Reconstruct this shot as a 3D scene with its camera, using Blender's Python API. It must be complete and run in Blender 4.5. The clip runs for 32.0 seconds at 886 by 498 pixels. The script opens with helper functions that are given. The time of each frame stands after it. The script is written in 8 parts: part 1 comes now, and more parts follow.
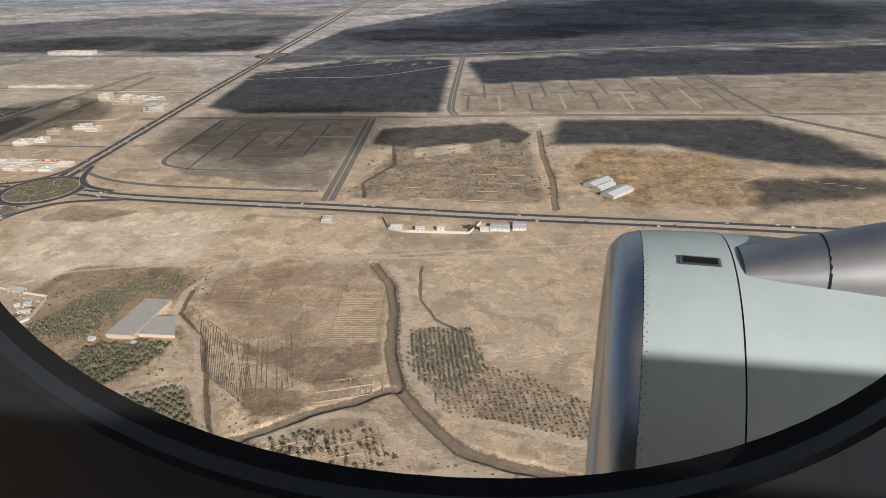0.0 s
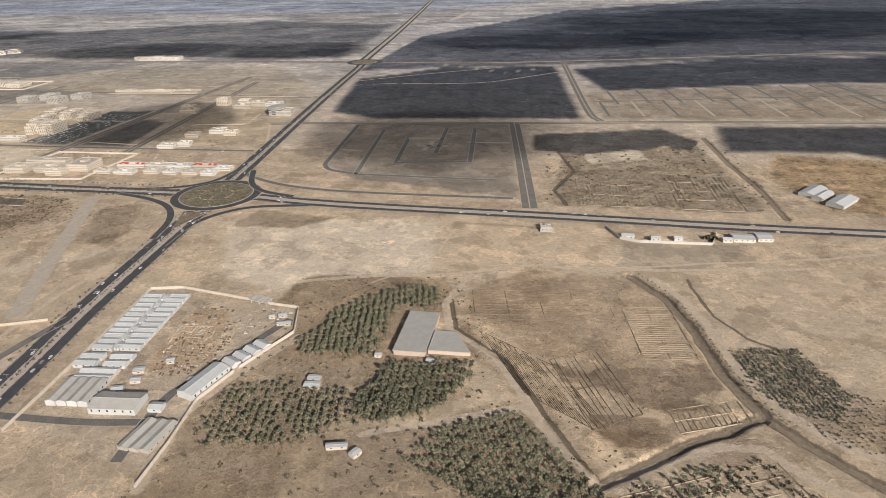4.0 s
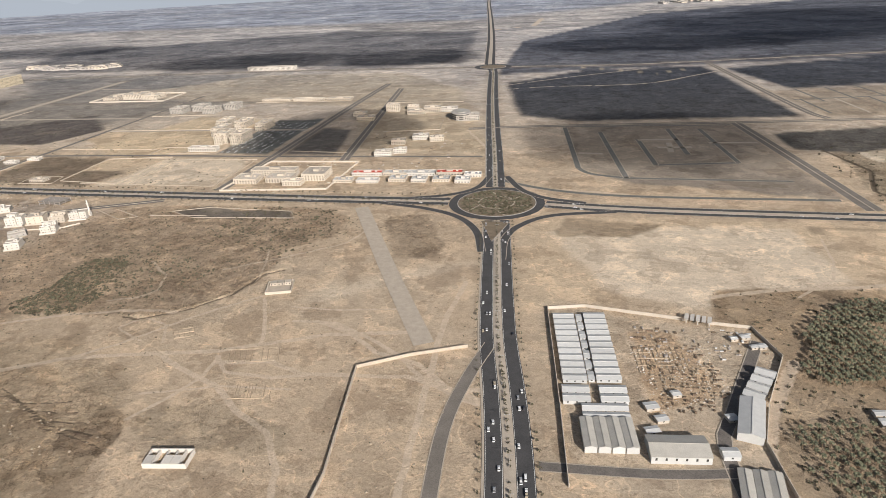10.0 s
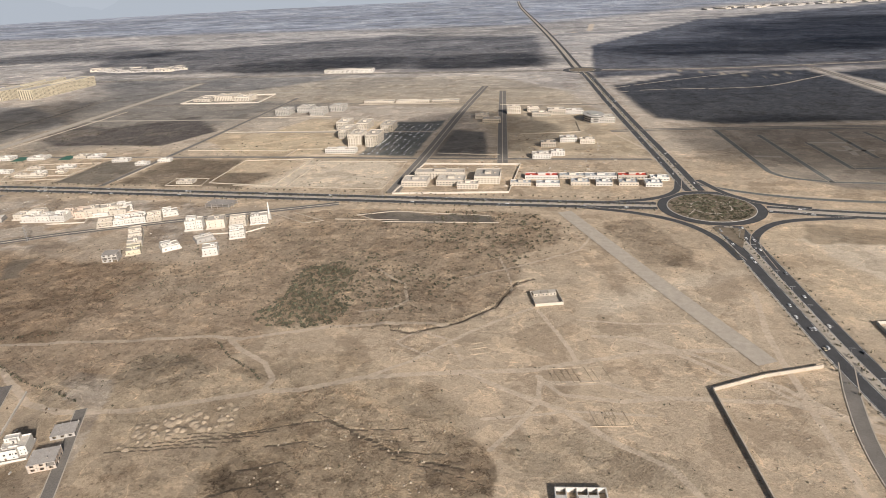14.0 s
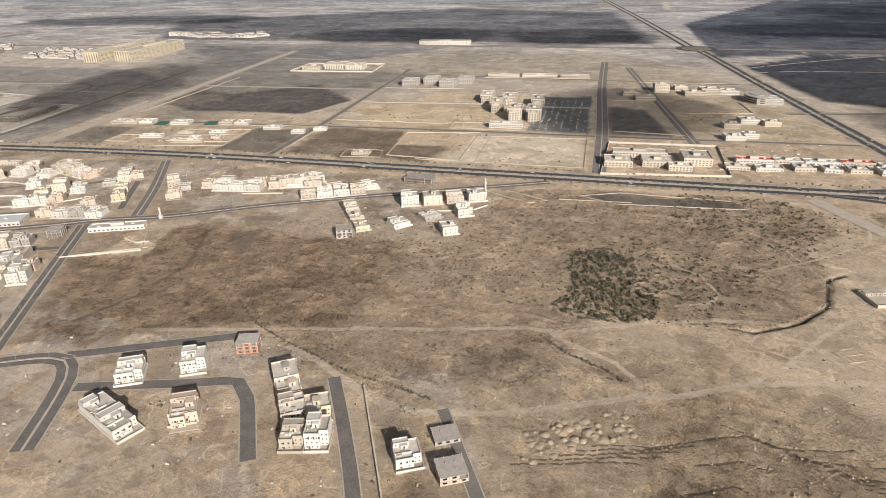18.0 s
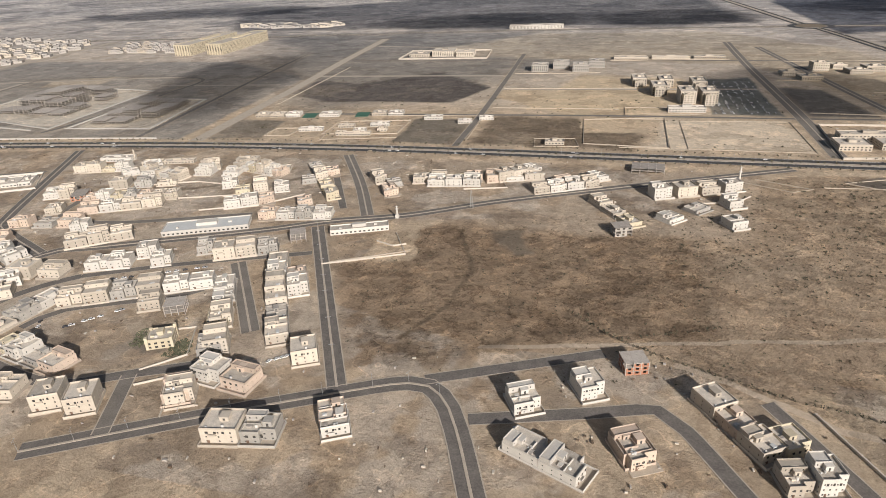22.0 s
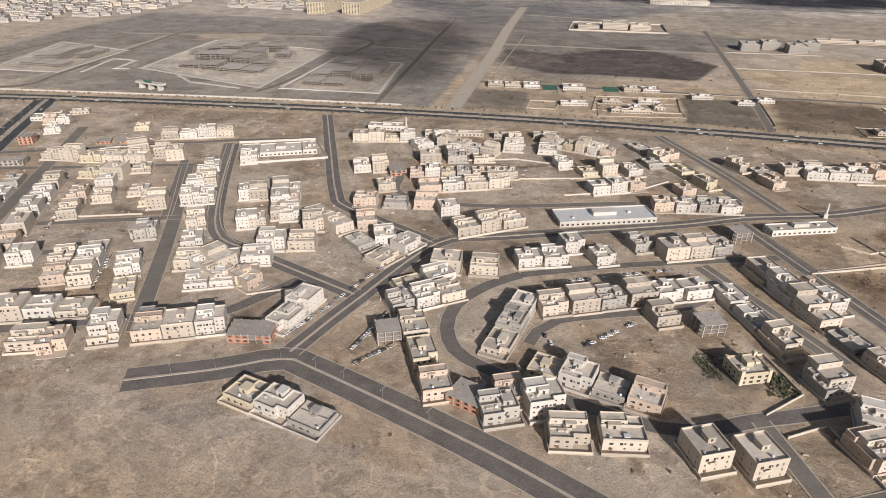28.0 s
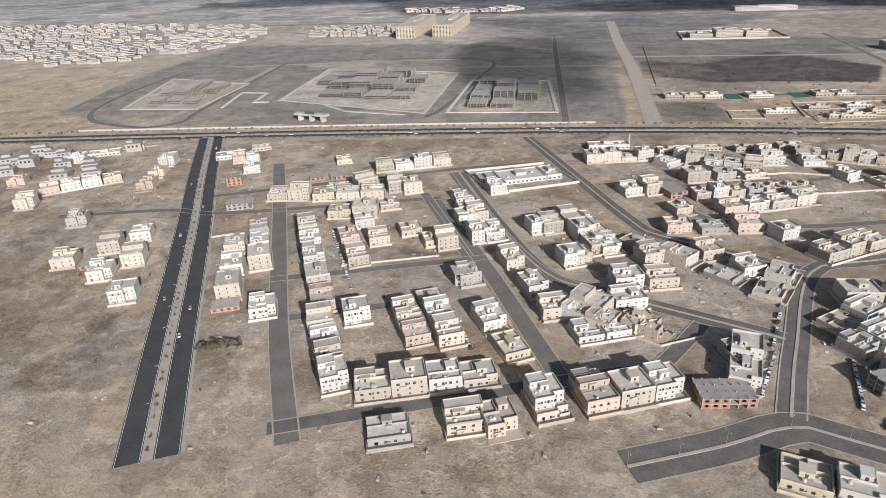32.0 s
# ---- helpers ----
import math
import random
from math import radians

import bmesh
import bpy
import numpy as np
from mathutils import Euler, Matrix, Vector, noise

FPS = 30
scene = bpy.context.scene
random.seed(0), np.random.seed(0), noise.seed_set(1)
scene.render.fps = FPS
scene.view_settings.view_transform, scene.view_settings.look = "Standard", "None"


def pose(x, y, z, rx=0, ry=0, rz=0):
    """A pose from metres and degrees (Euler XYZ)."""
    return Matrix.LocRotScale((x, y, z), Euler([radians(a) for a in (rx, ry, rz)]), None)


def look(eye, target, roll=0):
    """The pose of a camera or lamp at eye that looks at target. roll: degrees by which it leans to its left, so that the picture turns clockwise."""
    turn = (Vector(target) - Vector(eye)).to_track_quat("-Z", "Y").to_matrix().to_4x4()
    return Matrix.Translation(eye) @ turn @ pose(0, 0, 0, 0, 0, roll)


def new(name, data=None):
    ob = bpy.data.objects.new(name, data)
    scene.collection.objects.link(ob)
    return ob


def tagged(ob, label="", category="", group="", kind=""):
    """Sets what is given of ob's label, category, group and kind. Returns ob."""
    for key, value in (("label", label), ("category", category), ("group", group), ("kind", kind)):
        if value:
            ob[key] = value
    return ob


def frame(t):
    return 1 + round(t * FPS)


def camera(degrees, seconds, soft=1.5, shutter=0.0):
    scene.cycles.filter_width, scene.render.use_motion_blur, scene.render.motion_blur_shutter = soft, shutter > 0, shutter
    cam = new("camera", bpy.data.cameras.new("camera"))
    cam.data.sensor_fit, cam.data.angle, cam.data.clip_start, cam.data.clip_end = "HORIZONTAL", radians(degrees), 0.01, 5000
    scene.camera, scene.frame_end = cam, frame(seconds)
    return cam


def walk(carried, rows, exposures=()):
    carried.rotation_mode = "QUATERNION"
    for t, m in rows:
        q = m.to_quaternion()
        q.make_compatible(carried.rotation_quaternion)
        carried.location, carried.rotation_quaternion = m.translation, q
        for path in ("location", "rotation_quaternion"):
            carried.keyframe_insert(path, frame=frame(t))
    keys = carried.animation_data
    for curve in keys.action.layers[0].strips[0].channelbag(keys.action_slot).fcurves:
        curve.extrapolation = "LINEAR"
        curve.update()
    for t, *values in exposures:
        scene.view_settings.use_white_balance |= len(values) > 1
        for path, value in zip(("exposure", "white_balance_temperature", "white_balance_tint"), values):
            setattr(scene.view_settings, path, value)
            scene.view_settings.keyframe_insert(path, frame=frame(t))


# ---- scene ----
cam = camera(70.38, 32.0, soft=0.85)
ROWS = [
    (0.0, -1.33, -2.66, 176.71, 64.000, 1.388, 9.234),
    (0.5, -19.53, -2.51, 175.41, 63.093, 0.693, 9.398),
    (1.0, -37.71, -2.37, 174.14, 60.870, 1.314, 9.372),
    (1.5, -55.85, -2.24, 172.90, 59.992, 2.241, 8.849),
    (2.0, -73.97, -2.12, 171.69, 61.725, 1.997, 9.740),
    (2.5, -92.06, -2.00, 170.51, 63.541, 1.788, 9.748),
    (3.0, -110.12, -1.89, 169.35, 64.547, 1.831, 10.282),
    (3.5, -128.16, -1.79, 168.23, 64.692, 1.445, 10.407),
    (5.5, -200.13, -1.45, 163.98, 66.738, 1.661, 11.237),
    (6.0, -218.09, -1.39, 162.97, 66.933, 2.297, 11.493),
    (6.5, -236.02, -1.33, 161.99, 67.157, 2.046, 11.370),
    (7.0, -253.95, -1.27, 161.02, 67.140, 2.585, 11.254),
    (7.5, -271.86, -1.22, 160.08, 67.961, 2.208, 10.729),
    (8.0, -289.77, -1.18, 159.15, 68.194, 1.975, 10.756),
    (8.5, -307.66, -1.15, 158.25, 68.011, 2.263, 10.711),
    (9.0, -325.55, -1.11, 157.35, 67.291, 2.338, 11.042),
    (9.5, -343.44, -1.09, 156.47, 66.618, 2.218, 11.011),
    (10.0, -361.31, -1.07, 155.61, 66.073, 2.588, 11.134),
    (10.5, -379.19, -1.05, 154.76, 65.826, 2.893, 11.147),
    (11.0, -397.05, -1.04, 153.92, 67.496, 2.688, 11.296),
    (11.5, -414.92, -1.04, 153.09, 68.118, 2.299, 11.489),
    (12.0, -432.78, -1.04, 152.28, 67.887, 2.786, 11.172),
    (12.5, -450.65, -1.04, 151.47, 67.244, 3.245, 11.489),
    (13.0, -468.51, -1.05, 150.67, 66.916, 3.317, 11.503),
    (13.5, -486.37, -1.06, 149.88, 67.194, 2.837, 11.558),
    (15.5, -557.84, -1.15, 146.76, 63.911, 2.165, 11.549),
    (16.0, -575.71, -1.18, 145.98, 63.547, 2.081, 11.936),
    (16.5, -593.58, -1.21, 145.21, 63.621, 1.360, 12.449),
    (17.0, -611.45, -1.25, 144.44, 64.367, 0.906, 13.336),
    (17.5, -629.33, -1.29, 143.67, 64.670, 0.732, 13.402),
    (18.0, -647.21, -1.33, 142.90, 64.881, 0.927, 13.458),
    (18.5, -665.10, -1.37, 142.12, 66.326, 0.982, 13.380),
    (19.0, -682.98, -1.42, 141.34, 67.144, 1.060, 13.150),
    (19.5, -700.87, -1.47, 140.55, 67.339, 1.379, 13.310),
    (20.0, -718.76, -1.52, 139.76, 66.939, 1.261, 13.648),
    (20.5, -736.66, -1.57, 138.97, 65.625, 1.965, 13.645),
    (21.0, -754.56, -1.63, 138.16, 64.683, 2.080, 13.916),
    (21.5, -772.45, -1.68, 137.34, 63.588, 2.857, 13.825),
    (22.0, -790.36, -1.74, 136.52, 64.027, 2.395, 14.099),
    (22.5, -808.26, -1.80, 135.68, 64.571, 2.172, 14.094),
    (23.0, -826.16, -1.86, 134.84, 65.294, 0.836, 14.630),
    (23.5, -844.06, -1.92, 133.98, 65.172, 0.494, 14.583),
    (24.0, -861.96, -1.98, 133.10, 65.764, 0.252, 14.620),
    (24.5, -879.86, -2.04, 132.21, 66.175, -0.380, 14.481),
    (25.0, -897.76, -2.11, 131.31, 66.780, -0.497, 14.672),
    (25.5, -915.66, -2.17, 130.39, 66.866, -1.194, 14.863),
    (26.0, -933.55, -2.23, 129.45, 66.390, -1.573, 15.274),
    (26.5, -951.44, -2.29, 128.49, 63.187, 1.315, 16.981),
    (28.5, -1022.92, -2.54, 124.45, 61.065, -0.568, 14.340),
    (29.0, -1040.77, -2.60, 123.38, 59.765, 0.487, 14.391),
    (29.5, -1058.61, -2.66, 122.29, 62.542, 0.714, 13.524),
    (30.0, -1076.44, -2.72, 121.17, 64.152, 1.202, 13.702),
    (30.5, -1094.25, -2.77, 120.02, 64.947, 1.166, 13.896),
    (31.0, -1112.05, -2.83, 118.85, 63.299, 2.201, 14.154),
    (31.5, -1129.83, -2.88, 117.65, 63.907, 2.219, 13.755),
    (32.0, -1147.60, -2.93, 116.42, 63.904, 2.436, 13.761),
]
walk(cam, [(t, pose(x, y, z, rx, ry, rz)) for t, x, y, z, rx, ry, rz in ROWS],
     ((0, 0.1, 6500, 10), (3, 0.12, 6500, 10), (6, 0.2, 6500, 10), (9, 0.26, 6500, 10), (13, 0.26, 6500, 10), (16, 0.3, 6600, 10), (19, 0.26, 6500, 10), (21, 0.14, 6500, 10), (24, 0.02, 6600, 12), (26, -0.06, 6650, 14), (28.5, 0.08, 6350, 12), (30, 0.1, 6050, 10), (32, 0.12, 5900, 10)))

# ---- light ----
SUN_FROM = Vector((0.60, -0.78, 0.45)).normalized()
elevation = math.asin(SUN_FROM.z)
world = bpy.data.worlds.new("sky")
scene.world = world
world.use_nodes = True
wn = world.node_tree.nodes
sky = wn.new("ShaderNodeTexSky")
sky.sky_type = "NISHITA"
sky.sun_disc = False
sky.sun_elevation = elevation
sky.sun_rotation = math.atan2(SUN_FROM.x, SUN_FROM.y)
sky.dust_density = 3.0
wn["Background"].inputs["Strength"].default_value = 0.062
world.node_tree.links.new(sky.outputs[0], wn["Background"].inputs["Color"])
sun_data = bpy.data.lights.new("sun", "SUN")
sun_data.energy, sun_data.angle, sun_data.color = 5.0, radians(0.6), (1, 0.96, 0.925)
sun = new("sun", sun_data)
sun.matrix_world = look(SUN_FROM * 900, (0, 0, 0))


# ---- materials ----
def node_mat(name, colour, rough=0.85, metal=0.0, vary=0.25, scale=0.8, fine=6.0, bump=0.0, attr="", rand=0.0, spec=0.3):
    """A surface with two scales of noise in its colour, and relief; attr: a colour attribute that it multiplies."""
    m = bpy.data.materials.new(name)
    m.use_nodes = True
    n, l = m.node_tree.nodes, m.node_tree.links
    b = n["Principled BSDF"]
    b.inputs["Roughness"].default_value, b.inputs["Metallic"].default_value = rough, metal
    b.inputs["Specular IOR Level"].default_value = spec
    co = n.new("ShaderNodeNewGeometry")
    big, small = n.new("ShaderNodeTexNoise"), n.new("ShaderNodeTexNoise")
    for node, s, d in ((big, scale, 5.0), (small, fine, 3.0)):
        node.inputs["Scale"].default_value, node.inputs["Detail"].default_value = s, d
        l.new(co.outputs["Position"], node.inputs["Vector"])
    mean = n.new("ShaderNodeMath")
    mean.operation = "ADD"
    l.new(big.outputs["Fac"], mean.inputs[0])
    l.new(small.outputs["Fac"], mean.inputs[1])
    span = n.new("ShaderNodeMapRange")
    span.inputs["From Min"].default_value, span.inputs["From Max"].default_value = 0.6, 1.4
    span.inputs["To Min"].default_value, span.inputs["To Max"].default_value = 1 - vary, 1 + vary
    l.new(mean.outputs[0], span.inputs["Value"])
    gain = span.outputs[0]
    if rand:
        info, mul = n.new("ShaderNodeObjectInfo"), n.new("ShaderNodeMath")
        rr = n.new("ShaderNodeMapRange")
        rr.inputs["To Min"].default_value, rr.inputs["To Max"].default_value = 1 - rand, 1 + rand * 0.6
        l.new(info.outputs["Random"], rr.inputs["Value"])
        mul.operation = "MULTIPLY"
        l.new(gain, mul.inputs[0])
        l.new(rr.outputs[0], mul.inputs[1])
        gain = mul.outputs[0]
    scaled = n.new("ShaderNodeVectorMath")
    scaled.operation = "SCALE"
    if attr:
        a = n.new("ShaderNodeAttribute")
        a.attribute_name = attr
        l.new(a.outputs["Color"], scaled.inputs[0])
    else:
        scaled.inputs[0].default_value = colour
    l.new(gain, scaled.inputs["Scale"])
    l.new(scaled.outputs[0], b.inputs["Base Color"])
    if bump:
        bp = n.new("ShaderNodeBump")
        bp.inputs["Strength"].default_value, bp.inputs["Distance"].default_value = 1.0, bump
        l.new(mean.outputs[0], bp.inputs["Height"])
        l.new(bp.outputs[0], b.inputs["Normal"])
    return m


def ground_mat():
    """Sand, gravel and lava: the tint of the place under three scales of mottling, wind streaks and relief."""
    m = bpy.data.materials.new("desert_ground")
    m.use_nodes = True
    n, l = m.node_tree.nodes, m.node_tree.links
    b = n["Principled BSDF"]
    b.inputs["Roughness"].default_value, b.inputs["Specular IOR Level"].default_value = 0.95, 0.1
    co, at = n.new("ShaderNodeNewGeometry"), n.new("ShaderNodeAttribute")
    at.attribute_name = "tint"
    col = at.outputs["Color"]
    heights = []
    for scale, detail, rough, low, high, stretch in ((0.028, 10, 0.72, 0.95, 1.05, (1, 1, 1)), (0.3, 10, 0.78, 0.9, 1.1, (1, 1.2, 1)), (1.3, 6, 0.75, 0.88, 1.1, (1, 1, 1)), (0.05, 9, 0.74, 0.95, 1.05, (0.5, 2.4, 1))):
        tex, mp, rng, mul = n.new("ShaderNodeTexNoise"), n.new("ShaderNodeMapping"), n.new("ShaderNodeMapRange"), n.new("ShaderNodeVectorMath")
        tex.inputs["Scale"].default_value, tex.inputs["Detail"].default_value, tex.inputs["Roughness"].default_value = scale, detail, rough
        mp.inputs["Scale"].default_value, mp.inputs["Rotation"].default_value = stretch, (0, 0, 0.35)
        l.new(co.outputs["Position"], mp.inputs["Vector"])
        l.new(mp.outputs[0], tex.inputs["Vector"])
        rng.inputs["From Min"].default_value, rng.inputs["From Max"].default_value = 0.39, 0.61
        rng.inputs["To Min"].default_value, rng.inputs["To Max"].default_value = low, high
        l.new(tex.outputs["Fac"], rng.inputs["Value"])
        mul.operation = "SCALE"
        l.new(col, mul.inputs[0])
        l.new(rng.outputs[0], mul.inputs["Scale"])
        col = mul.outputs[0]
        heights.append(tex.outputs["Fac"])
    def field(kind, scale, detail, lo, hi, weight, tint, mask=None, stretch=None):
        """Lays crisp patches, lines or dots of a second tint over the ground."""
        nonlocal col
        if kind == "dots":
            tex = n.new("ShaderNodeTexVoronoi")
            tex.inputs["Scale"].default_value, tex.inputs["Randomness"].default_value = scale, 1.0
            value = tex.outputs["Distance"]
        else:
            tex = n.new("ShaderNodeTexNoise")
            tex.inputs["Scale"].default_value, tex.inputs["Detail"].default_value, tex.inputs["Roughness"].default_value = scale, detail, 0.62
            value = tex.outputs["Fac"]
            if kind == "lines":
                off, mag = n.new("ShaderNodeMath"), n.new("ShaderNodeMath")
                off.operation, mag.operation = "SUBTRACT", "ABSOLUTE"
                off.inputs[1].default_value = 0.5
                l.new(value, off.inputs[0])
                l.new(off.outputs[0], mag.inputs[0])
                value = mag.outputs[0]
        if stretch:
            mp = n.new("ShaderNodeMapping")
            mp.inputs["Scale"].default_value, mp.inputs["Rotation"].default_value = stretch, (0, 0, 0.12)
            l.new(co.outputs["Position"], mp.inputs["Vector"])
            l.new(mp.outputs[0], tex.inputs["Vector"])
        else:
            l.new(co.outputs["Position"], tex.inputs["Vector"])
        rng, mix, shade = n.new("ShaderNodeMapRange"), n.new("ShaderNodeMix"), n.new("ShaderNodeVectorMath")
        rng.inputs["From Min"].default_value, rng.inputs["From Max"].default_value = lo, hi
        rng.inputs["To Min"].default_value, rng.inputs["To Max"].default_value = 0.0, weight
        l.new(value, rng.inputs["Value"])
        fac = rng.outputs[0]
        if mask == "far":
            axes, limit, both = n.new("ShaderNodeSeparateXYZ"), n.new("ShaderNodeMapRange"), n.new("ShaderNodeMath")
            limit.inputs["From Min"].default_value, limit.inputs["From Max"].default_value = 750, 1150
            both.operation = "MULTIPLY"
            l.new(co.outputs["Position"], axes.inputs[0])
            l.new(axes.outputs["Y"], limit.inputs["Value"])
            l.new(limit.outputs[0], both.inputs[0])
            l.new(fac, both.inputs[1])
            fac = both.outputs[0]
        elif mask == "wild":
            both = n.new("ShaderNodeMath")
            both.operation = "MULTIPLY"
            l.new(wild.outputs[0], both.inputs[0])
            l.new(fac, both.inputs[1])
            fac = both.outputs[0]
        elif mask and mask != "calm":
            cover, limit, both = n.new("ShaderNodeTexNoise"), n.new("ShaderNodeMapRange"), n.new("ShaderNodeMath")
            cover.inputs["Scale"].default_value, cover.inputs["Detail"].default_value = mask[0], 5
            limit.inputs["From Min"].default_value, limit.inputs["From Max"].default_value = mask[1], mask[2]
            both.operation = "MULTIPLY"
            l.new(co.outputs["Position"], cover.inputs["Vector"])
            l.new(cover.outputs["Fac"], limit.inputs["Value"])
            l.new(limit.outputs[0], both.inputs[0])
            l.new(fac, both.inputs[1])
            fac = both.outputs[0]
        shade.operation = "MULTIPLY"
        l.new(col, shade.inputs[0])
        shade.inputs[1].default_value = tint
        mix.data_type = "RGBA"
        l.new(fac, mix.inputs["Factor"])
        l.new(col, mix.inputs["A"])
        l.new(shade.outputs[0], mix.inputs["B"])
        col = mix.outputs["Result"]
        return rng.outputs[0]

    rough = n.new("ShaderNodeAttribute")
    rough.attribute_name = "relief"
    wild = n.new("ShaderNodeMapRange")
    wild.inputs["From Max"].default_value, wild.inputs["To Min"].default_value, wild.inputs["To Max"].default_value = 0.45, 0.16, 1.0
    l.new(rough.outputs["Fac"], wild.inputs["Value"])
    marks = [field("patch", 0.05, 11, 0.54, 0.548, 0.8, (1.26, 1.24, 1.215), "calm"),
             field("patch", 0.034, 12, 0.548, 0.556, 0.75, (0.77, 0.75, 0.735), "calm"),
             field("patch", 0.09, 11, 0.55, 0.56, 0.7, (0.7, 0.68, 0.67), "wild"),
             field("patch", 0.21, 8, 0.565, 0.58, 0.6, (0.66, 0.64, 0.62), "wild"),
             field("patch", 0.16, 8, 0.57, 0.585, 0.7, (1.3, 1.27, 1.23), "wild")]
    field("lines", 0.02, 3, 0.0045, 0.0025, 0.85, (1.28, 1.26, 1.22))
    field("lines", 0.045, 6, 0.006, 0.003, 0.7, (0.72, 0.7, 0.68))
    field("lines", 0.07, 6, 0.012, 0.007, 0.9, (0.55, 0.53, 0.52), "wild")
    field("dots", 0.45, 0, 0.27, 0.2, 0.45, (0.5, 0.48, 0.45), (0.025, 0.54, 0.58))
    field("dots", 1.0, 0, 0.26, 0.19, 0.4, (0.6, 0.58, 0.55), (0.045, 0.5, 0.58))
    field("patch", 0.006, 11, 0.53, 0.54, 0.75, (1.4, 1.38, 1.34), "far", (0.8, 1.1, 1))
    field("patch", 0.008, 11, 0.54, 0.55, 0.75, (0.6, 0.62, 0.66), "far", (0.8, 1.1, 1))
    field("patch", 0.02, 9, 0.55, 0.56, 0.8, (1.3, 1.3, 1.28), "far", (0.8, 1.1, 1))
    def marked(attribute, low, high, fray, grain, tint, cover=0.86):
        """Trodden tracks and cut gullies: a crisp, frayed band of another soil, with bank shade in the gullies, where
        the attribute rises.
        """
        nonlocal col
        a, tex, sub, add = n.new("ShaderNodeAttribute"), n.new("ShaderNodeTexNoise"), n.new("ShaderNodeMath"), n.new("ShaderNodeMath")
        a.attribute_name = attribute
        tex.inputs["Scale"].default_value, tex.inputs["Detail"].default_value, tex.inputs["Roughness"].default_value = grain, 6, 0.7
        l.new(co.outputs["Position"], tex.inputs["Vector"])
        sub.operation, add.operation = "MULTIPLY_ADD", "ADD"
        sub.inputs[1].default_value, sub.inputs[2].default_value = fray, -0.5 * fray
        l.new(tex.outputs["Fac"], sub.inputs[0])
        l.new(sub.outputs[0], add.inputs[0])
        l.new(a.outputs["Fac"], add.inputs[1])
        rng, mix, tone, rng2 = n.new("ShaderNodeMapRange"), n.new("ShaderNodeMix"), n.new("ShaderNodeVectorMath"), n.new("ShaderNodeMapRange")
        rng.inputs["From Min"].default_value, rng.inputs["From Max"].default_value, rng.inputs["To Max"].default_value = low, high, cover
        l.new(add.outputs[0], rng.inputs["Value"])
        rng2.inputs["From Min"].default_value, rng2.inputs["From Max"].default_value = 0.35, 0.65
        rng2.inputs["To Min"].default_value, rng2.inputs["To Max"].default_value = 0.82, 1.16
        l.new(tex.outputs["Fac"], rng2.inputs["Value"])
        tone.operation = "SCALE"
        tone.inputs[0].default_value = tint
        l.new(rng2.outputs[0], tone.inputs["Scale"])
        mix.data_type = "RGBA"
        l.new(rng.outputs[0], mix.inputs["Factor"])
        l.new(col, mix.inputs["A"])
        l.new(tone.outputs[0], mix.inputs["B"])
        col = mix.outputs["Result"]
    # dark gully soil with the shadow of its cut banks in the colour
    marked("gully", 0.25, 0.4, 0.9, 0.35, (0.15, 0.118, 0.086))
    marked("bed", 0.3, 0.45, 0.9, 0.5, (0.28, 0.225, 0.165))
    marked("track", 0.15, 0.4, 0.9, 0.3, (0.58, 0.472, 0.36), 0.78)
    l.new(col, b.inputs["Base Color"])
    carve = n.new("ShaderNodeMapRange")
    carve.inputs["From Max"].default_value, carve.inputs["To Min"].default_value, carve.inputs["To Max"].default_value = 0.4, 0.42, 1.0
    l.new(rough.outputs["Fac"], carve.inputs["Value"])
    last = None
    for height, far in ((heights[1], 2.2), (heights[2], 0.8), (marks[2], -0.35), (marks[3], -0.3), (marks[4], 0.3)):
        bp = n.new("ShaderNodeBump")
        bp.inputs["Distance"].default_value = far
        l.new(carve.outputs[0], bp.inputs["Strength"])
        l.new(height, bp.inputs["Height"])
        if last:
            l.new(last, bp.inputs["Normal"])
        last = bp.outputs[0]
    l.new(last, b.inputs["Normal"])
    return m


M_GROUND = ground_mat()
M_ASPHALT = node_mat("asphalt", (0.066, 0.064, 0.064), 0.9, vary=0.3, scale=0.15, fine=2.0, bump=0.01)
M_ASPHALT_OLD = node_mat("worn_asphalt", (0.18, 0.16, 0.138), 0.92, vary=0.3, scale=0.12, fine=2.0, bump=0.01)
M_STREET = node_mat("town_asphalt", (0.15, 0.133, 0.118), 0.92, vary=0.35, scale=0.2, fine=1.5, bump=0.01)
M_PAVE = node_mat("paving", (0.42, 0.36, 0.29), 0.9, vary=0.2, scale=0.3, fine=4.0, bump=0.01)
M_KERB = node_mat("kerb_concrete", (0.45, 0.42, 0.38), 0.9, vary=0.2, scale=1.0)
M_LINE = node_mat("road_paint", (0.75, 0.74, 0.7), 0.7, vary=0.25, scale=1.5)
M_CREAM = node_mat("cream_render", (0.485, 0.425, 0.35), 0.9, vary=0.12, scale=0.4, fine=3.0, bump=0.01, rand=0.28)
M_WHITE = node_mat("white_render", (0.54, 0.504, 0.452), 0.88, vary=0.1, scale=0.4, fine=3.0, bump=0.01, rand=0.15)
M_ROOF = node_mat("roof_screed", (0.5, 0.447, 0.38), 0.95, vary=0.25, scale=0.7, fine=4.0, bump=0.02, rand=0.25)
M_CONCRETE = node_mat("raw_concrete", (0.38, 0.34, 0.3), 0.95, vary=0.25, scale=0.5, fine=4.0, bump=0.02, rand=0.2)
M_BRICK = node_mat("red_block", (0.4, 0.19, 0.12), 0.92, vary=0.25, scale=1.0, fine=6.0, bump=0.02, rand=0.15)
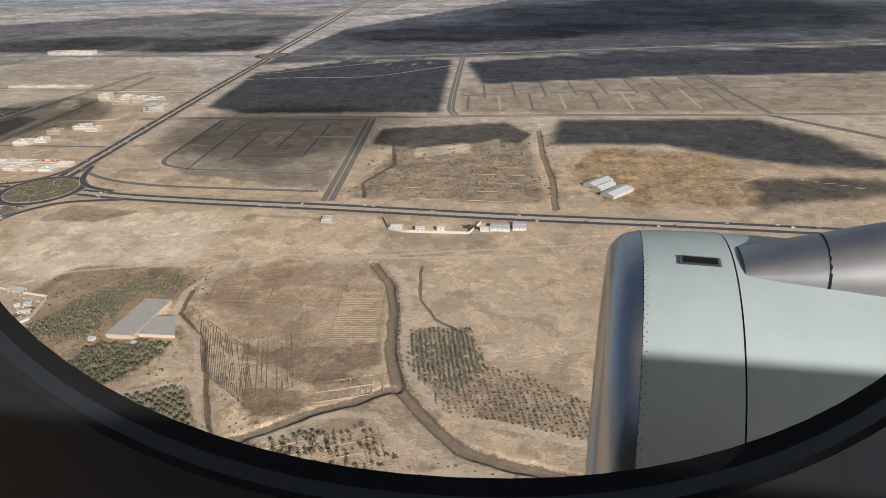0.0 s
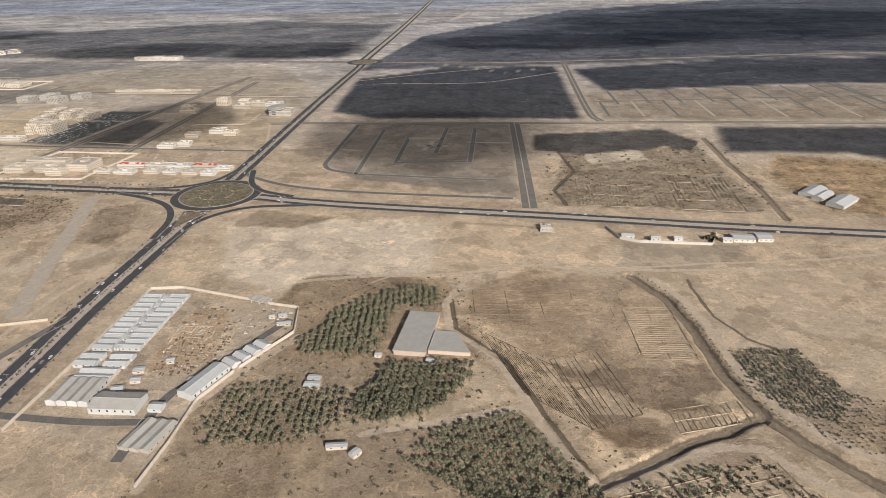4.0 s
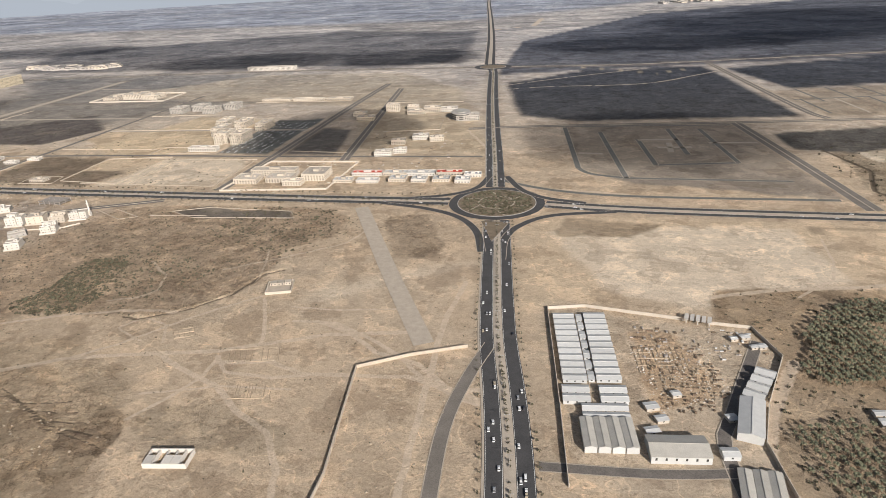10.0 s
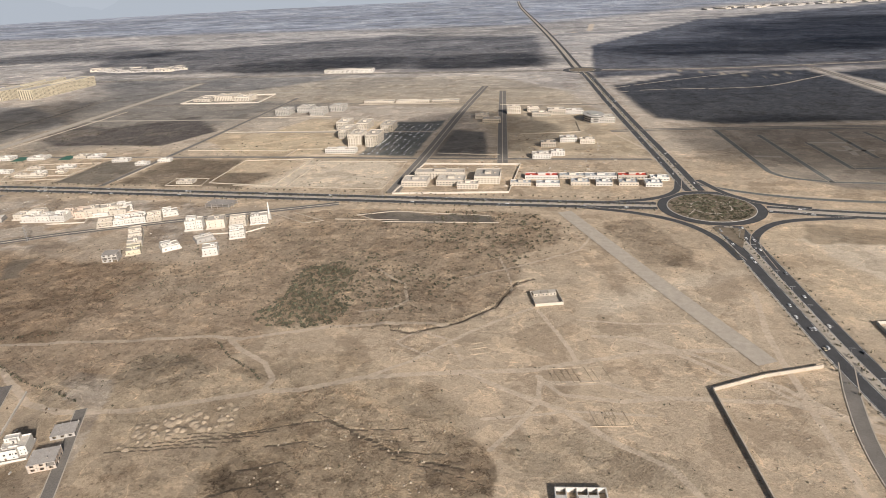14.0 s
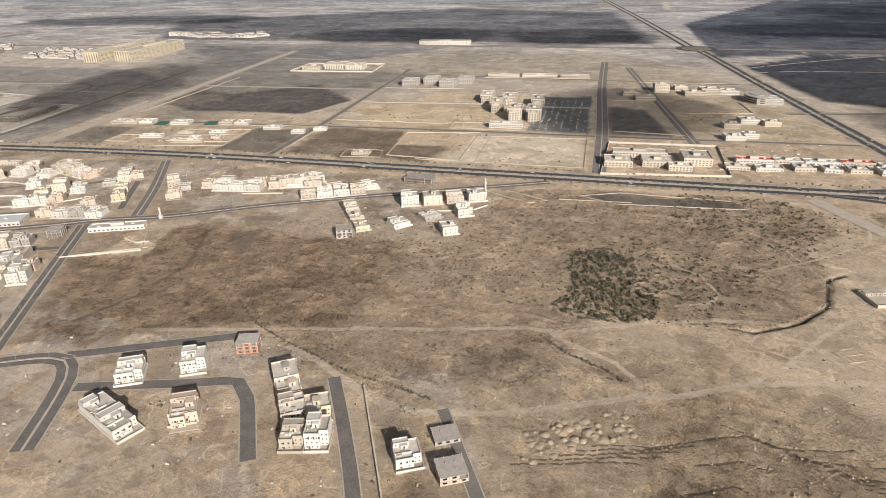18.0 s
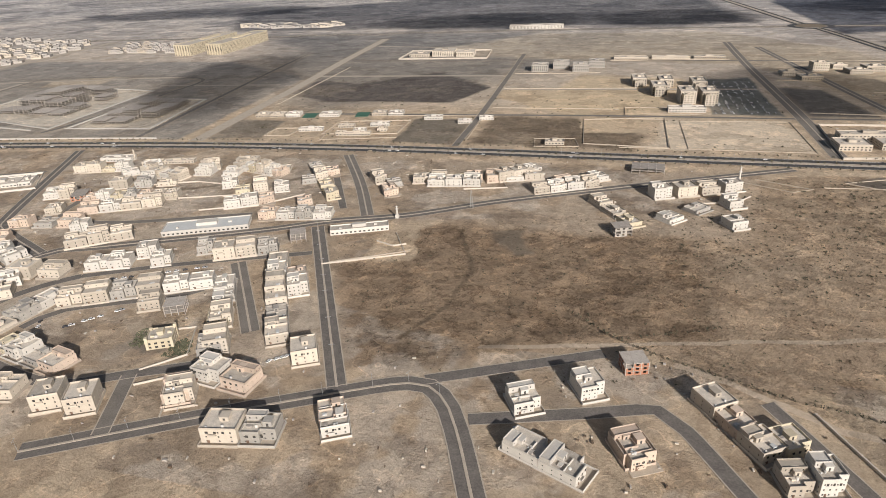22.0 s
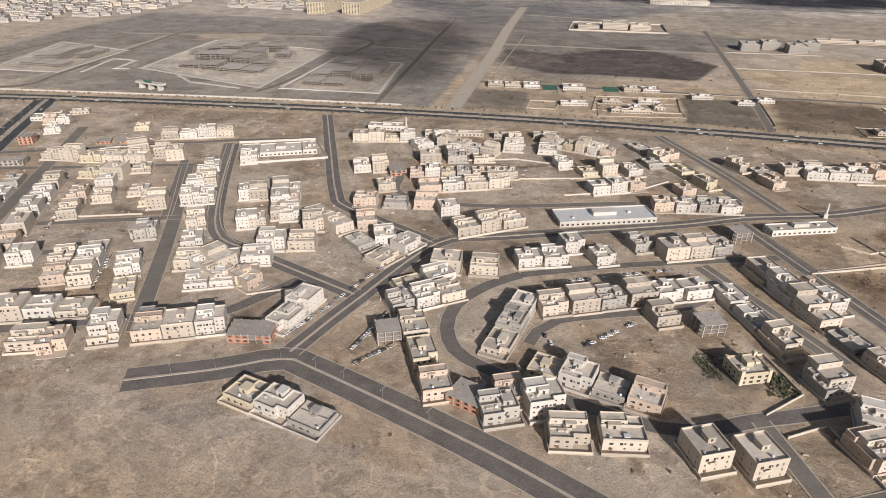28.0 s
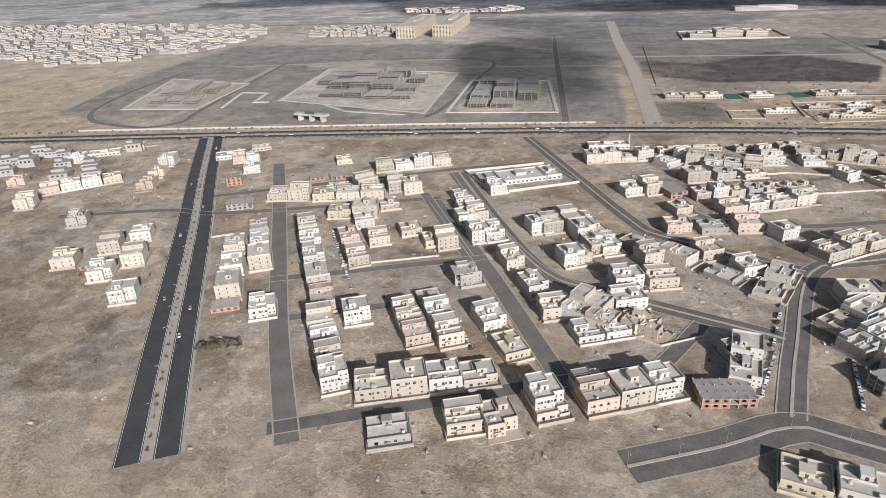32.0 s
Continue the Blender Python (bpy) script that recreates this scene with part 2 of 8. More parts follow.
M_GLASS = node_mat("window_glass", (0.075, 0.07, 0.066), 0.15, vary=0.2, scale=0.8, rand=0.3, spec=0.5)
M_METAL = node_mat("white_sheet_metal", (0.5, 0.5, 0.485), 0.5, vary=0.1, scale=0.5, fine=5.0, rand=0.12)
M_GREYROOF = node_mat("grey_sheet_roof", (0.4, 0.38, 0.34), 0.6, vary=0.15, scale=0.3, fine=3.0, rand=0.1)
M_WALL = node_mat("boundary_render", (0.5, 0.445, 0.375), 0.92, vary=0.15, scale=0.4, fine=3.0)
M_LEAF = node_mat("palm_fronds", (0.12, 0.12, 0.075), 0.75, vary=0.4, scale=0.2, fine=2.0, rand=0.3)
M_SHRUB = node_mat("dusty_shrub_leaves", (0.095, 0.085, 0.055), 0.85, vary=0.4, scale=0.3, fine=3.0)
M_TRUNK = node_mat("palm_bark", (0.16, 0.115, 0.075), 0.95, vary=0.3, scale=2.0, fine=9.0)


# ---- mesh helpers ----
def mesh_of(name, verts, faces, mats, slots=None, smooth=False):
    me = bpy.data.meshes.new(name)
    me.from_pydata([tuple(v) for v in verts], [], faces)
    for m in mats:
        me.materials.append(m)
    if slots is not None:
        me.polygons.foreach_set("material_index", slots)
    if smooth:
        me.polygons.foreach_set("use_smooth", [True] * len(faces))
    me.update()
    return me


class Build:
    """Gathers boxes, prisms and quads into one mesh."""

    def __init__(self):
        self.v, self.f, self.s = [], [], []

    def face(self, pts, slot=0):
        k = len(self.v)
        self.v += [tuple(p) for p in pts]
        self.f.append(tuple(range(k, k + len(pts))))
        self.s.append(slot)

    def box(self, x0, y0, z0, x1, y1, z1, slot=0, top=None, m=None):
        k = len(self.v)
        c = [(x0, y0, z0), (x1, y0, z0), (x1, y1, z0), (x0, y1, z0), (x0, y0, z1), (x1, y0, z1), (x1, y1, z1), (x0, y1, z1)]
        if m is not None:
            c = [tuple(m @ Vector(p)) for p in c]
        self.v += c
        self.f += [tuple(k + i for i in q) for q in ((3, 2, 1, 0), (4, 5, 6, 7), (0, 1, 5, 4), (1, 2, 6, 5), (2, 3, 7, 6), (3, 0, 4, 7))]
        self.s += [slot, slot if top is None else top, slot, slot, slot, slot]

    def prism(self, outline, z0, z1, slot=0, top=None):
        n = len(outline)
        for i in range(n):
            a, b = outline[i], outline[(i + 1) % n]
            self.face([(*a, z0), (*b, z0), (*b, z1), (*a, z1)], slot)
        self.face([(*p, z1) for p in outline], slot if top is None else top)

    def tube(self, x, y, z0, z1, r0, r1, sides=8, slot=0):
        a = [(x + r0 * math.cos(i * math.tau / sides), y + r0 * math.sin(i * math.tau / sides), z0) for i in range(sides)]
        b = [(x + r1 * math.cos(i * math.tau / sides), y + r1 * math.sin(i * math.tau / sides), z1) for i in range(sides)]
        for i in range(sides):
            j = (i + 1) % sides
            self.face([a[i], a[j], b[j], b[i]], slot)
        self.face(b, slot)

    def mesh(self, name, *mats, smooth=False):
        return mesh_of(name, self.v, self.f, mats, self.s, smooth)


def part(name, me, parent, m=None, label=""):
    ob = new(name, me)
    ob.parent = parent
    if m is not None:
        ob.matrix_basis = m
    return tagged(ob, label)


def thing(name, x, y, heading=0.0, z=0.0, scale=1.0, label="", category="", group="", kind=""):
    ob = new(name)
    ob.matrix_basis = pose(x, y, z, 0, 0, heading) @ Matrix.Scale(scale, 4)
    return tagged(ob, label, category, group, kind)


def lattice(ix, iy, seed):
    h = (ix.astype(np.int64) * 374761393 + iy.astype(np.int64) * 668265263 + seed * 1442695041) & 0x7FFFFFFF
    h = ((h ^ (h >> 13)) * 1274126177) & 0x7FFFFFFF
    return ((h ^ (h >> 16)) & 0xFFFF) / 65535.0


def noise2(x, y, size, seed=0, octaves=4):
    """Value noise from 0 to 1 on arrays, in metres."""
    total, amp, out = 0.0, 1.0, np.zeros_like(x, dtype=float)
    for o in range(octaves):
        u, v = x / size * 2 ** o, y / size * 2 ** o
        i, j = np.floor(u), np.floor(v)
        fu, fv = u - i, v - j
        fu, fv = fu * fu * (3 - 2 * fu), fv * fv * (3 - 2 * fv)
        s = seed * 31 + o
        a = lattice(i, j, s) * (1 - fu) + lattice(i + 1, j, s) * fu
        b = lattice(i, j + 1, s) * (1 - fu) + lattice(i + 1, j + 1, s) * fu
        out += amp * (a * (1 - fv) + b * fv)
        total += amp
        amp *= 0.5
    return out / total


def curve_points(pts, step=6.0):
    """A smooth line through the points."""
    p = [Vector((*q, 0)) for q in pts]
    p = [2 * p[0] - p[1]] + p + [2 * p[-1] - p[-2]]
    out = []
    for i in range(1, len(p) - 2):
        n = max(1, int((p[i + 1] - p[i]).length / step)) if len(pts) > 2 else 1
        for k in range(n):
            t = k / n
            a, b, c, d = p[i - 1], p[i], p[i + 1], p[i + 2]
            out.append(0.5 * ((2 * b) + (c - a) * t + (2 * a - 5 * b + 4 * c - d) * t * t + (3 * b - a - 3 * c + d) * t ** 3))
    out.append(p[-2])
    return out


def side_points(line, off):
    out = []
    for i, q in enumerate(line):
        d = (line[min(i + 1, len(line) - 1)] - line[max(i - 1, 0)]).normalized()
        out.append(q + Vector((-d.y, d.x, 0)) * off)
    return out


def ribbon(b, pts, left, right, z, slot=0, thick=0.0, step=6.0):
    line = curve_points(pts, step)
    l, r = side_points(line, left), side_points(line, right)
    for i in range(len(line) - 1):
        q = [(r[i].x, r[i].y, z), (r[i + 1].x, r[i + 1].y, z), (l[i + 1].x, l[i + 1].y, z), (l[i].x, l[i].y, z)]
        b.face(q, slot)
        if thick:
            for e in (l, r):
                b.face([(e[i].x, e[i].y, z - thick), (e[i + 1].x, e[i + 1].y, z - thick), (e[i + 1].x, e[i + 1].y, z), (e[i].x, e[i].y, z)], slot)


ROADS = []   # (points, half width) of all paved ways, for clearing plants and relief

# ---- roads: plan ----
HIGHWAY_WEST = [(-2600, 130), (-2000, 262), (-1700, 328), (-1570, 352), (-1405, 381), (-1260, 403), (-1110, 420), (-950, 428), (-740, 427), (-560, 426), (-448, 427)]
HIGHWAY_EAST = [(-378, 426), (-330, 420), (-262, 417), (-147, 415), (-27, 411), (115, 410), (400, 404), (1600, 380)]
SOUTH_ROAD = [(-372, 110), (-378, 165), (-384, 205), (-391, 245), (-398, 300), (-404, 352), (-409, 392)]
NORTH_ROAD = [(-418, 462), (-428, 540), (-447, 683), (-468, 850), (-489, 1030), (-496, 1078)]
FAR_NORTH = [(-508, 1138), (-563, 1600), (-651, 2278), (-800, 3400), (-900, 4300)]
FAR_CROSS_WEST = [(-3000, 880), (-1900, 1000), (-1445, 1042), (-956, 1094), (-532, 1108)]
FAR_CROSS_EAST = [(-466, 1106), (-245, 1110), (193, 1205), (700, 1310), (1800, 1560)]
ROUND_1, ROUND_2 = (-413, 427), (-499, 1108)

NAMED = []


def street(name, pts, width, surface):
    NAMED.append((name, pts, width, surface))
    ROADS.append((pts, width / 2 + 1))


street("double_road", [(-166, 428), (-181, 549), (-199, 686)], 11, "old")
street("plot_road", [(-470, 655), (-379, 668), (-187, 684), (-5, 704), (224, 722), (700, 770)], 9, "old")
street("spur_road", [(-106, 700), (-119, 760), (-150, 1098)], 9, "old")
street("avenue", [(-641, 440), (-640, 566), (-642, 760), (-640, 950)], 10, "old")
street("avenue", [(-566, 530), (-588, 720), (-609, 906)], 9, "old")
street("cross_street", [(-1120, 524), (-1022, 527), (-793, 539), (-647, 541), (-440, 548)], 4.5, "old")
street("cross_street", [(-1120, 800), (-880, 812), (-640, 806), (-480, 800)], 4.5, "old")
street("wide_road", [(-1113, 432), (-1123, 640), (-1135, 800), (-1146, 1010)], 11, "pale")
street("wide_road", [(-898, 440), (-897, 570), (-901, 860)], 5, "old")
street("main_street", [(-1136, 117), (-1112, 129), (-1095, 139), (-1082, 137), (-1027, 119), (-990, 104)], 11, "asphalt")
street("main_street", [(-1094, 143), (-1085, 177), (-1068, 229), (-1042, 243), (-969, 275), (-935, 293), (-894, 308), (-846, 336), (-774, 370), (-674, 414)], 7, "asphalt")
street("side_street", [(-971, 410), (-940, 353), (-917, 304)], 7, "old")
street("side_street", [(-939, 285), (-902, 212), (-874, 157)], 6.5, "asphalt")
street("side_street", [(-960, 108), (-918, 131), (-877, 152), (-850, 164), (-838, 160), (-829, 145), (-818, 118)], 7.5, "asphalt")
street("side_street", [(-845, 167), (-785, 194)], 5, "asphalt")
street("side_street", [(-1194, 396), (-1160, 325), (-1132, 268), (-1119, 253), (-1070, 229)], 7, "asphalt")
street("side_street", [(-1223, 322), (-1190, 255), (-1165, 213), (-1142, 201), (-1087, 181)], 7, "asphalt")
street("lane", [(-1197, 221), (-1234, 289)], 4.5, "old")
street("lane", [(-1029, 212), (-1040, 201), (-1049, 183), (-1046, 163), (-1030, 151), (-980, 139), (-951, 150), (-925, 162)], 5, "asphalt")
street("lane", [(-1020, 168), (-1012, 184), (-969, 204), (-960, 216)], 4, "asphalt")
street("lane", [(-1029, 212), (-989, 231), (-928, 254)], 4, "asphalt")
street("lane", [(-960, 238), (-922, 183)], 7, "old")
street("lane", [(-952, 149), (-940, 120)], 5, "old")
street("lane", [(-1335, 325), (-1296, 249), (-1251, 160), (-1222, 108)], 6.4, "old")
street("lane", [(-1226, 280), (-1189, 215), (-1150, 140)], 6, "old")
street("lane", [(-1226, 322), (-1183, 238), (-1160, 208), (-1140, 201)], 6, "old")
street("lane", [(-1230, 112), (-1176, 137), (-1136, 155), (-1127, 158), (-1111, 186)], 5, "asphalt")
street("lane", [(-1410, 233), (-1357, 249), (-1324, 250), (-1224, 284)], 4, "old")
street("lane", [(-1345, 270), (-1257, 313), (-1219, 331), (-1179, 346)], 4, "old")
street("lane", [(-1270, 190), (-1232, 205), (-1190, 222)], 4, "old")
street("lane", [(-1250, 165), (-1200, 187)], 4, "old")
street("lane", [(-1108, 300), (-1100, 276), (-1060, 272), (-985, 296)], 4, "old")
street("lane", [(-960, 362), (-935, 312)], 4, "asphalt")
street("lane", [(-826, 150), (-790, 160), (-768, 166), (-760, 158), (-744, 130)], 5, "asphalt")
street("lane", [(-734, 176), (-724, 158), (-711, 133), (-704, 118)], 4.5, "asphalt")
street("lane", [(-690, 167), (-680, 148), (-670, 129), (-664, 117)], 4.0, "old")
street("yard_road", [(-302, 150), (-305, 185), (-299, 203), (-278, 256)], 4.5, "asphalt")
street("yard_road", [(-368, 166), (-330, 168), (-304, 172)], 4, "asphalt")
street("old_spur", [(-401, 130), (-404, 180), (-400, 214), (-394, 240)], 5, "old")
street("old_runway", [(-510, 410), (-462, 311), (-424, 236)], 9, "pale")
street("campus_road", [(-1499, 669), (-1484, 557), (-1468, 445), (-1462, 412), (-1482, 394), (-1520, 401), (-1543, 411), (-1569, 446), (-1587, 522), (-1592, 600)], 5, "old")
street("campus_road", [(-1499, 669), (-1380, 690), (-1270, 680), (-1262, 590), (-1268, 470), (-1275, 440)], 5, "old")
street("campus_road", [(-1172, 436), (-1185, 560), (-1200, 700), (-1215, 860)], 5, "old")
street("far_avenue", [(-1602, 440), (-1640, 604), (-1646, 823), (-1661, 1000)], 13, "pale")
BOULEVARD = [(-1412, 374), (-1370, 298), (-1332, 232), (-1284, 146), (-1255, 95)]
for p in (HIGHWAY_WEST, HIGHWAY_EAST, SOUTH_ROAD, NORTH_ROAD, BOULEVARD):
    ROADS.append((p, 10.0))
for p in (FAR_CROSS_WEST, FAR_CROSS_EAST, FAR_NORTH):
    ROADS.append((p, 7.0))


def segment_distance(x, y, pts, closed=False):
    best = np.full(x.shape, 1e9)
    n = len(pts)
    for i in range(n if closed else n - 1):
        (ax, ay), (bx, by) = pts[i], pts[(i + 1) % n]
        dx, dy = bx - ax, by - ay
        t = np.clip(((x - ax) * dx + (y - ay) * dy) / (dx * dx + dy * dy + 1e-9), 0, 1)
        best = np.minimum(best, np.hypot(x - ax - t * dx, y - ay - t * dy))
    return best


def inside(x, y, pts):
    odd = np.zeros(x.shape, bool)
    n = len(pts)
    for i in range(n):
        (ax, ay), (bx, by) = pts[i], pts[(i + 1) % n]
        if ay == by:
            continue
        odd ^= ((ay > y) != (by > y)) & (x < (bx - ax) * (y - ay) / (by - ay) + ax)
    return odd


# ---- ground ----
def spaced(low, high, step, far_low, far_high, grow):
    mid = np.arange(low, high + step, step)
    up, s = [mid[-1]], step
    while up[-1] < far_high:
        s = min(s * grow, 260)
        up.append(up[-1] + s)
    down, s = [mid[0]], step
    while down[-1] > far_low:
        s = min(s * grow, 260)
        down.append(down[-1] - s)
    return np.array(down[:0:-1] + list(mid) + up[1:])


# LAVA is dark lava gravel, its colour lifted and blued for haze
SAND, PALE, BROWN, LAVA, GREY, DUST = (0.40, 0.325, 0.245), (0.50, 0.43, 0.345), (0.215, 0.17, 0.13), (0.07, 0.072, 0.079), (0.2, 0.182, 0.16), (0.395, 0.34, 0.28)
# zone: colour, edge softness, roughness of relief, outline
ZONES = []


def zone(tint, soft, relief, outline):
    ZONES.append((tint, soft, relief, outline))


zone(DUST, 60, 0, [(-5000, 560), (3500, 560), (5200, 5290), (-7000, 5290)])
zone(GREY, 80, 0, [(-1060, 520), (-1400, 1090), (-900, 1090), (-820, 780)])
# farthest land: haze is put into its pale grey colour
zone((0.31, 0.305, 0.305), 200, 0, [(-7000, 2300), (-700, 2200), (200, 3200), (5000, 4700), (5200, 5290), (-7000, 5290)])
zone(LAVA, 12, 0.4, [(-459, 941), (-347, 1052), (-165, 1080), (-125, 712), (-357, 690), (-420, 719)])
zone(LAVA, 14, 0.4, [(-138, 1049), (120, 1160), (566, 1229), (900, 1240), (800, 1010), (459, 975), (161, 936), (-95, 872)])
# dark far land, its colour also lifted for haze
zone((0.115, 0.112, 0.116), 10, 0.3, [(-480, 1020), (-150, 1098), (500, 1235), (1500, 1500), (3800, 2300), (3000, 3900), (900, 3000), (-150, 2200), (-480, 1500)])
# band of cloud shadow painted into the far ground colour
zone((0.19, 0.172, 0.155), 25, 0.3, [(-1500, 1130), (-560, 1160), (-620, 1800), (-1100, 1900), (-1700, 1500)])
zone((0.215, 0.188, 0.16), 6, 0, [(-371, 672), (-202, 676), (-176, 445), (-315, 479), (-355, 515)])
zone((0.26, 0.215, 0.165), 10, 0, [(-122, 861), (214, 935), (700, 970), (700, 790), (216, 735), (-103, 712)])
zone(LAVA, 14, 0.3, [(11, 685), (219, 705), (260, 640), (300, 540), (236, 539), (150, 570), (104, 600), (0, 590)])
zone((0.11, 0.1, 0.09), 14, 0.3, [(144, 503), (229, 520), (330, 500), (250, 480), (150, 444)])
zone((0.4, 0.3, 0.195), 12, 0.5, [(40, 585), (153, 573), (160, 470), (141, 450), (40, 450), (20, 520)])
zone((0.3, 0.25, 0.19), 5, 0.3, [(-146, 590), (-20, 605), (0, 440), (-152, 435)])
zone((0.1, 0.095, 0.09), 6, 0.3, [(-173, 578), (-174, 639), (-46, 671), (-17, 630), (-28, 590), (-50, 607), (-76, 586), (-128, 572)])
zone((0.42, 0.37, 0.3), 4, 0, [(-128, 572), (-76, 590), (-69, 560), (-124, 543)])
zone((0.43, 0.35, 0.26), 10, 0.05, [(-392, 405), (0, 398), (20, 330), (-60, 325), (-215, 322), (-290, 300), (-392, 270)])
zone(PALE, 7, 0, [(-370, 372), (-352, 388), (-224, 391), (-217, 322), (-255, 295), (-290, 284), (-340, 300)])
zone((0.26, 0.21, 0.155), 4, 0, [(-368, 398), (-300, 396), (-326, 372), (-366, 366)])
zone((0.29, 0.235, 0.175), 3, 0, [(-212, 396), (-160, 394), (-150, 384), (-215, 386)])
zone((0.44, 0.355, 0.262), 4, 0, [(-205, 392), (-112, 388), (-118, 338), (-205, 330)])
zone((0.3, 0.25, 0.195), 2, 0, [(-110, 341), (-103, 378), (-24, 384), (-38, 369), (-68, 341)])
zone((0.33, 0.255, 0.183), 3, 0.12, [(-161, 326), (-101, 330), (-85, 288), (-69, 228), (-64, 215), (-95, 195), (-122, 176), (-146, 198), (-188, 257), (-196, 274), (-190, 308)])
zone((0.205, 0.153, 0.107), 3, 0.15, [(-150, 240), (-107, 245), (-76, 247), (-66, 222), (-101, 212), (-97, 196), (-113, 181), (-131, 200)])
zone((0.45, 0.36, 0.262), 2, 0.1, [(-196, 274), (-181, 270), (-148, 232), (-116, 181), (-122, 175), (-146, 206)])
zone((0.4, 0.325, 0.245), 4, 0, [(-82, 330), (40, 345), (80, 235), (0, 170), (-40, 196), (-56, 240)])
zone((0.34, 0.275, 0.205), 3, 0.1, [(-66, 262), (-35, 266), (-28, 247), (-24, 234), (-9, 232), (22, 214), (40, 186), (-11, 195), (-36, 195), (-51, 211), (-60, 230)])
zone((0.41, 0.335, 0.25), 3, 0, [(-60, 172), (-30, 168), (10, 160), (10, 120), (-60, 120)])
zone((0.285, 0.223, 0.158), 4, 0.12, [(-290, 300), (-205, 314), (-192, 258), (-150, 196), (-118, 166), (-40, 165), (-30, 120), (-290, 120)])
zone((0.42, 0.34, 0.25), 4, 0, [(-222, 262), (-196, 270), (-186, 244), (-160, 208), (-205, 182), (-226, 182), (-190, 205), (-186, 235)])
zone((0.4, 0.335, 0.262), 3, 0.1, [(-367, 275), (-352, 278), (-305, 270), (-278, 267), (-271, 244), (-290, 190), (-287, 150), (-360, 165)])
zone((0.36, 0.275, 0.195), 3, 0.1, [(-333, 262), (-310, 262), (-300, 215), (-325, 200)])
zone(PALE, 18, 0, [(-490, 290), (-404, 330), (-400, 250), (-450, 235), (-500, 250)])
zone(SAND, 12, 0.05, [(-700, 200), (-560, 225), (-404, 330), (-396, 110), (-700, 110)])
zone((0.335, 0.265, 0.197), 3, 0.3, [(-786, 298), (-717, 226), (-635, 236), (-570, 246), (-537, 272), (-526, 299), (-536, 321), (-513, 357), (-511, 387), (-527, 404), (-591, 408), (-671, 399), (-720, 380)])
zone((0.3, 0.242, 0.182), 3, 0.25, [(-488, 389), (-459, 401), (-432, 346), (-438, 330), (-467, 327)])
zone((0.27, 0.213, 0.155), 8, 0.2, [(-652, 288), (-649, 299), (-635, 305), (-622, 278), (-617, 256), (-616, 246), (-626, 241), (-649, 242), (-653, 249), (-651, 272)])
zone((0.345, 0.27, 0.2), 6, 0.25, [(-892, 216), (-860, 300), (-792, 330), (-700, 345), (-655, 300), (-645, 230), (-656, 194), (-693, 169), (-734, 177), (-775, 198), (-848, 174)])
zone((0.3, 0.227, 0.163), 4, 0.38, [(-912, 248), (-878, 254), (-885, 290), (-847, 319), (-792, 317), (-741, 296), (-748, 212), (-795, 203), (-843, 175), (-877, 172)])
zone((0.17, 0.14, 0.11), 3, 0.1, [(-847, 294), (-830, 298), (-817, 272), (-828, 266)])
zone((0.13, 0.115, 0.1), 2, 0, [(-652, 391), (-627, 401), (-560, 398), (-552, 385), (-630, 380)])
zone((0.16, 0.14, 0.12), 5, 0, [(-985, 160), (-955, 150), (-946, 165), (-958, 182), (-966, 176)])
zone((0.37, 0.3, 0.222), 8, 0.2, [(-660, 195), (-600, 225), (-540, 190), (-520, 120), (-700, 120), (-720, 185)])
zone((0.375, 0.297, 0.215), 3, 0.35, [(-623, 184), (-598, 203), (-566, 187), (-542, 182), (-529, 168), (-524, 140), (-560, 112), (-616, 112), (-624, 154)])
zone((0.44, 0.352, 0.258), 3, 0.35, [(-599, 186), (-572, 188), (-545, 184), (-534, 172), (-556, 168), (-590, 172)])
zone((0.25, 0.195, 0.142), 2, 0.5, [(-553, 159), (-541, 166), (-528, 164), (-525, 148), (-550, 148)])
zone((0.26, 0.205, 0.15), 2, 0.5, [(-616, 150), (-600, 156), (-590, 142), (-600, 124), (-618, 128)])
zone((0.345, 0.278, 0.207), 3, 0.2, [(-668, 150), (-646, 150), (-624, 152), (-618, 118), (-668, 118)])
zone((0.35, 0.288, 0.217), 4, 0.15, [(-530, 176), (-500, 184), (-462, 172), (-455, 158), (-520, 158)])
zone((0.325, 0.265, 0.2), 3, 0.4, [(-689, 202), (-668, 208), (-655, 190), (-672, 180), (-690, 186)])
zone((0.345, 0.285, 0.225), 14, 0.12, [(-1180, 420), (-1000, 415), (-760, 400), (-700, 400), (-720, 300), (-930, 300), (-1060, 225)])
zone((0.39, 0.33, 0.268), 20, 0.12, [(-1700, 300), (-1420, 365), (-1100, 395), (-990, 300), (-960, 130), (-1060, 90), (-1500, 90)])
zone((0.235, 0.217, 0.197), 6, 0, [(-1630, 560), (-1595, 430), (-1520, 398), (-1130, 434), (-1140, 690), (-1300, 800), (-1640, 800)])
zone((0.34, 0.305, 0.255), 2, 0, [(-1545, 422), (-1511, 443), (-1480, 439), (-1467, 409), (-1488, 398), (-1525, 407)])
zone((0.43, 0.395, 0.345), 3, 0, [(-1417, 490), (-1279, 455), (-1288, 610), (-1431, 628)])
zone((0.38, 0.345, 0.295), 3, 0, [(-1255, 455), (-1180, 462), (-1195, 575), (-1265, 575)])
zone((0.38, 0.345, 0.295), 3, 0, [(-1542, 446), (-1475, 452), (-1483, 552), (-1581, 573)])
zone((0.36, 0.31, 0.25), 3, 0, [(-1452, 620), (-1386, 648), (-1400, 690), (-1470, 660)])
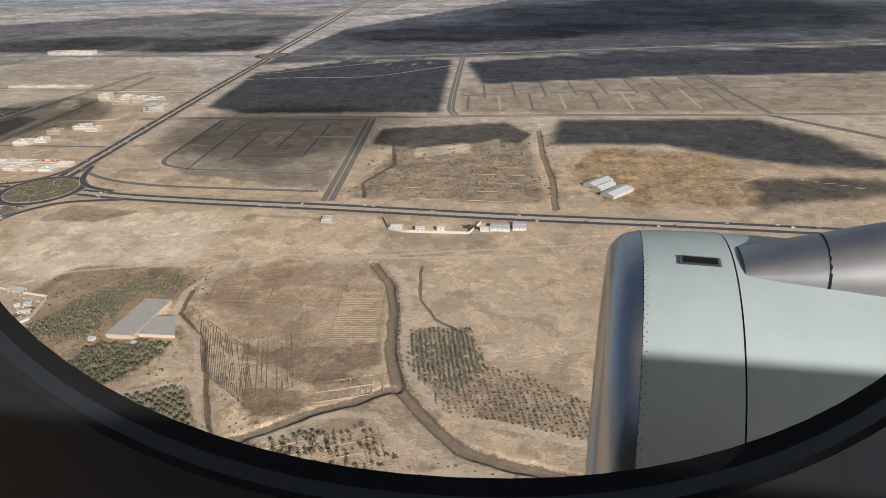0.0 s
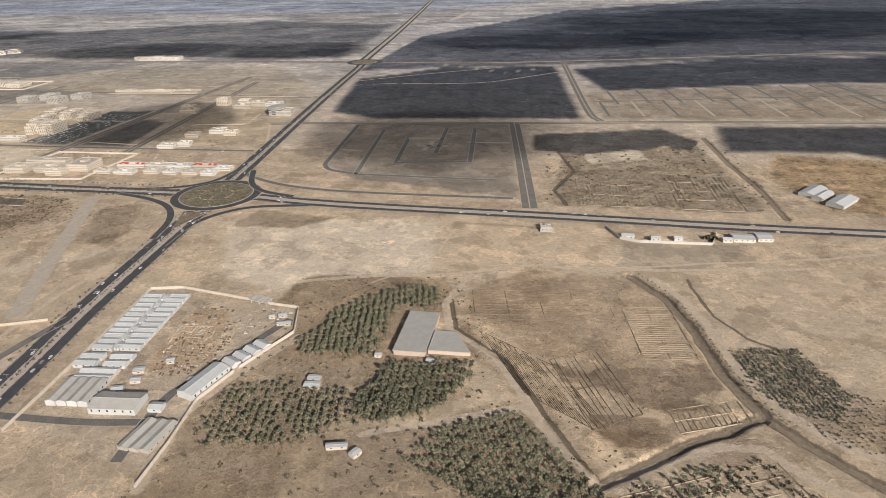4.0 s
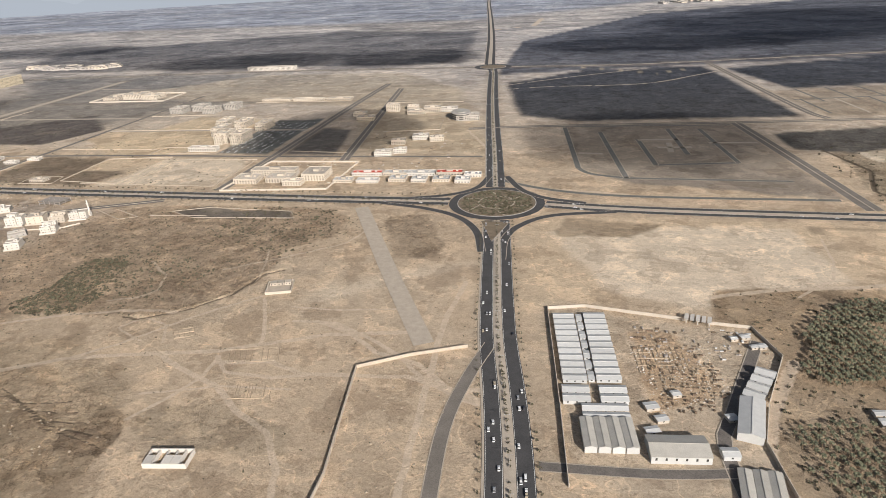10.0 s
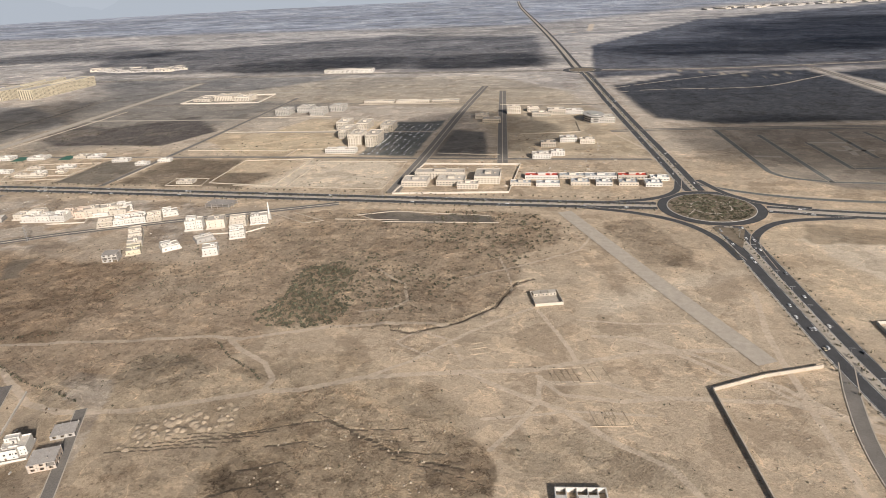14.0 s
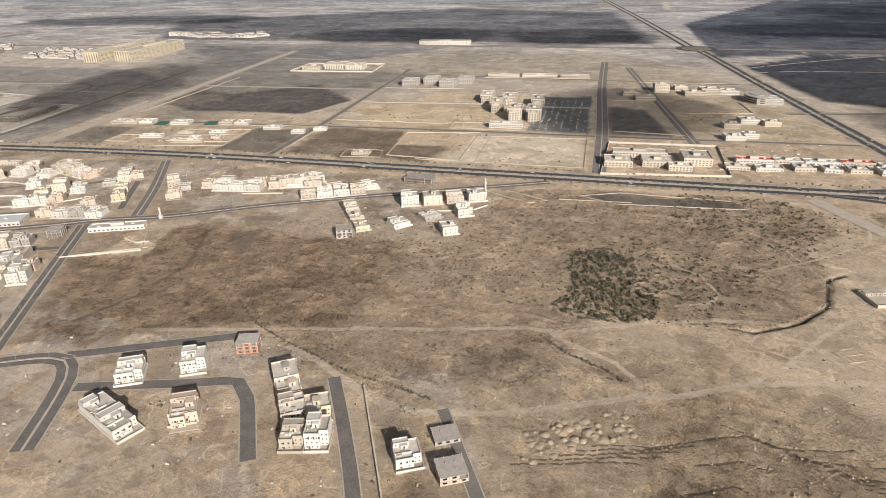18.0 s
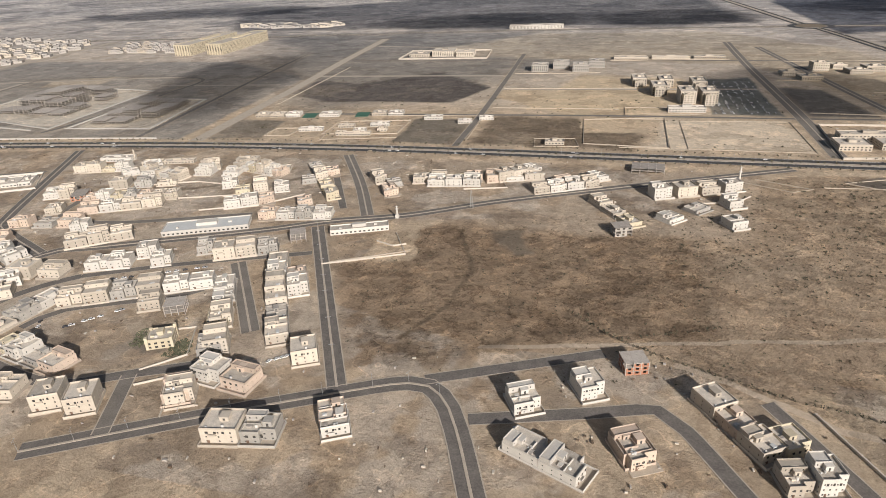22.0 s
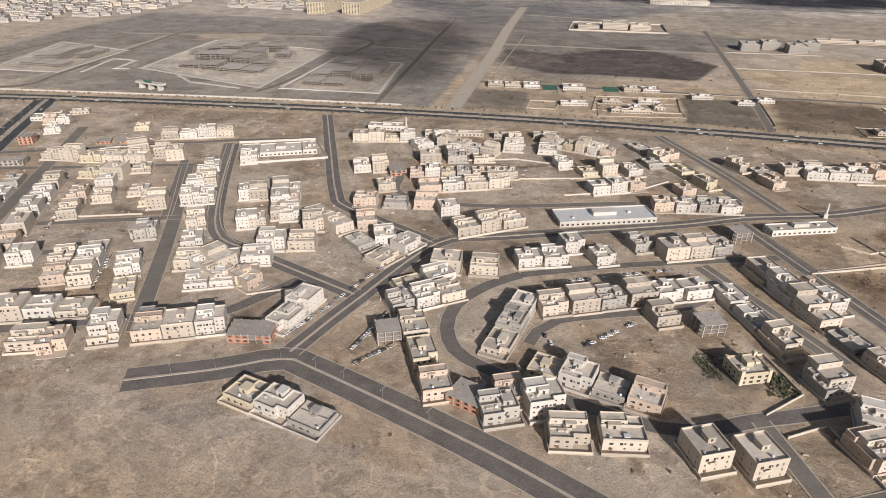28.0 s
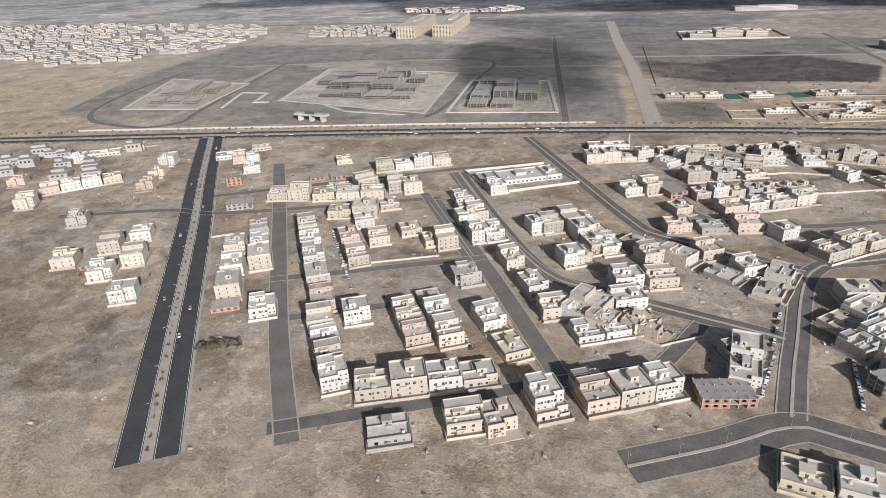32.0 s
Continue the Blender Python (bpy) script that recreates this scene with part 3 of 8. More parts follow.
zone((0.11, 0.098, 0.092), 4, 0.2, [(-1116, 674), (-1056, 660), (-983, 727), (-907, 648), (-934, 579), (-1017, 577), (-1057, 571), (-1115, 608)])
zone((0.2, 0.175, 0.145), 4, 0.1, [(-1110, 500), (-1065, 500), (-1062, 445), (-1112, 440)])
zone((0.17, 0.15, 0.125), 4, 0.1, [(-950, 515), (-902, 520), (-900, 446), (-950, 445)])
zone((0.18, 0.145, 0.11), 10, 0.2, [(-890, 450), (-770, 445), (-760, 530), (-885, 530)])
# dark patch of cloud shadow painted beside the avenue
zone((0.13, 0.122, 0.115), 6, 0.1, [(-636, 550), (-580, 550), (-600, 650), (-636, 660)])
zone((0.13, 0.135, 0.13), 3, 0, [(-706, 700), (-652, 705), (-652, 548), (-706, 548)])
zone((0.43, 0.35, 0.255), 4, 0, [(-895, 604), (-892, 639), (-790, 632), (-742, 572), (-745, 546), (-819, 539)])
zone((0.42, 0.34, 0.25), 3, 0, [(-813, 536), (-756, 525), (-756, 490), (-807, 487)])
zone(PALE, 8, 0, [(-745, 530), (-655, 532), (-655, 452), (-760, 448)])
zone((0.44, 0.36, 0.26), 12, 0, [(-820, 720), (-715, 700), (-715, 560), (-860, 560)])
zone((0.36, 0.3, 0.225), 20, 0, [(-1060, 860), (-900, 1060), (-640, 1060), (-520, 900), (-430, 560), (-560, 560), (-640, 780)])


def close_to(x, y, pts, margin):
    """The points within a margin of the box round a line."""
    return np.nonzero((x > min(p[0] for p in pts) - margin) & (x < max(p[0] for p in pts) + margin) & (y > min(p[1] for p in pts) - margin) & (y < max(p[1] for p in pts) + margin))[0]


def build_ground():
    xs = spaced(-1440, 60, 1.25, -7500, 5200, 1.05)
    rows, step = [100.0], 0.85
    while rows[-1] < 460:
        rows.append(rows[-1] + step)
        step *= 1.0022
    ys = np.concatenate([spaced(60, 98, 2.0, -700, 98, 1.08)[:-1], rows, spaced(rows[-1], rows[-1] + step, step, rows[-1], 5300, 1.03)[1:]])
    gx, gy = np.meshgrid(xs, ys, indexing="ij")
    x, y = gx.ravel(), gy.ravel()
    wob = np.clip(1.0 - (y - 420) / 300, 0.4, 1)
    wx = x + wob * (14 * (noise2(x, y, 40, 1) - 0.5) + 5 * (noise2(x, y, 8, 5, 2) - 0.5))
    wy = y + wob * (14 * (noise2(x, y, 40, 2) - 0.5) + 5 * (noise2(x, y, 8, 6, 2) - 0.5))
    col = np.tile(np.array(SAND), (len(x), 1))
    rough = np.full(len(x), 0.1)
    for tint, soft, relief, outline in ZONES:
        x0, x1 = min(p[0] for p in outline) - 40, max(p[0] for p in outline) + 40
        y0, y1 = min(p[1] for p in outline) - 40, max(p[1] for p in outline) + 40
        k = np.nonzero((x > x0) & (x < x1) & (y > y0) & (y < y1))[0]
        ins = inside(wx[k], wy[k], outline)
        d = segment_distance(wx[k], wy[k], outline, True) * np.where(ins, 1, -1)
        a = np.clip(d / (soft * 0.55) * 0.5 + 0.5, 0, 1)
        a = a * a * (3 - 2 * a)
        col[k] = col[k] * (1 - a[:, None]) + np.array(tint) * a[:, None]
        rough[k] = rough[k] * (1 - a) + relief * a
    # pale wind-blown and trodden streaks, and dark gravel, at several sizes
    s = noise2(x * 0.5 + y * 0.3, y * 1.4, 60, 11, 5)
    g = noise2(x, y, 22, 12, 4)
    f = noise2(x, y, 7, 13, 3)
    gain = 1.22 + 0.16 * (s - 0.5) + 0.14 * (g - 0.5) + 0.18 * (f - 0.5)
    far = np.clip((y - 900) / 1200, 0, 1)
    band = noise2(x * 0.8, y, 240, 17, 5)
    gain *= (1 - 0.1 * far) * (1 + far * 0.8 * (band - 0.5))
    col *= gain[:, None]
    light = np.clip((noise2(x, y, 90, 15, 5) - 0.56) * 16, 0, 1) * 0.2 * (rough < 0.3)
    col = col * (1 - light[:, None]) + np.array(PALE) * light[:, None]
    spots = np.clip((noise2(x * 0.45 + y * 0.2, y * 1.5, 12, 19, 5) - 0.54) * 24, 0, 1) * 0.85 * ((x > -170) & (x < -62) & (y > 178) & (y < 264))
    col = col * (1 - spots[:, None]) + np.array((0.5, 0.405, 0.3)) * spots[:, None]
    # distance haze put into the tint: warm near, cooler and bluer far off
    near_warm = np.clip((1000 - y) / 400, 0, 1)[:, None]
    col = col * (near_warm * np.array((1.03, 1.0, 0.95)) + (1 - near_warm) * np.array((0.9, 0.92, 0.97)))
    far_haze = np.clip((y - 700) / 900, 0, 1)[:, None]
    col = col * (1 + far_haze * np.array((-0.09, -0.03, 0.07)))
    # dug-over and trodden soil between the houses of the town
    k = np.nonzero(inside(x, y, [(-1560, 330), (-1420, 362), (-1100, 410), (-760, 408), (-740, 330), (-900, 300), (-900, 210), (-830, 190), (-690, 190), (-660, 110), (-1560, 100)]))[0]
    for size, seed, cut, weight, tint in ((34, 41, 0.53, 0.6, (0.27, 0.212, 0.157)), (20, 42, 0.56, 0.6, (0.36, 0.27, 0.185)), (26, 43, 0.55, 0.6, (0.47, 0.405, 0.335)), (9, 44, 0.6, 0.5, (0.24, 0.19, 0.145))):
        a = (np.clip((noise2(x[k], y[k], size, seed, 5) - cut) * 26, 0, 1) * weight)[:, None]
        col[k] = col[k] * (1 - a) + np.array(tint) * 1.1 * a
    # flat under everything that is built
    clear = np.full(len(x), 1e9)
    for pts, half in ROADS:
        k = close_to(x, y, pts, half + 14)
        clear[k] = np.minimum(clear[k], segment_distance(x[k], y[k], pts) - half)
    flat = np.clip(clear / 12, 0, 1)
    z = rough * flat * (2.4 * (noise2(x, y, 16, 21, 4) - 0.62)) + 1.2 * rough * flat * (noise2(x, y, 5, 22, 2) - 0.6)
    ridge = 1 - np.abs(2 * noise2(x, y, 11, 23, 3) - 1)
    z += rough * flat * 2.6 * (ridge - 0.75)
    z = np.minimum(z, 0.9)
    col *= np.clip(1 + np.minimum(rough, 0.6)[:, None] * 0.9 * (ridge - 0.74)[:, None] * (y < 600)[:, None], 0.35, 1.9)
    shoulder = np.clip(1 - clear / 5, 0, 1) * 0.35
    col = col * (1 - shoulder[:, None]) + np.array((0.36, 0.29, 0.21)) * shoulder[:, None]
    track, gully, bed = np.full(len(x), -1.0), np.full(len(x), -1.0), np.full(len(x), -1.0)
    for pts, width, depth, tint in CHANNELS:
        k = close_to(x, y, pts, 2 * width + 8)
        d = segment_distance(x[k] + 0.2 * (wx - x)[k], y[k] + 0.2 * (wy - y)[k], pts)
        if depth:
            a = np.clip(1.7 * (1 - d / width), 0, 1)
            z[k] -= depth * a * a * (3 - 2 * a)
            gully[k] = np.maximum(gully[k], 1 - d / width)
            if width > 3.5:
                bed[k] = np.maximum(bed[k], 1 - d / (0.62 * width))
        elif tint[0] > 0.35:
            track[k] = np.maximum(track[k], 1 - d / (1.25 * width))
        else:
            a = np.clip(1.6 * (1 - d / width), 0, 1)
            col[k] = col[k] * (1 - a[:, None]) + np.array(tint) * (0.85 + 0.3 * f[k][:, None]) * a[:, None]
    nx, ny = len(xs), len(ys)
    i = np.arange(nx * ny).reshape(nx, ny)
    quads = np.stack([i[:-1, :-1], i[1:, :-1], i[1:, 1:], i[:-1, 1:]], -1).reshape(-1, 4)
    me = bpy.data.meshes.new("ground")
    me.vertices.add(nx * ny)
    me.vertices.foreach_set("co", np.stack([x, y, z], 1).ravel())
    me.loops.add(quads.size)
    me.loops.foreach_set("vertex_index", quads.ravel())
    me.polygons.add(len(quads))
    me.polygons.foreach_set("loop_start", np.arange(0, quads.size, 4))
    me.polygons.foreach_set("loop_total", np.full(len(quads), 4))
    me.update(calc_edges=True)
    me.validate()
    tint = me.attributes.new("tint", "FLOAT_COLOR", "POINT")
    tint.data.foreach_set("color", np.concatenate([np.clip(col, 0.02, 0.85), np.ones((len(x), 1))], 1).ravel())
    me.attributes.new("relief", "FLOAT", "POINT").data.foreach_set("value", rough * flat)
    for name, value in (("track", track), ("gully", gully), ("bed", bed)):
        me.attributes.new(name, "FLOAT", "POINT").data.foreach_set("value", np.maximum(value, -1.0))
    me.materials.append(M_GROUND)
    return tagged(new("ground", me), "sandy desert ground with gravel, tracks and dark lava fields", "ground", kind="structure")


# channels and tracks in the ground: line, half width, depth, colour
CHANNELS = []


def channel(pts, width, depth, tint):
    CHANNELS.append((pts, width, depth, tint))


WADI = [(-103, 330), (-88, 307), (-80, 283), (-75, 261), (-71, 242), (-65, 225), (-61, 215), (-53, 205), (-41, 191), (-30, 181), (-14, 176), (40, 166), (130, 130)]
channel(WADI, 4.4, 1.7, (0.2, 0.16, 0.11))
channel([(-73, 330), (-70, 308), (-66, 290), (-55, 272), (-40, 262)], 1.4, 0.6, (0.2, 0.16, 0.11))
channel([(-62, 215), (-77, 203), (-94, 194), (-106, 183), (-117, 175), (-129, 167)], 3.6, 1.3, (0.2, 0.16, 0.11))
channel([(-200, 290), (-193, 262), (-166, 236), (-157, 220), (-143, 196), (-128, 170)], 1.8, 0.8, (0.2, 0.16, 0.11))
for line, width in (([(-91, 327), (-77, 301), (-69, 273), (-64, 243), (-57, 226), (-48, 211), (-34, 198), (-11, 195), (40, 184)], 2.6),
                    ([(-128, 165), (-113, 175), (-97, 186), (-80, 194), (-66, 195), (-58, 185), (-48, 177), (-33, 172), (10, 166)], 2.2),
                    ([(-216, 179), (-200, 186), (-185, 192), (-156, 205), (-147, 194), (-137, 179), (-126, 167), (-120, 166)], 2.0),
                    ([(-194, 319), (-202, 283), (-196, 260), (-171, 239), (-163, 225), (-149, 198)], 2.2),
                    ([(-120, 150), (-70, 158), (-30, 168), (10, 160)], 2.0),
                    ([(-290, 296), (-255, 307), (-212, 316), (-185, 326), (-160, 335), (-105, 337), (0, 352)], 1.8),
                    ([(-248, 300), (-226, 322), (-218, 345), (-214, 378)], 0.9), ([(-150, 336), (-146, 360), (-142, 385)], 0.8),
                    ([(-110, 338), (-60, 352), (10, 366), (60, 384)], 1.4), ([(-268, 240), (-284, 205), (-292, 180), (-286, 140)], 3.0)):
    channel(line, width, 0.0, (0.56, 0.45, 0.33))
for line, width in (([(-830, 190), (-785, 200), (-736, 211), (-700, 218), (-666, 225), (-653, 224), (-640, 230), (-616, 240), (-590, 248), (-560, 252)], 1.4),
                    ([(-760, 192), (-744, 186), (-715, 167), (-698, 164), (-681, 166), (-662, 172), (-643, 179), (-625, 188), (-609, 193), (-584, 205), (-542, 214), (-518, 219), (-500, 226), (-472, 238), (-430, 246)], 1.7),
                    ([(-658, 223), (-649, 216), (-632, 207), (-624, 197), (-624, 187)], 1.4),
                    ([(-609, 192), (-588, 203), (-569, 218), (-550, 244), (-522, 271)], 1.1),
                    ([(-516, 215), (-506, 204), (-482, 202), (-458, 208)], 1.2), ([(-529, 168), (-520, 185), (-515, 200), (-515, 215)], 1.1),
                    ([(-534, 185), (-503, 194), (-471, 195)], 0.9), ([(-519, 269), (-503, 234), (-500, 226)], 1.2),
                    ([(-612, 308), (-591, 290), (-584, 272), (-591, 262), (-606, 258)], 0.9), ([(-545, 330), (-535, 300), (-533, 288)], 0.8),
                    ([(-560, 222), (-580, 232), (-572, 244), (-556, 238), (-548, 222)], 0.8), ([(-500, 262), (-470, 262), (-436, 268)], 0.9),
                    ([(-560, 300), (-530, 320), (-500, 345), (-490, 380)], 0.9), ([(-415, 300), (-418, 260), (-416, 200), (-412, 140)], 1.6)):
    channel(line, width, 0.0, (0.58, 0.47, 0.35))
channel([(-586, 243), (-577, 241), (-556, 254), (-540, 270), (-533, 296), (-522, 304)], 1.3, 1.0, (0.15, 0.12, 0.085))
for k in range(5):   # cut ledges of the quarry
    channel([(-664 + 6 * k, 146 + 3.4 * k), (-640 + 5 * k, 152 + 3.0 * k), (-622 + 5 * k, 156 + 4.0 * k)], 0.6, 0.3, (0.2, 0.15, 0.1))
    channel([(-598 + 9 * k, 180 - 5 * k), (-580 + 9 * k, 172 - 4 * k), (-560 + 8 * k, 176 - 6 * k)], 0.7, 0.35, (0.2, 0.15, 0.1))
    channel([(-620 + 4 * k, 120 + 13 * k), (-606 + 4 * k, 128 + 12 * k), (-596 + 3 * k, 122 + 13 * k)], 0.7, 0.4, (0.2, 0.15, 0.1))
channel([(-470, 650), (-432, 560), (-424, 500), (-395, 462), (-320, 452)], 1.8, 0.0, (0.45, 0.37, 0.28))
channel([(-350, 1085), (-240, 1010), (-180, 1060)], 3.0, 0.0, (0.3, 0.26, 0.2))
channel([(-600, 1800), (-480, 1900), (-470, 2150)], 9.0, 0.0, (0.5, 0.44, 0.36))
channel([(244, 493), (180, 520), (150, 500), (140, 440)], 2.0, 0.0, (0.42, 0.35, 0.26))
channel([(-150, 580), (-135, 520), (-150, 470), (-140, 440)], 2.5, 0.8, (0.16, 0.13, 0.1))
channel([(-10, 640), (-5, 560), (4, 500), (8, 430)], 4.0, 0.8, (0.17, 0.14, 0.105))
channel([(-860, 290), (-845, 250), (-850, 215), (-862, 190)], 1.6, 0.0, (0.24, 0.18, 0.125))
wander = random.Random(12)
for k in range(4):
    x, y, a = wander.uniform(-560, -420), wander.uniform(150, 300), wander.uniform(-0.5, 0.8)
    line = [(x, y)]
    for i in range(6):
        a += wander.uniform(-0.5, 0.5)
        x, y = x + 22 * math.cos(a), y + 22 * math.sin(a)
        line.append((x, y))
    channel(line, wander.uniform(0.9, 1.6), 0.0, (0.48, 0.39, 0.29))
for k in range(10):
    x, y, a = wander.uniform(-1350, -950), wander.uniform(120, 380), wander.uniform(0, 6)
    line = [(x, y)]
    for i in range(3):
        a += wander.uniform(-0.5, 0.5)
        x, y = x + 12 * math.cos(a), y + 12 * math.sin(a)
        line.append((x, y))
    channel(line, wander.uniform(2, 4), 0.0, (0.25, 0.2, 0.15))
build_ground()


# ---- roads ----
SURFACE = {"asphalt": M_STREET, "old": M_ASPHALT_OLD, "pale": M_PAVE}


def structure(name, b, label, *mats):
    return tagged(new(name, b.mesh(name, *mats)), label, name.replace("_", " "), kind="structure")


def dual(name, pts, half, gap, label, kerb=True, lines=True):
    """Two carriageways with a raised median between them, edge lines and broken lane lines."""
    b = Build()
    for s in (1, -1):
        lo, hi = sorted((s * gap / 2, s * half))
        ribbon(b, pts, hi, lo, 0.16, 0)
        ribbon(b, pts, s * half + 0.9, s * half, 0.14, 1)
    ribbon(b, pts, gap / 2, -gap / 2, 0.3, 2, thick=0.25)
    if lines:
        for s in (1, -1):
            for off in (gap / 2 + 0.35, half - 0.35):
                ribbon(b, pts, s * off + 0.06, s * off - 0.06, 0.168, 3)
    return structure(name, b, label, M_ASPHALT, M_PAVE, M_PAVE, M_LINE)


dual("highway", HIGHWAY_WEST, 7.6, 4.0, "dual carriageway of dark asphalt with a planted median")
dual("highway", HIGHWAY_EAST, 7.0, 4.5, "dual carriageway of dark asphalt with a planted median")
dual("road", SOUTH_ROAD, 8.6, 4.2, "dark asphalt dual road with a green median")
dual("road", NORTH_ROAD, 7.6, 3.6, "dark asphalt dual road with a median")
dual("boulevard", BOULEVARD, 8.2, 3.0, "asphalt boulevard with a paved median")
dual("far_road", FAR_NORTH, 9.0, 7.0, "distant road running to the horizon", lines=False)
dual("far_road", FAR_CROSS_WEST, 6.0, 4.0, "distant cross road", lines=False)
dual("far_road", FAR_CROSS_EAST, 6.0, 4.0, "distant cross road", lines=False)


def roundabout(centre, inner, outer, label):
    cx, cy = centre
    b = Build()
    n = 48
    ring = lambda r, z: [(cx + r * math.cos(i * math.tau / n), cy + r * math.sin(i * math.tau / n), z) for i in range(n)]
    a, c, k = ring(inner, 0.17), ring(outer, 0.17), ring(inner, 0.34)
    a2 = ring(inner - 0.5, 0.34)
    for i in range(n):
        j = (i + 1) % n
        b.face([a[i], c[i], c[j], a[j]], 0)
        b.face([a[j], a[i], k[i], k[j]], 1)
        b.face([k[i], k[j], a2[j], a2[i]], 1)
    b.face(a2, 2)
    return structure("roundabout", b, label, M_ASPHALT, M_KERB, M_SHRUBGROUND)


M_SHRUBGROUND = node_mat("planted_soil", (0.19, 0.15, 0.105), 0.95, vary=0.4, scale=0.3, fine=2.0, bump=0.05)
roundabout(ROUND_1, 28.5, 34.6, "large roundabout with a planted island")
roundabout(ROUND_2, 22, 32, "distant roundabout with bare island")
for pts in ([(-500, 421), (-462, 411), (-436, 396), (-420, 372), (-412, 340)], [(-330, 414), (-372, 404), (-392, 385), (-400, 362), (-399, 330)], [(-350, 430), (-380, 440), (-398, 458), (-412, 490)], [(-480, 432), (-450, 442), (-432, 460), (-426, 490)]):
    b = Build()
    ribbon(b, pts, 2.4, -2.4, 0.15, 0)
    for e in (2.8, -2.4):
        ribbon(b, pts, e, e - 0.4, 0.19, 1)
    structure("slip_road", b, "curved asphalt slip road", M_ASPHALT, M_PAVE)
b = Build()
b.prism([(-419, 389), (-400, 389), (-404, 372), (-408, 356)], 0, 0.42, 0, 1)
structure("splitter_island", b, "planted triangular traffic island with pale kerbs", M_KERB, M_SHRUBGROUND)
b = Build()
for k in range(6):
    a = k * math.tau / 6 + 0.3
    ribbon(b, [(-413 + r * math.cos(a + 0.02 * r), 427 + r * math.sin(a + 0.02 * r)) for r in (5, 15, 27)], 0.5, -0.5, 0.37)
ribbon(b, [(-413 + 13 * math.cos(k * math.tau / 20), 427 + 13 * math.sin(k * math.tau / 20)) for k in range(21)], 0.6, -0.6, 0.38, step=3.0)
structure("garden_path", b, "pale paths between the plants of the island", M_PAVE)
for n, (name, pts, width, surface) in enumerate(NAMED):
    if not width:
        continue
    b = Build()
    ribbon(b, pts, width / 2, -width / 2, 0.1 + 0.0015 * n, 0)
    for e in (width / 2 + 0.45, -width / 2):   # pale verge kerbs
        ribbon(b, pts, e, e - 0.45, 0.13 + 0.0015 * n, 1)
    if width >= 6.5 and surface != "pale":
        ribbon(b, pts, 0.45, -0.45, 0.24 + 0.0015 * n, 1, thick=0.15)
    structure(name, b, {"asphalt": "dark asphalt street", "old": "worn grey asphalt street", "pale": "pale paved road"}[surface], SURFACE[surface], M_PAVE)

# ---- houses ----
FLOOR = 1.62


def facade(b, a, c, height, cols, rows, wide, tall, wall=0, glass=1, sill=0.55, depth=0.14):
    """A wall from a to c (left to right, seen from outside) with recessed windows."""
    a, c = Vector(a), Vector(c)
    run = (c - a).normalized()
    inward = Vector((-run.y, run.x, 0))
    length = (c - a).length
    pitch = length / cols
    us, vs = [0.0], [0.0]
    for i in range(cols):
        us += [pitch * (i + 0.5) - wide / 2, pitch * (i + 0.5) + wide / 2]
    us.append(length)
    for j in range(rows):
        vs += [FLOOR * j + sill, FLOOR * j + sill + tall]
    vs.append(height)
    at = lambda u, v, k: a + run * u + Vector((0, 0, v)) + inward * k
    for i in range(len(us) - 1):
        for j in range(len(vs) - 1):
            u0, u1, v0, v1 = us[i], us[i + 1], vs[j], vs[j + 1]
            if i % 2 and j % 2:
                b.face([at(u0, v0, depth), at(u1, v0, depth), at(u1, v1, depth), at(u0, v1, depth)], glass)
                b.face([at(u0, v0, 0), at(u1, v0, 0), at(u1, v0, depth), at(u0, v0, depth)], wall)
                b.face([at(u0, v1, depth), at(u1, v1, depth), at(u1, v1, 0), at(u0, v1, 0)], wall)
                b.face([at(u0, v0, 0), at(u0, v0, depth), at(u0, v1, depth), at(u0, v1, 0)], wall)
                b.face([at(u1, v0, depth), at(u1, v0, 0), at(u1, v1, 0), at(u1, v1, depth)], wall)
            else:
                b.face([at(u0, v0, 0), at(u1, v0, 0), at(u1, v1, 0), at(u0, v1, 0)], wall)


def ring_wall(b, x0, y0, x1, y1, z0, z1, t, slot=0):
    b.box(x0, y0, z0, x1, y0 + t, z1, slot)
    b.box(x0, y1 - t, z0, x1, y1, z1, slot)
    b.box(x0, y0 + t, z0, x0 + t, y1 - t, z1, slot)
    b.box(x1 - t, y0 + t, z0, x1, y1 - t, z1, slot)


SHUTTER = node_mat("painted_steel_door", (0.16, 0.1, 0.07), 0.6, vary=0.2, scale=1.0, rand=0.3)
TANK = node_mat("tank_plastic", (0.62, 0.6, 0.56), 0.6, vary=0.1, rand=0.3)
PEACH = node_mat("peach_render", (0.5, 0.4, 0.32), 0.9, vary=0.14, scale=0.4, fine=3.0, bump=0.01, rand=0.2)
GREYR = node_mat("grey_render", (0.36, 0.335, 0.3), 0.92, vary=0.16, scale=0.4, fine=3.0, bump=0.01, rand=0.2)
YELLOW = node_mat("yellow_render", (0.52, 0.45, 0.33), 0.9, vary=0.12, scale=0.4, fine=3.0, bump=0.01, rand=0.15)


YARD = node_mat("yard_screed", (0.36, 0.31, 0.255), 0.92, vary=0.25, scale=0.3, fine=3.0, rand=0.2)


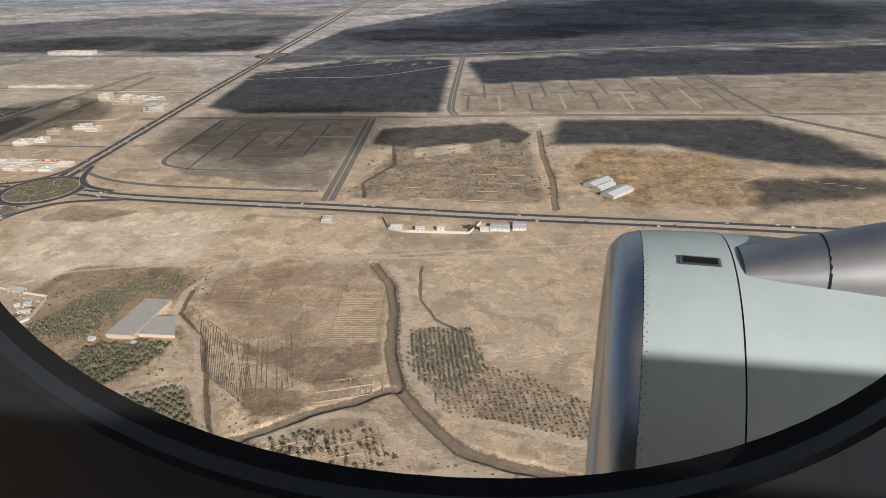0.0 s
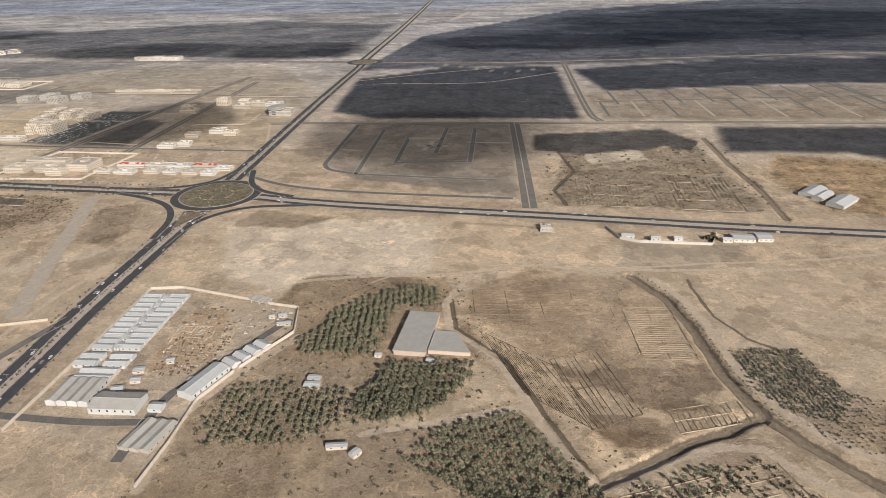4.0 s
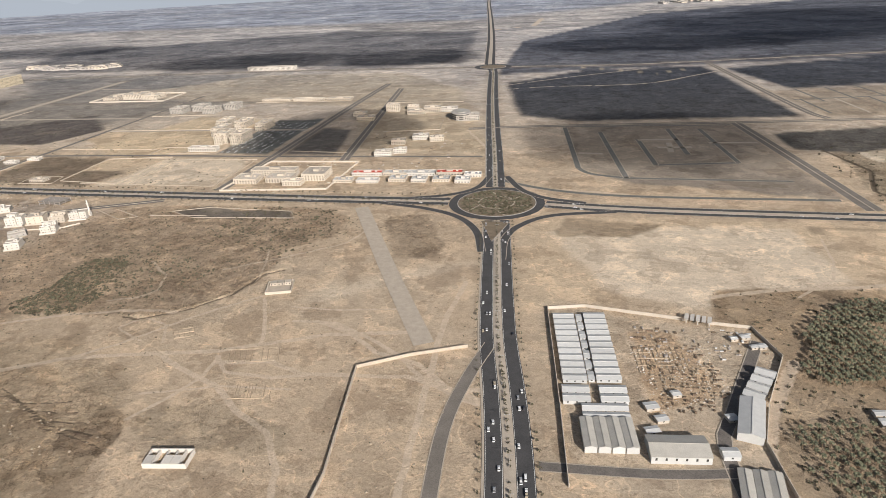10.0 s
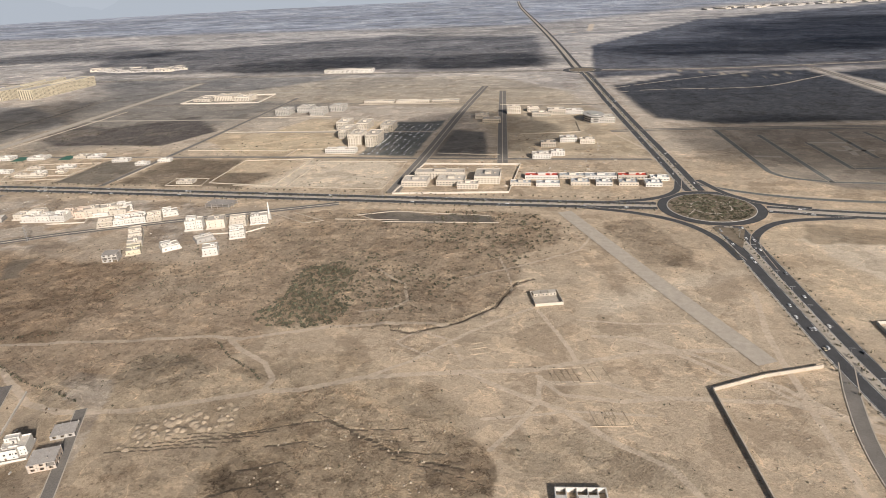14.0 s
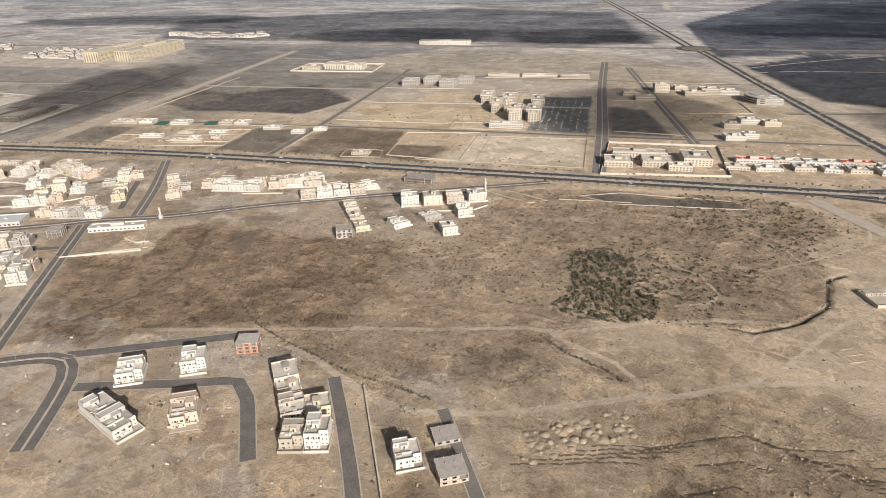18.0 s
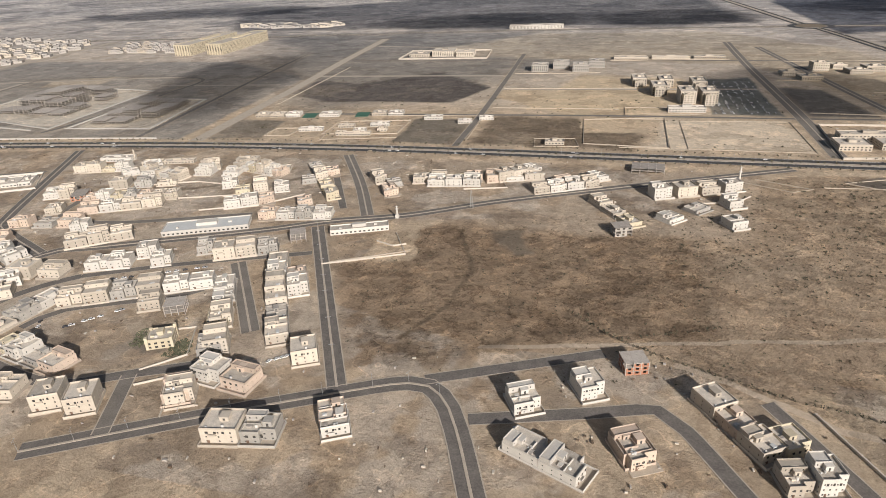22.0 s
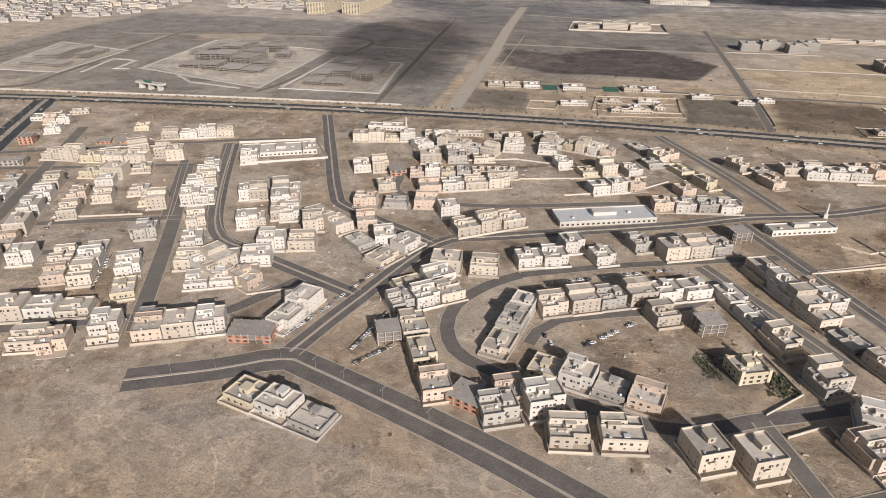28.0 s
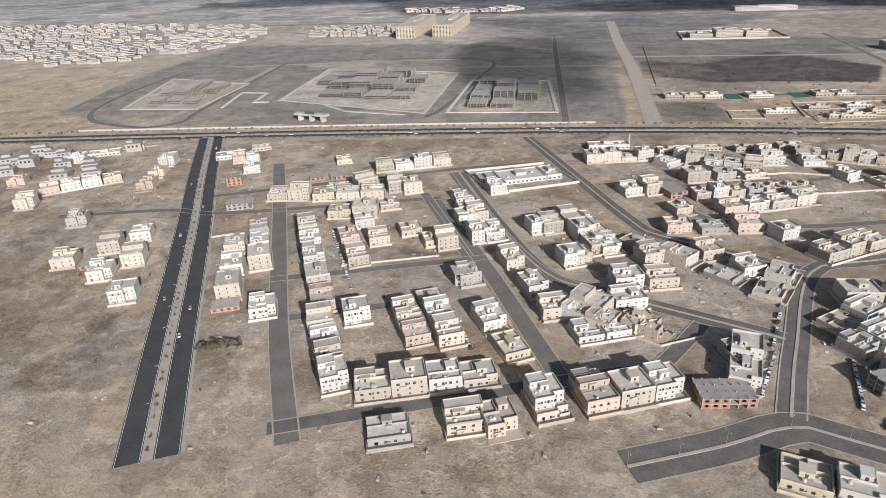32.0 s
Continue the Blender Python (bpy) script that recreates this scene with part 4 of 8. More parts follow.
def house_meshes(seed):
    """The shared meshes of one kind of house, on a plot of 9.4 by 10 metres, with its front to -y."""
    r = random.Random(seed)
    wall = [M_CREAM, M_WHITE, M_CREAM, M_WHITE, PEACH, M_CREAM, M_WHITE, GREYR, M_CREAM, M_WHITE, YELLOW][seed % 11]
    floors = r.choice((2, 2, 3, 3, 2)) if seed % 7 else 1
    w, d, h = 8.6 + r.random(), 9.0 + r.random() * 1.2, floors * FLOOR + 0.35
    x0, x1, y0, y1 = -w / 2, w / 2, -d / 2, d / 2
    parts = {}
    b = Build()
    notch = r.random() < 0.45
    cut = w * r.uniform(0.3, 0.45) if notch else 0.0
    back = 1.6 if notch else 0.0
    wide, tall = r.uniform(0.38, 0.56), r.uniform(0.5, 0.68)
    n = r.choice((3, 3, 4))
    if notch:
        facade(b, (x0, y0, 0), (x1 - cut, y0, 0), h, max(2, n - 1), floors, wide, tall)
        facade(b, (x1 - cut, y0, 0), (x1 - cut, y0 + back, 0), h, 1, floors, 0.4, tall)
        facade(b, (x1 - cut, y0 + back, 0), (x1, y0 + back, 0), h, 2, floors, wide, tall)
        facade(b, (x1, y0 + back, 0), (x1, y1, 0), h, n, floors, wide * 0.8, tall)
    else:
        facade(b, (x0, y0, 0), (x1, y0, 0), h, n, floors, wide, tall)
        facade(b, (x1, y0, 0), (x1, y1, 0), h, n, floors, wide * 0.8, tall)
    facade(b, (x1, y1, 0), (x0, y1, 0), h, n, floors, wide, tall)
    facade(b, (x0, y1, 0), (x0, y0, 0), h, n, floors, wide * 0.8, tall)
    parts["wall"] = b.mesh("wall", wall, M_GLASS)
    if floors > 1 and r.random() < 0.45:   # balcony tray with a solid front
        b = Build()
        bx, zb = x0 + r.uniform(0.08, 0.4) * (w - cut), FLOOR * (floors - 1)
        tray = [(y0 - 0.01, zb), (y0 - 0.75, zb), (y0 - 0.75, zb + 0.55), (y0 - 0.66, zb + 0.55), (y0 - 0.66, zb + 0.1), (y0 - 0.01, zb + 0.1)]
        for (ya, za), (yb, zc) in zip(tray, tray[1:] + tray[:1]):
            b.face([(bx, ya, za), (bx, yb, zc), (bx + 2.1, yb, zc), (bx + 2.1, ya, za)])
        b.face([(bx, q, zz) for q, zz in tray[::-1]])
        b.face([(bx + 2.1, q, zz) for q, zz in tray])
        parts["balcony"] = b.mesh("balcony", wall)
    b = Build()
    outline = [(x0, y0), (x1 - cut, y0), (x1 - cut, y0 + back), (x1, y0 + back), (x1, y1), (x0, y1)] if notch else [(x0, y0), (x1, y0), (x1, y1), (x0, y1)]
    b.face([(px * 0.99, py * 0.99, h) for px, py in outline])
    parts["roof"] = b.mesh("roof", M_ROOF)
    b = Build()
    lx, ly = r.uniform(x0 + 0.5, x1 - cut - 2.2), r.uniform(y0 + back + 0.5, 0)
    lw, ld, lh = r.uniform(1.0, 1.9), r.uniform(0.8, 1.5), r.uniform(0.25, 0.7)
    b.box(lx, ly, h, lx + lw, ly + ld, h + lh)
    parts["roof_light"] = b.mesh("roof_light", r.choice((M_CONCRETE, M_METAL, wall)))
    b = Build()
    for k, (p, q) in enumerate(zip(outline, outline[1:] + outline[:1])):   # parapet along each edge
        if k == 3 and r.random() < 0.2:
            continue
        p, q = Vector((*p, 0)), Vector((*q, 0))
        run = (q - p).normalized()
        inn = Vector((-run.y, run.x, 0)) * 0.2
        zt = h + 0.62
        b.face([(*p.xy, h), (*q.xy, h), (*q.xy, zt), (*p.xy, zt)])
        a, c = p + inn, q + inn
        b.face([(*c.xy, h), (*a.xy, h), (*a.xy, zt), (*c.xy, zt)])
        b.face([(*p.xy, zt), (*q.xy, zt), (*c.xy, zt), (*a.xy, zt)])
    parts["parapet"] = b.mesh("parapet", wall)
    # stair tower and roof rooms
    b = Build()
    sx, sy = r.uniform(-0.2, 0.25) * w, r.uniform(-0.05, 0.25) * d
    tw, td = r.uniform(2.0, 2.8), r.uniform(2.4, 3.4)
    b.box(sx - tw / 2, sy - td / 2, h, sx + tw / 2, sy + td / 2, h + 1.5)
    b.box(sx - tw / 2 - 0.12, sy - td / 2 - 0.12, h + 1.5, sx + tw / 2 + 0.12, sy + td / 2 + 0.12, h + 1.66)
    b.box(sx - 0.3, sy - td / 2 - 0.02, h, sx + 0.3, sy - td / 2 + 0.06, h + 1.1, 1)
    parts["stair_tower"] = b.mesh("stair_tower", wall, M_GLASS)
    if r.random() < 0.62:
        b = Build()
        depth = r.uniform(0.3, 0.5) * d
        rx0, rx1, ry0 = x0 + 0.25, x1 - 0.25 - r.choice((0, 0, 0.35)) * w, y1 - depth
        facade(b, (rx0, ry0, h), (rx1, ry0, h), 1.55, 3, 1, 0.42, 0.6)
        facade(b, (rx1, ry0, h), (rx1, y1 - 0.25, h), 1.55, 2, 1, 0.42, 0.6)
        b.face([(rx1, y1 - 0.25, h), (rx0, y1 - 0.25, h), (rx0, y1 - 0.25, h + 1.55), (rx1, y1 - 0.25, h + 1.55)])
        b.face([(rx0, y1 - 0.25, h), (rx0, ry0, h), (rx0, ry0, h + 1.55), (rx0, y1 - 0.25, h + 1.55)])
        b.box(rx0 - 0.06, ry0 - 0.06, h + 1.55, rx1 + 0.06, y1 - 0.19, h + 1.6)
        ring_wall(b, rx0, ry0, rx1, y1 - 0.25, h + 1.6, h + 1.95, 0.15)
        parts["roof_room"] = b.mesh("roof_room", wall, M_GLASS)
    b = Build()
    tx, ty = r.uniform(x0 + 1, x1 - 1 - cut), y0 + back + r.uniform(0.8, 1.8)
    b.tube(tx, ty, h, h + 0.62, 0.38, 0.38, 10)
    b.tube(tx, ty, h + 0.62, h + 0.72, 0.38, 0.12, 10)
    parts["water_tank"] = b.mesh("water_tank", TANK)
    b = Build()
    b.box(x0 + w * 0.16, y0 - 0.05, 0, x0 + w * 0.16 + 0.7, y0 + 0.02, 1.15)
    parts["door"] = b.mesh("door", SHUTTER)
    b = Build()
    ux, uy = r.uniform(x0 + 0.8, x1 - cut - 0.8), r.uniform(y0 + 0.8 + back, y1 - 1)
    b.box(ux, uy, h, ux + 0.5, uy + 0.35, h + 0.42)
    parts["cooling_unit"] = b.mesh("cooling_unit", M_METAL)
    if r.random() < 0.8:   # a wall between the halves of the roof terrace
        b = Build()
        wy = r.uniform(-0.2, 0.1) * d
        mx, my, tz = r.uniform(-0.2, 0.2) * w, y1 - 0.3, h + r.uniform(0.5, 0.9)
        b.prism([(x0 + 0.2, wy), (x1 - cut - 0.2, wy), (x1 - cut - 0.2, wy + 0.16), (mx + 0.16, wy + 0.16), (mx + 0.16, my), (mx, my), (mx, wy + 0.16), (x0 + 0.2, wy + 0.16)], h, tz)
        parts["terrace_wall"] = b.mesh("terrace_wall", wall)
    if r.random() < 0.75:
        b = Build()
        ring_wall(b, x0 - 0.35, y0 - 2.0, x1 + 0.35, y1 + 0.9, 0, 1.0, 0.14)
        parts["yard_wall"] = b.mesh("yard_wall", wall)
    b = Build()
    zp = 0.16 + 0.005 * (seed % 11)
    b.box(x0 - 0.5, y0 - 2.1, -0.2, x1 + 0.5, y1 + 1.0, zp)
    parts["yard_paving"] = b.mesh("yard_paving", (M_PAVE, YARD, M_PAVE)[seed % 3])
    return parts, wall, floors, (w, d, h)


KINDS = [house_meshes(k) for k in range(22)]
COLOUR_WORD = {M_CREAM: "cream", M_WHITE: "white", PEACH: "peach", GREYR: "grey", YELLOW: "pale yellow"}
FLOOR_WORD = {1: "single-storey", 2: "two-storey", 3: "three-storey"}
PLACED = []
pick = random.Random(5)
PANE = Build()
PANE.box(-0.34, -0.02, 0, 0.34, 0.02, 0.8)
PANE.box(-0.38, -0.05, -0.05, 0.38, 0.02, 0, 1)
PANE_MESH = PANE.mesh("window", M_GLASS, M_WHITE)


def house_at(x, y, heading=27.0, sx=1.0, sy=1.0, kind=None):
    parts, wall, floors, (w, d, h) = KINDS[pick.randrange(len(KINDS)) if kind is None else kind]
    ob = new("house")
    ob.matrix_basis = pose(x, y, 0, 0, 0, heading) @ Matrix.Diagonal((sx, sy, pick.uniform(0.92, 1.12), 1))
    for name, me in parts.items():
        part(name, me, ob)
    if y < 175:   # the nearest houses get bay windows with sills of their own
        for k in range(3):
            part("window", PANE_MESH, ob, pose(-w * 0.3 + k * w * 0.22, -d / 2 - 0.03, 0.5 + FLOOR * (floors - 1)))
    PLACED.append((x, y, max(w, d) * 0.5))
    tail = "rooms on the roof" if "roof_room" in parts else "a parapet roof"
    return tagged(ob, f"{FLOOR_WORD[floors]} {COLOUR_WORD[wall]} rendered house with {tail}", "house", "houses of the town")


def house_row(x0, y0, x1, y1, n):
    """Houses side by side from the first place to the last; the row may run along the street or away from it."""
    ang = math.degrees(math.atan2(y1 - y0, x1 - x0))
    gap = math.hypot(x1 - x0, y1 - y0) / (n - 1)
    turn = (ang - 27 + 45) % 90 - 45 + 27
    along = abs((ang - turn + 90) % 180 - 90) < 45
    s = min(max(gap / 9.6, 0.72), 1.25)
    for i in range(n):
        t = i / (n - 1)
        x, y = x0 + (x1 - x0) * t, y0 + (y1 - y0) * t
        house_at(x, y, turn, *((s, 0.95) if along else (0.95, s)))


house_row(-1207, 133, -1178, 145, 4)
house_row(-1197, 117, -1178, 125, 2)
house_at(-1169, 126)
house_at(-1158, 137)
house_at(-1146, 144)
house_row(-1230, 152, -1220, 135, 3)
house_row(-1210, 175, -1202, 161, 3)
house_row(-1203, 184, -1192, 164, 3)
house_at(-1226, 170)
house_row(-1180, 175, -1171, 161, 2)
house_row(-1276, 238, -1242, 177, 5)
house_row(-1284, 276, -1260, 283, 3)
house_row(-1267, 256, -1255, 259, 2)
house_row(-1252, 229, -1242, 212, 2)
house_at(-1239, 231)
house_at(-1247, 270)
house_at(-1242, 293)
house_at(-1228, 243)
house_at(-1209, 232)
house_at(-1193, 203)
house_row(-1213, 284, -1191, 244, 3)
house_row(-1299, 235, -1281, 203, 3)
house_row(-1299, 214, -1281, 179, 3)
house_at(-1261, 168)
house_row(-1308, 273, -1297, 275, 2)
house_row(-1363, 328, -1356, 332, 2)
house_at(-1297, 335)
house_row(-1267, 323, -1237, 337, 4)
house_row(-1179, 219, -1168, 200, 2)
house_row(-1151, 184, -1143, 180, 2)
house_at(-1153, 226)
house_at(-1167, 254)
house_row(-1153, 262, -1142, 238, 3)
house_at(-1393, 228)
house_at(-1349, 218)
house_at(-1355, 205)
house_at(-1336, 196)
house_at(-1341, 182)
house_at(-1319, 168)
house_at(-1365, 189)
house_at(-1439, 243)
house_row(-1392, 279, -1406, 318, 3)
house_row(-1444, 264, -1420, 285, 4)
house_at(-1475, 273)
house_at(-1471, 316)
house_row(-1151, 352, -1123, 360, 4)
house_at(-1133, 308)
house_row(-1099, 301, -1051, 315, 7)
house_row(-1096, 353, -1068, 346, 4)
house_row(-1037, 374, -1001, 363, 6)
house_row(-1015, 191, -965, 216, 6)
house_row(-1029, 165, -1025, 188, 3)
house_row(-1013, 156, -983, 149, 4)
house_at(-977, 195)
house_row(-952, 214, -940, 189, 3)
house_at(-931, 169)
house_row(-937, 237, -927, 215, 3)
house_row(-1028, 223, -1018, 227, 2)
house_at(-1012, 240)
house_at(-999, 233)
house_at(-984, 249)
house_row(-971, 245, -952, 254, 3)
house_row(-1059, 210, -1044, 212, 2)
house_row(-1068, 178, -1053, 190, 3)
house_row(-1069, 192, -1060, 200, 2)
house_row(-1059, 165, -1052, 152, 2)
house_at(-1103, 167)
house_row(-1147, 187, -1130, 179, 2)
house_row(-1135, 208, -1123, 212, 2)
house_row(-1147, 238, -1159, 262, 3)
house_at(-1156, 224)
house_at(-1172, 253)
house_row(-1130, 243, -1100, 220, 3)
house_at(-1104, 238)
house_row(-1086, 210, -1080, 223, 2)
house_row(-1113, 261, -1084, 267, 3)
house_at(-1071, 260)
house_row(-1059, 243, -1041, 256, 3)
house_at(-1132, 304)
house_row(-1088, 286, -1055, 301, 4)
house_row(-1099, 327, -1070, 337, 3)
house_row(-1111, 351, -1100, 362, 2)
house_row(-1279, 284, -1268, 294, 2)
house_at(-1251, 294)
house_at(-1206, 259)
house_at(-1196, 240)
house_at(-1215, 234)
house_row(-1056, 359, -1036, 361, 2)
house_row(-1014, 369, -1004, 372, 2)
house_at(-1001, 336)
house_row(-1004, 307, -986, 316, 3)
house_row(-973, 294, -942, 300, 4)
house_row(-983, 380, -950, 330, 4)
house_row(-930, 361, -916, 342, 2)
house_row(-891, 360, -869, 363, 3)
house_row(-856, 372, -833, 380, 3)
house_row(-826, 356, -797, 370, 4)
house_row(-1024, 133, -1012, 139, 2)
house_at(-1022, 141)
house_row(-1004, 129, -990, 132, 2)
house_at(-969, 131)
house_at(-956, 132)
house_at(-927, 143)
house_at(-1044, 138)
house_row(-1096, 121, -1073, 116, 3)
house_row(-1103, 158, -1101, 169, 2)
house_row(-1144, 140, -1126, 149, 3)
house_at(-1157, 135)
house_row(-1159, 185, -1135, 195, 3)
house_row(-1148, 173, -1131, 181, 3)
house_at(-925, 142)
house_row(-921, 155, -908, 153, 2)
house_at(-930, 172)
house_row(-949, 209, -939, 190, 2)
house_row(-938, 235, -910, 183, 5)
house_at(-918, 218)
house_at(-893, 172)
house_at(-867, 139)
house_row(-900, 129, -888, 131, 2)
house_at(-810, 161)
house_at(-790, 172)
house_row(-806, 140, -795, 135, 2)
house_at(-775, 144)
house_at(-869, 142)
house_row(-751, 171, -740, 154, 3)
house_at(-732, 157)
house_at(-695.5, 142, 27, 0.9, 0.85, 1)
house_at(-777, 146)
house_row(-734, 142, -726, 144, 2)
house_at(-915, 339)
house_row(-902, 364, -869, 371, 4)
house_row(-851, 374, -834, 387, 3)
house_row(-822, 362, -793, 382, 4)
house_row(-790, 339, -775, 316, 3)
house_row(-757, 357, -717, 373, 4)
house_row(-754, 323, -739, 338, 2)
house_at(-720, 347)
house_at(-723, 319)
house_at(-1110, 282)
house_at(-1025, 339)
house_at(-1011, 331)
house_at(-987, 337)
house_at(-1126, 229)
house_at(-1091, 226)
house_at(-976, 354)
house_at(-966, 370)
house_at(-961, 316)
house_at(-918, 356)
house_at(-923, 228)
house_at(-1346, 313)
house_at(-1236, 162)
house_at(-1252, 248)
house_at(-1198, 298)
house_at(-1208, 271)
house_at(-1122, 306)
house_at(-1088, 340)
house_at(-1057, 371)


def frame_building(x, y, w, d, floors, heading, label, infill=None, name="unfinished_building"):
    """Bare concrete columns and floor slabs, some bays filled with blockwork."""
    ob = thing(name, x, y, heading, label=label, category="building")
    nx, ny = (max(2, round(w / 2.6)), max(2, round(d / 2.8))) if w < 16 else (max(2, round(w / 5)), max(2, round(d / 5)))
    rr = random.Random(int(x * 7 + y))
    for j in range(floors):
        b = Build()
        b.box(-w / 2, -d / 2, (j + 1) * FLOOR - 0.16, w / 2, d / 2, (j + 1) * FLOOR)
        part("floor_slab", b.mesh("floor_slab", M_CONCRETE), ob)
    spots = [(-w / 2 + 0.2 + (w - 0.4) * i / nx, -d / 2 + 0.2 + (d - 0.4) * k / ny) for i in range(nx + 1) for k in range(ny + 1)]
    b = Build()
    if len(spots) < 26 and y < 400:
        b.box(-0.13, -0.13, 0, 0.13, 0.13, floors * FLOOR + 0.5)
        me = b.mesh("column", M_CONCRETE)
        for cx, cy in spots:
            part("column", me, ob, pose(cx, cy, -rr.uniform(0, 0.4)))
    else:
        for cx, cy in spots:
            b.box(cx - 0.13, cy - 0.13, 0, cx + 0.13, cy + 0.13, floors * FLOOR + rr.uniform(0.1, 0.9))
        tagged(part("column_grid", b.mesh("column_grid", M_CONCRETE), ob), kind="stuff")
    if infill:
        b = Build()
        for j in range(floors):
            for i in range(nx):
                for yy in (-d / 2 + 0.1, d / 2 - 0.2):
                    if rr.random() < 0.85:
                        c0, c1 = -w / 2 + 0.2 + (w - 0.4) * i / nx, -w / 2 + 0.2 + (w - 0.4) * (i + 1) / nx
                        b.box(c0, yy, j * FLOOR, c1, yy + 0.12, j * FLOOR + 0.55)
                        b.box(c0, yy, j * FLOOR + 0.55, c0 + (c1 - c0) * 0.28, yy + 0.12, j * FLOOR + 1.44)
                        b.box(c1 - (c1 - c0) * 0.28, yy, j * FLOOR + 0.55, c1, yy + 0.12, j * FLOOR + 1.44)
            for k in range(ny):
                for xx in (-w / 2 + 0.1, w / 2 - 0.2):
                    if rr.random() < 0.85:
                        c0, c1 = -d / 2 + 0.2 + (d - 0.4) * k / ny, -d / 2 + 0.2 + (d - 0.4) * (k + 1) / ny
                        b.box(xx, c0, j * FLOOR, xx + 0.12, c1, j * FLOOR + 0.55)
                        b.box(xx, c0, j * FLOOR + 0.55, xx + 0.12, c0 + (c1 - c0) * 0.28, j * FLOOR + 1.44)
                        b.box(xx, c1 - (c1 - c0) * 0.28, j * FLOOR + 0.55, xx + 0.12, c1, j * FLOOR + 1.44)
        tagged(part("block_infill", b.mesh("block_infill", infill), ob), kind="stuff")
    PLACED.append((x, y, max(w, d) * 0.5))
    return ob



# unfinished and odd houses of the town
frame_building(-1066, 159, 8, 8, 3, 27, "grey concrete house frame under construction")
frame_building(-962, 192, 8.5, 8, 3, 24, "grey concrete house frame with scaffolding")
frame_building(-1033, 136, 11, 9, 2, -17, "unfinished house with red block walls", M_BRICK)
frame_building(-1110, 148, 15, 9, 2, 12, "unfinished red block building with a curved front", M_BRICK)
frame_building(-1195, 202, 8, 8, 3, 27, "unfinished grey block house", GREYR)
frame_building(-775, 187, 8.5, 7.5, 3, 18, "unfinished red block house on bare ground", M_BRICK)
frame_building(-779, 301, 9, 8, 3, 20, "unfinished grey block house", GREYR)
frame_building(-762, 401, 20, 12, 2, -3, "large bare concrete building frame behind a wall")
frame_building(-942, 268, 8, 8, 3, 25, "unfinished grey concrete house at the crossing")
frame_building(-1344, 290, 8, 8, 3, 26, "unfinished red block house", M_BRICK)
frame_building(-1300, 303, 8, 7, 1, 26, "low red block walls of a new house", M_BRICK)
frame_building(-1289, 307, 9, 7, 1, 26, "low red block walls of a new house", M_BRICK)
frame_building(-1322, 258, 13, 8, 2, 26, "unfinished grey block house", GREYR)
frame_building(-1112, 305, 9, 14, 2, 27, "long unfinished house of red blocks", M_BRICK)
frame_building(-1157, 191, 9, 10, 2, 27, "unfinished red block house", M_BRICK)
frame_building(-686, 154, 8.5, 7.5, 1, 27, "roofless block walls of a new house", GREYR)
frame_building(-680.5, 138.5, 9.0, 8.5, 2, 27, "unfinished house of pink blocks behind a low wall", PEACH)
frame_building(-1276, 168, 10, 7, 1, 27, "roofless block walls of a new house", M_BRICK)
frame_building(-1352, 189, 8, 8, 1, 27, "low red block house", M_BRICK)


# ---- larger buildings ----
def block_building(name, x, y, w, d, floors, heading, mat, label, cols=None, category="building", roof=None):
    ob = thing(name, x, y, heading, label=label, category=category)
    cols = cols or max(2, round(w / 2.4))
    side = max(2, round(d / 2.4))
    h = floors * FLOOR + 0.3 + 0.09 * (abs(int(x * 3 + y * 7)) % 7)
    b = Build()
    facade(b, (-w / 2, -d / 2, 0), (w / 2, -d / 2, 0), h, cols, floors, w / cols * 0.5, 0.9)
    facade(b, (w / 2, -d / 2, 0), (w / 2, d / 2, 0), h, side, floors, d / side * 0.45, 0.9)
    facade(b, (w / 2, d / 2, 0), (-w / 2, d / 2, 0), h, cols, floors, w / cols * 0.5, 0.9)
    facade(b, (-w / 2, d / 2, 0), (-w / 2, -d / 2, 0), h, side, floors, d / side * 0.45, 0.9)
    part("wall", b.mesh("wall", mat, M_GLASS), ob)
    b = Build()
    b.face([(-w / 2 + 0.02, -d / 2 + 0.02, h), (w / 2 - 0.02, -d / 2 + 0.02, h), (w / 2 - 0.02, d / 2 - 0.02, h), (-w / 2 + 0.02, d / 2 - 0.02, h)])
    part("roof", b.mesh("roof", roof or M_ROOF), ob)
    b = Build()
    ring_wall(b, -w / 2 - 0.06, -d / 2 - 0.06, w / 2 + 0.06, d / 2 + 0.06, h - 0.1, h + 0.6, 0.25)
    part("parapet", b.mesh("parapet", mat), ob)
    for pname, bx in (("stair_head", (-w * 0.12, -d * 0.1, h, w * 0.12, d * 0.25, h + 1.7)), ("plant_unit", (w * 0.25, 0, h, w * 0.25 + 1.6, 1.2, h + 0.8)), ("plant_unit", (-w * 0.35, -d * 0.2, h, -w * 0.35 + 1.4, -d * 0.2 + 1.0, h + 0.7))):
        b = Build()
        b.box(*bx)
        part(pname, b.mesh(pname, mat), ob)
    PLACED.append((x, y, max(w, d) * 0.55))
    return ob


